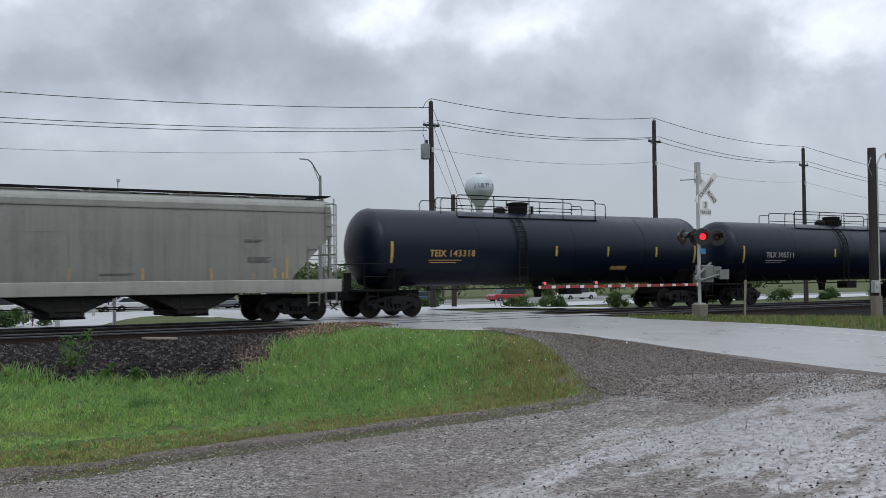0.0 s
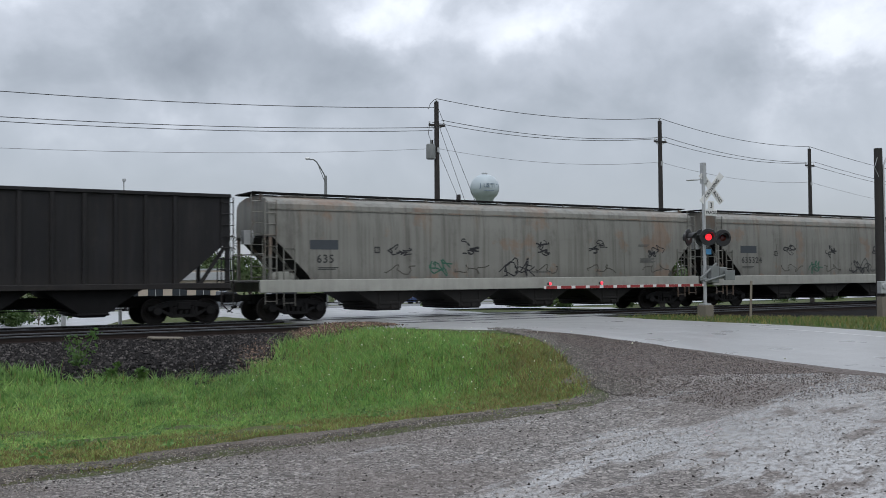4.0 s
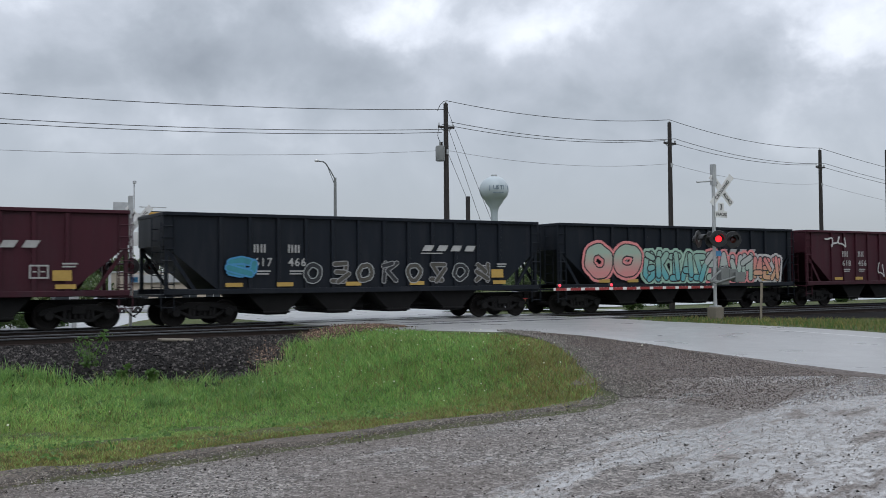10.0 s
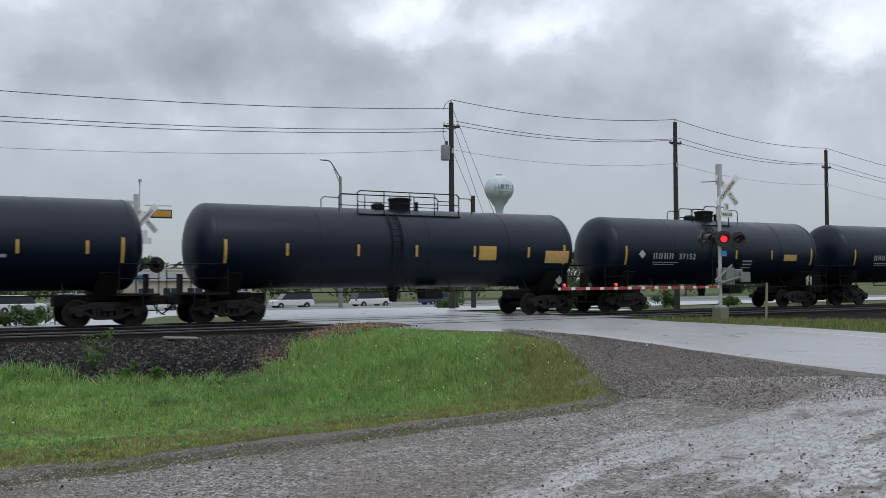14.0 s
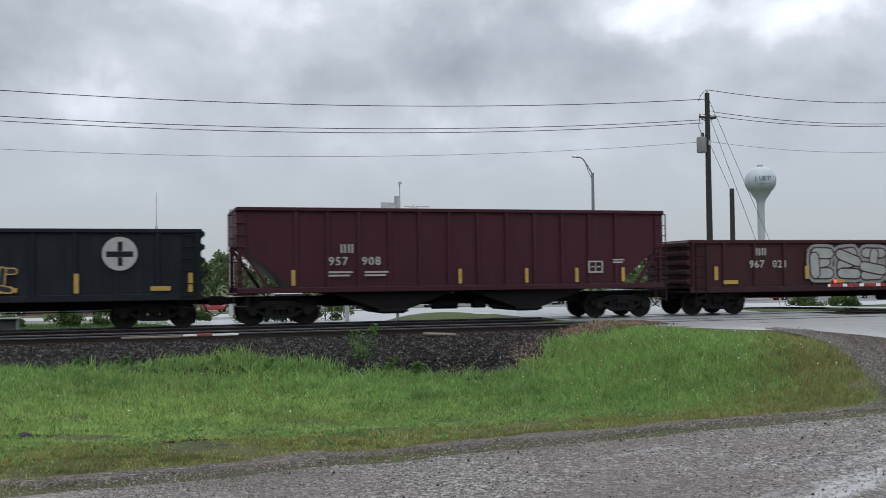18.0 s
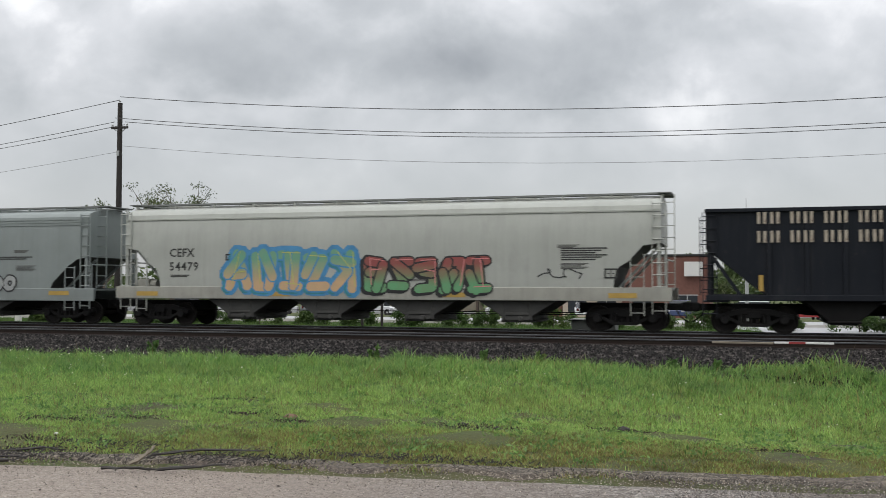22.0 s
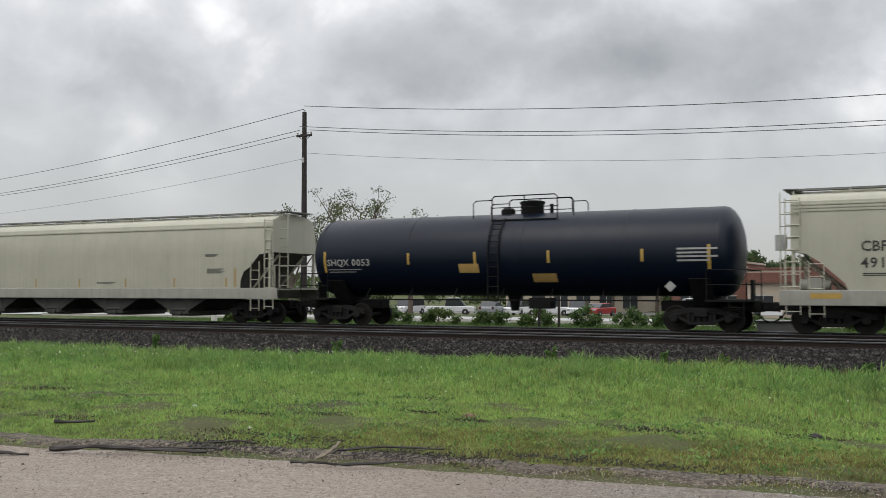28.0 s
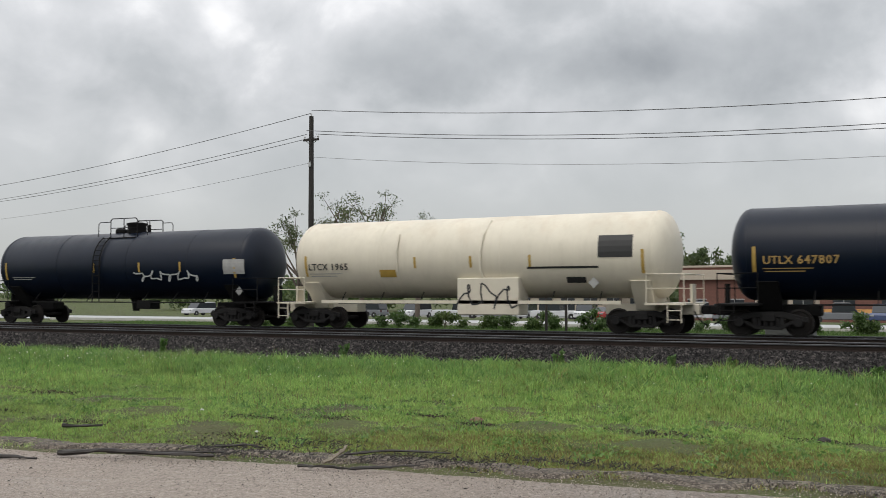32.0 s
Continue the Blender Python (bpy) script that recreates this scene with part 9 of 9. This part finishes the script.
blades("grass_tufts", tx, ty, np.repeat(gt.uniform(0.12, 0.30, 420), 55) * gt.uniform(0.6, 1.2, len(tx)), gt.uniform(0.012, 0.024, len(tx)), M["clover"], "taller dark green grass tufts before the ballast", lean=1.3)
k = (rng.random(len(x)) < 0.010) & (near > 4)
blades("seed_stalks", x[k], y[k], h[k] * 1.5 + 0.08, np.full(k.sum(), 0.007), M["dry_grass"], "dry brown seed stalks among the grass")
# verge across the road and beyond the tracks
n = 60000
x, y = rng.uniform(24.4, 60, n), rng.uniform(10, 27.2, n)
k = (y > 22.2 - (x - 24) * 0.0) | (x > 24.8)
x, y = x[k], y[k]
k = rng.random(len(x)) < 0.55
blades("grass", x[k], y[k], rng.uniform(0.06, 0.20, k.sum()), rng.uniform(0.012, 0.026, k.sum()), M["weed"], "wet dark green verge across the road", lean=1.2)
blades("grass", x[~k], y[~k], rng.uniform(0.06, 0.24, (~k).sum()), rng.uniform(0.012, 0.026, (~k).sum()), M["thin_grass"], "thin olive verge grass across the road", lean=1.2)
n = 50000
x, y = rng.uniform(-50, 12, n), rng.uniform(39, 51.5, n)
k = x < 1
x, y = x[k], y[k]
blades("grass", x, y, rng.uniform(0.06, 0.16, len(x)), rng.uniform(0.02, 0.04, len(x)), M["weed"], "wet green verge beyond the tracks", lean=1.0)
# flowers
drift = [(-20.5, 19.0, 2.2, 1.2, 190), (-16.0, 20.5, 2.0, 1.0, 90), (-12.0, 17.0, 4.0, 2.5, 40), (-3.0, 18.0, 4.0, 2.5, 35), (10.0, 19.0, 2.0, 3.0, 130)]
x, y = [np.concatenate([rng.normal(d[q], d[q + 2], d[4]) for d in drift]) for q in (0, 1)]
pts = np.stack([x, y, ground_z(x, y) + rng.uniform(0.12, 0.34, len(x))], -1)
rocks("wildflowers", pts, rng.uniform(0.008, 0.018, len(x)), M["flower"], "tiny pale wildflowers in the grass", "flowers")


def leafy(name, centres, radii, n, size, mat, seed, flat=0.8):
    """Many small bent leaves filling a few soft lobes."""
    g = np.random.default_rng(seed)
    c = np.array(centres)[g.integers(0, len(centres), n)]
    r = np.array(radii)[g.integers(0, len(radii), n)]
    d = g.normal(0, 1, (n, 3))
    d /= np.linalg.norm(d, axis=1)[:, None]
    p = c + d * (r * g.random(n) ** 0.45)[:, None] * np.array([1, 1, flat])
    u = g.normal(0, 1, (n, 3))
    u /= np.linalg.norm(u, axis=1)[:, None]
    w = np.cross(u, g.normal(0, 1, (n, 3)))
    w /= np.linalg.norm(w, axis=1)[:, None]
    s = size * g.uniform(0.6, 1.4, (n, 1))
    v = np.stack([p - u * s, p + w * s * 0.45, p + u * s, p - w * s * 0.45], 1)
    me = bpy.data.meshes.new(name)
    me.from_pydata(v.reshape(-1, 3).tolist(), [], (np.arange(n * 4).reshape(-1, 4)).tolist())
    me.materials.append(mat)
    return me


gc = np.random.default_rng(41)
cx, cy = gc.uniform(-22, 12, 900), gc.uniform(9, 24, 900)
ok = (cy > lot_edge(cx) + 0.5) & (cy < bank_toe(cx) - 0.2) & (cx < np.interp(cy, [9, 12, 18, 24], [8.6, 9.8, 12.6, 13.4]))
spots = [(float(a), float(b), float(ground_z(a, b)) + 0.03 + 0.05 * float(smooth(13, 20, b))) for a, b in zip(cx[ok], cy[ok])]
single("clover_patches", leafy("clover_patches", spots, [0.12, 0.2, 0.3, 0.42], 24000, 0.028, M["clover"], 43, 0.22), "low broad-leaved patches through the grass", "plants", kind="stuff")


def weed(x, y, h, seed, label, n=420):
    w = thing("weed", label, "plant", Matrix.Translation((x, y, gz(x, y))), group="tall weeds")
    g = random.Random(seed)
    s = Shape()
    cs = []
    for k in range(5):
        a = g.uniform(0, 6.28)
        tip = (0.28 * math.cos(a) * h, 0.28 * math.sin(a) * h, h * g.uniform(0.55, 1.0))
        s.path([(0, 0, -0.05), (tip[0] * 0.4, tip[1] * 0.4, tip[2] * 0.6), tip], 0.012, 5)
        cs += [tip, (tip[0] * 0.6, tip[1] * 0.6, tip[2] * 0.65), (tip[0] * 0.4, tip[1] * 0.4, tip[2] * 0.35)]
    part("stem", s.mesh("stem", M["weed"]), w)
    part("leaves", leafy("leaves", cs, [0.13 * h, 0.2 * h], n, 0.055, M["weed"], seed), w)


weed(5.0, 23.7, 1.1, 3, "tall green weed at the foot of the ballast", 300)
weed(5.4, 22.4, 0.45, 4, "bushy green weed by the ballast", 260)
weed(5.7, 21.2, 0.4, 5, "low green weed by the ballast", 240)
for k, (x, y, h) in enumerate([(-0.5, 23.7, 0.4), (1.5, 23.4, 0.45), (2.6, 22.7, 0.4), (-9.0, 24.0, 0.4), (-15.5, 23.9, 0.4), (-22.0, 23.6, 0.4), (-6.0, 23.6, 0.35), (-1.5, 23.6, 0.35), (-4.6, 23.8, 0.35)]):
    weed(x, y, h, 20 + k, "low leafy green weed in the tall grass", 220)


def shrub(x, y, h, seed, label="low spreading green roadside shrub"):
    w = thing("shrub", label, "shrub", Matrix.Translation((x, y, gz(x, y))), group="roadside shrubs")
    g = random.Random(seed)
    part("stem", Shape().path([(0, 0, -0.05), (0.02, 0, h * 0.4)], 0.03, 6).path([(0, 0, h * 0.15), (0.2 * h, 0.05, h * 0.5)], 0.02, 5).path([(0, 0, h * 0.15), (-0.2 * h, -0.05, h * 0.55)], 0.02, 5).mesh("stem", M["bark"]), w)
    spread = g.uniform(0.5, 0.95)
    cs = []
    for _ in range(16):
        u = g.uniform(-1, 1)
        cs.append((u * spread * h, g.uniform(-0.3, 0.3) * h, h * g.uniform(0.12, 0.72 - 0.32 * abs(u))))
    part("crown", leafy("crown", cs, [0.16 * h, 0.28 * h], 2000, 0.075, M["shrub_leaf"], seed), w)


for k, (x, y, h) in enumerate([(-37.0, 46, 0.9), (-35.3, 46, 0.8), (-33.0, 46.2, 1.2), (-30.4, 46.6, 1.0), (-27.0, 47.2, 1.3), (-24.2, 47.3, 1.2), (-21.3, 47.6, 1.2), (-18.6, 47.0, 1.35), (-16.0, 47.4, 1.3), (-13.9, 48, 1.25), (-11.7, 48.3, 1.2),
                               (-8.8, 48.6, 1.3), (-6.2, 48.4, 1.0), (-3.7, 48.6, 1.3), (-1.6, 49.0, 1.3), (2.0, 48.6, 0.9), (5.2, 48.0, 1.5), (6.6, 47.6, 1.2), (8.3, 48.0, 1.4), (36, 47.5, 1.4), (38.5, 48, 1.2), (43.5, 48, 1.3), (47, 49, 1.5), (52, 48, 1.2), (30.0, 48.5, 1.0), (61, 49, 1.4), (68, 50, 1.3), (76, 51, 1.5)]):
    shrub(x, y, h, 100 + k)


def tree(x, y, h, spread, seed, label, leaves=2400, leaf=0.16, sparse=0.0, trunk_r=0.2, leaf_mat="tree_leaf"):
    t = thing("tree", label, "tree", Matrix.Translation((x, y, gz(x, y))), group="trees")
    g = random.Random(seed)
    s = Shape()
    s.tube((0, 0, -0.2), (0.1, 0, h * 0.35), trunk_r, 10, trunk_r * 0.7)
    tips = []
    for k in range(9):
        a = 2 * math.pi * k / 9 + g.uniform(-0.3, 0.3)
        r1, z1 = spread * g.uniform(0.3, 0.55), h * g.uniform(0.5, 0.7)
        p0, p1 = (0.1, 0, h * g.uniform(0.22, 0.36)), (r1 * math.cos(a), r1 * math.sin(a), z1)
        s.tube(p0, p1, trunk_r * 0.45, 6, trunk_r * 0.22)
        for j in range(3):
            b = a + g.uniform(-0.8, 0.8)
            r2 = spread * g.uniform(0.35, 1.0)
            p2 = (r2 * math.cos(b), r2 * math.sin(b), h * g.uniform(0.55, 0.97 - 0.25 * r2 / spread))
            s.tube(p1, p2, trunk_r * 0.2, 5, trunk_r * 0.06)
            tips.append(p2)
            tips.append(tuple((p1[i] + p2[i]) / 2 for i in range(3)))
    part("trunk", s.mesh("trunk", M["bark"], smooth=True), t)
    part("crown", leafy("crown", tips, [spread * (0.16 - 0.05 * sparse), spread * (0.26 - 0.1 * sparse)], leaves, leaf, M[leaf_mat], seed, 0.75), t)


tree(-38.0, 61.0, 11.3, 4.0, 1, "open-crowned roadside tree with thin spring leaves", 2400, 0.085, 0.6, leaf_mat="young_leaf")
tree(-43.6, 61.0, 8.9, 3.4, 2, "smaller open-crowned roadside tree", 3600, 0.085, 0.6, leaf_mat="young_leaf")
tree(-33.4, 61.0, 8.7, 3.0, 3, "slender roadside tree with thin leaves", 3200, 0.085, 0.6, leaf_mat="young_leaf")
for k, (x, y, h, sp) in enumerate([(-36, 138, 12.0, 5.0), (-31, 142, 10, 4.5), (-43, 140, 9.5, 4.6), (-25, 146, 9.0, 4.0), (-19, 150, 8.0, 4.0), (-52, 150, 9, 5), (10, 160, 8, 4.5), (22, 165, 8.5, 4.5), (40, 170, 9, 5), (62, 175, 9, 5), (95, 150, 9, 5), (120, 150, 9.5, 5), (104, 190, 10, 6), (-70, 160, 9, 5), (-90, 165, 9.5, 5.5), (150, 150, 10, 6), (46, 120, 5.5, 3.0), (-8, 165, 9, 5), (2, 172, 9, 5)]):
    tree(x, y, h + 1.3, sp, 40 + k, "full dark green tree beyond the stores", 2600, 0.3, 0.2, 0.25)
# belt of low trees behind the parking lot
g8 = np.random.default_rng(77)
belt = [(x, 152 + g8.uniform(0, 14), -2.3 + g8.uniform(0.3, 1.0) * 6.2 * (0.75 + 0.25 * math.sin(x * 0.13))) for x in np.arange(-150, 190, 0.8)]
single("tree_belt", leafy("tree_belt", belt, [1.5, 2.6], 30000, 0.45, M["tree_leaf"], 6, 0.8), "belt of low green trees behind the parking lot", "trees", kind="stuff")
# far woods on the horizon
g9 = np.random.default_rng(99)
cs = [(r * math.sin(a), r * math.cos(a), -1.0 + g9.uniform(0.3, 1.0) * 7) for a, r in zip(g9.uniform(-1.3, 1.35, 420), g9.uniform(420, 700, 420))]
single("far_woods", leafy("far_woods", cs, [5.0, 9.0], 26000, 1.5, M["tree_leaf"], 5, 0.7), "low dark line of far trees on the horizon", "trees", kind="stuff")

# ---- motion ----
def travel(t):
    """Metres the train has run by t seconds."""
    return 24.3609 * t - 0.00645393 * t * t + 0.00036733 * t ** 3


def motions():
    for car, x0 in train:
        walk(car, [(float(t), pose(x0 + travel(t), TRACK, 0)) for t in range(0, 33, 2)])
    middle = dict(train)
    for wheel, car in wheels:
        base = wheel.location.copy()
        frames = [k for k in range(1, 961) if -48 < middle[car] + travel((k - 1) / 30) < 62]
        rows, turn = [], 0.0
        for k in sorted({1, 961, *frames}):
            rows.append(((k - 1) / 30, pose(base.x, base.y, base.z, 0, turn, 0)))
            turn = (turn + 86.0) % 360.0
        walk(wheel, rows)


motions()
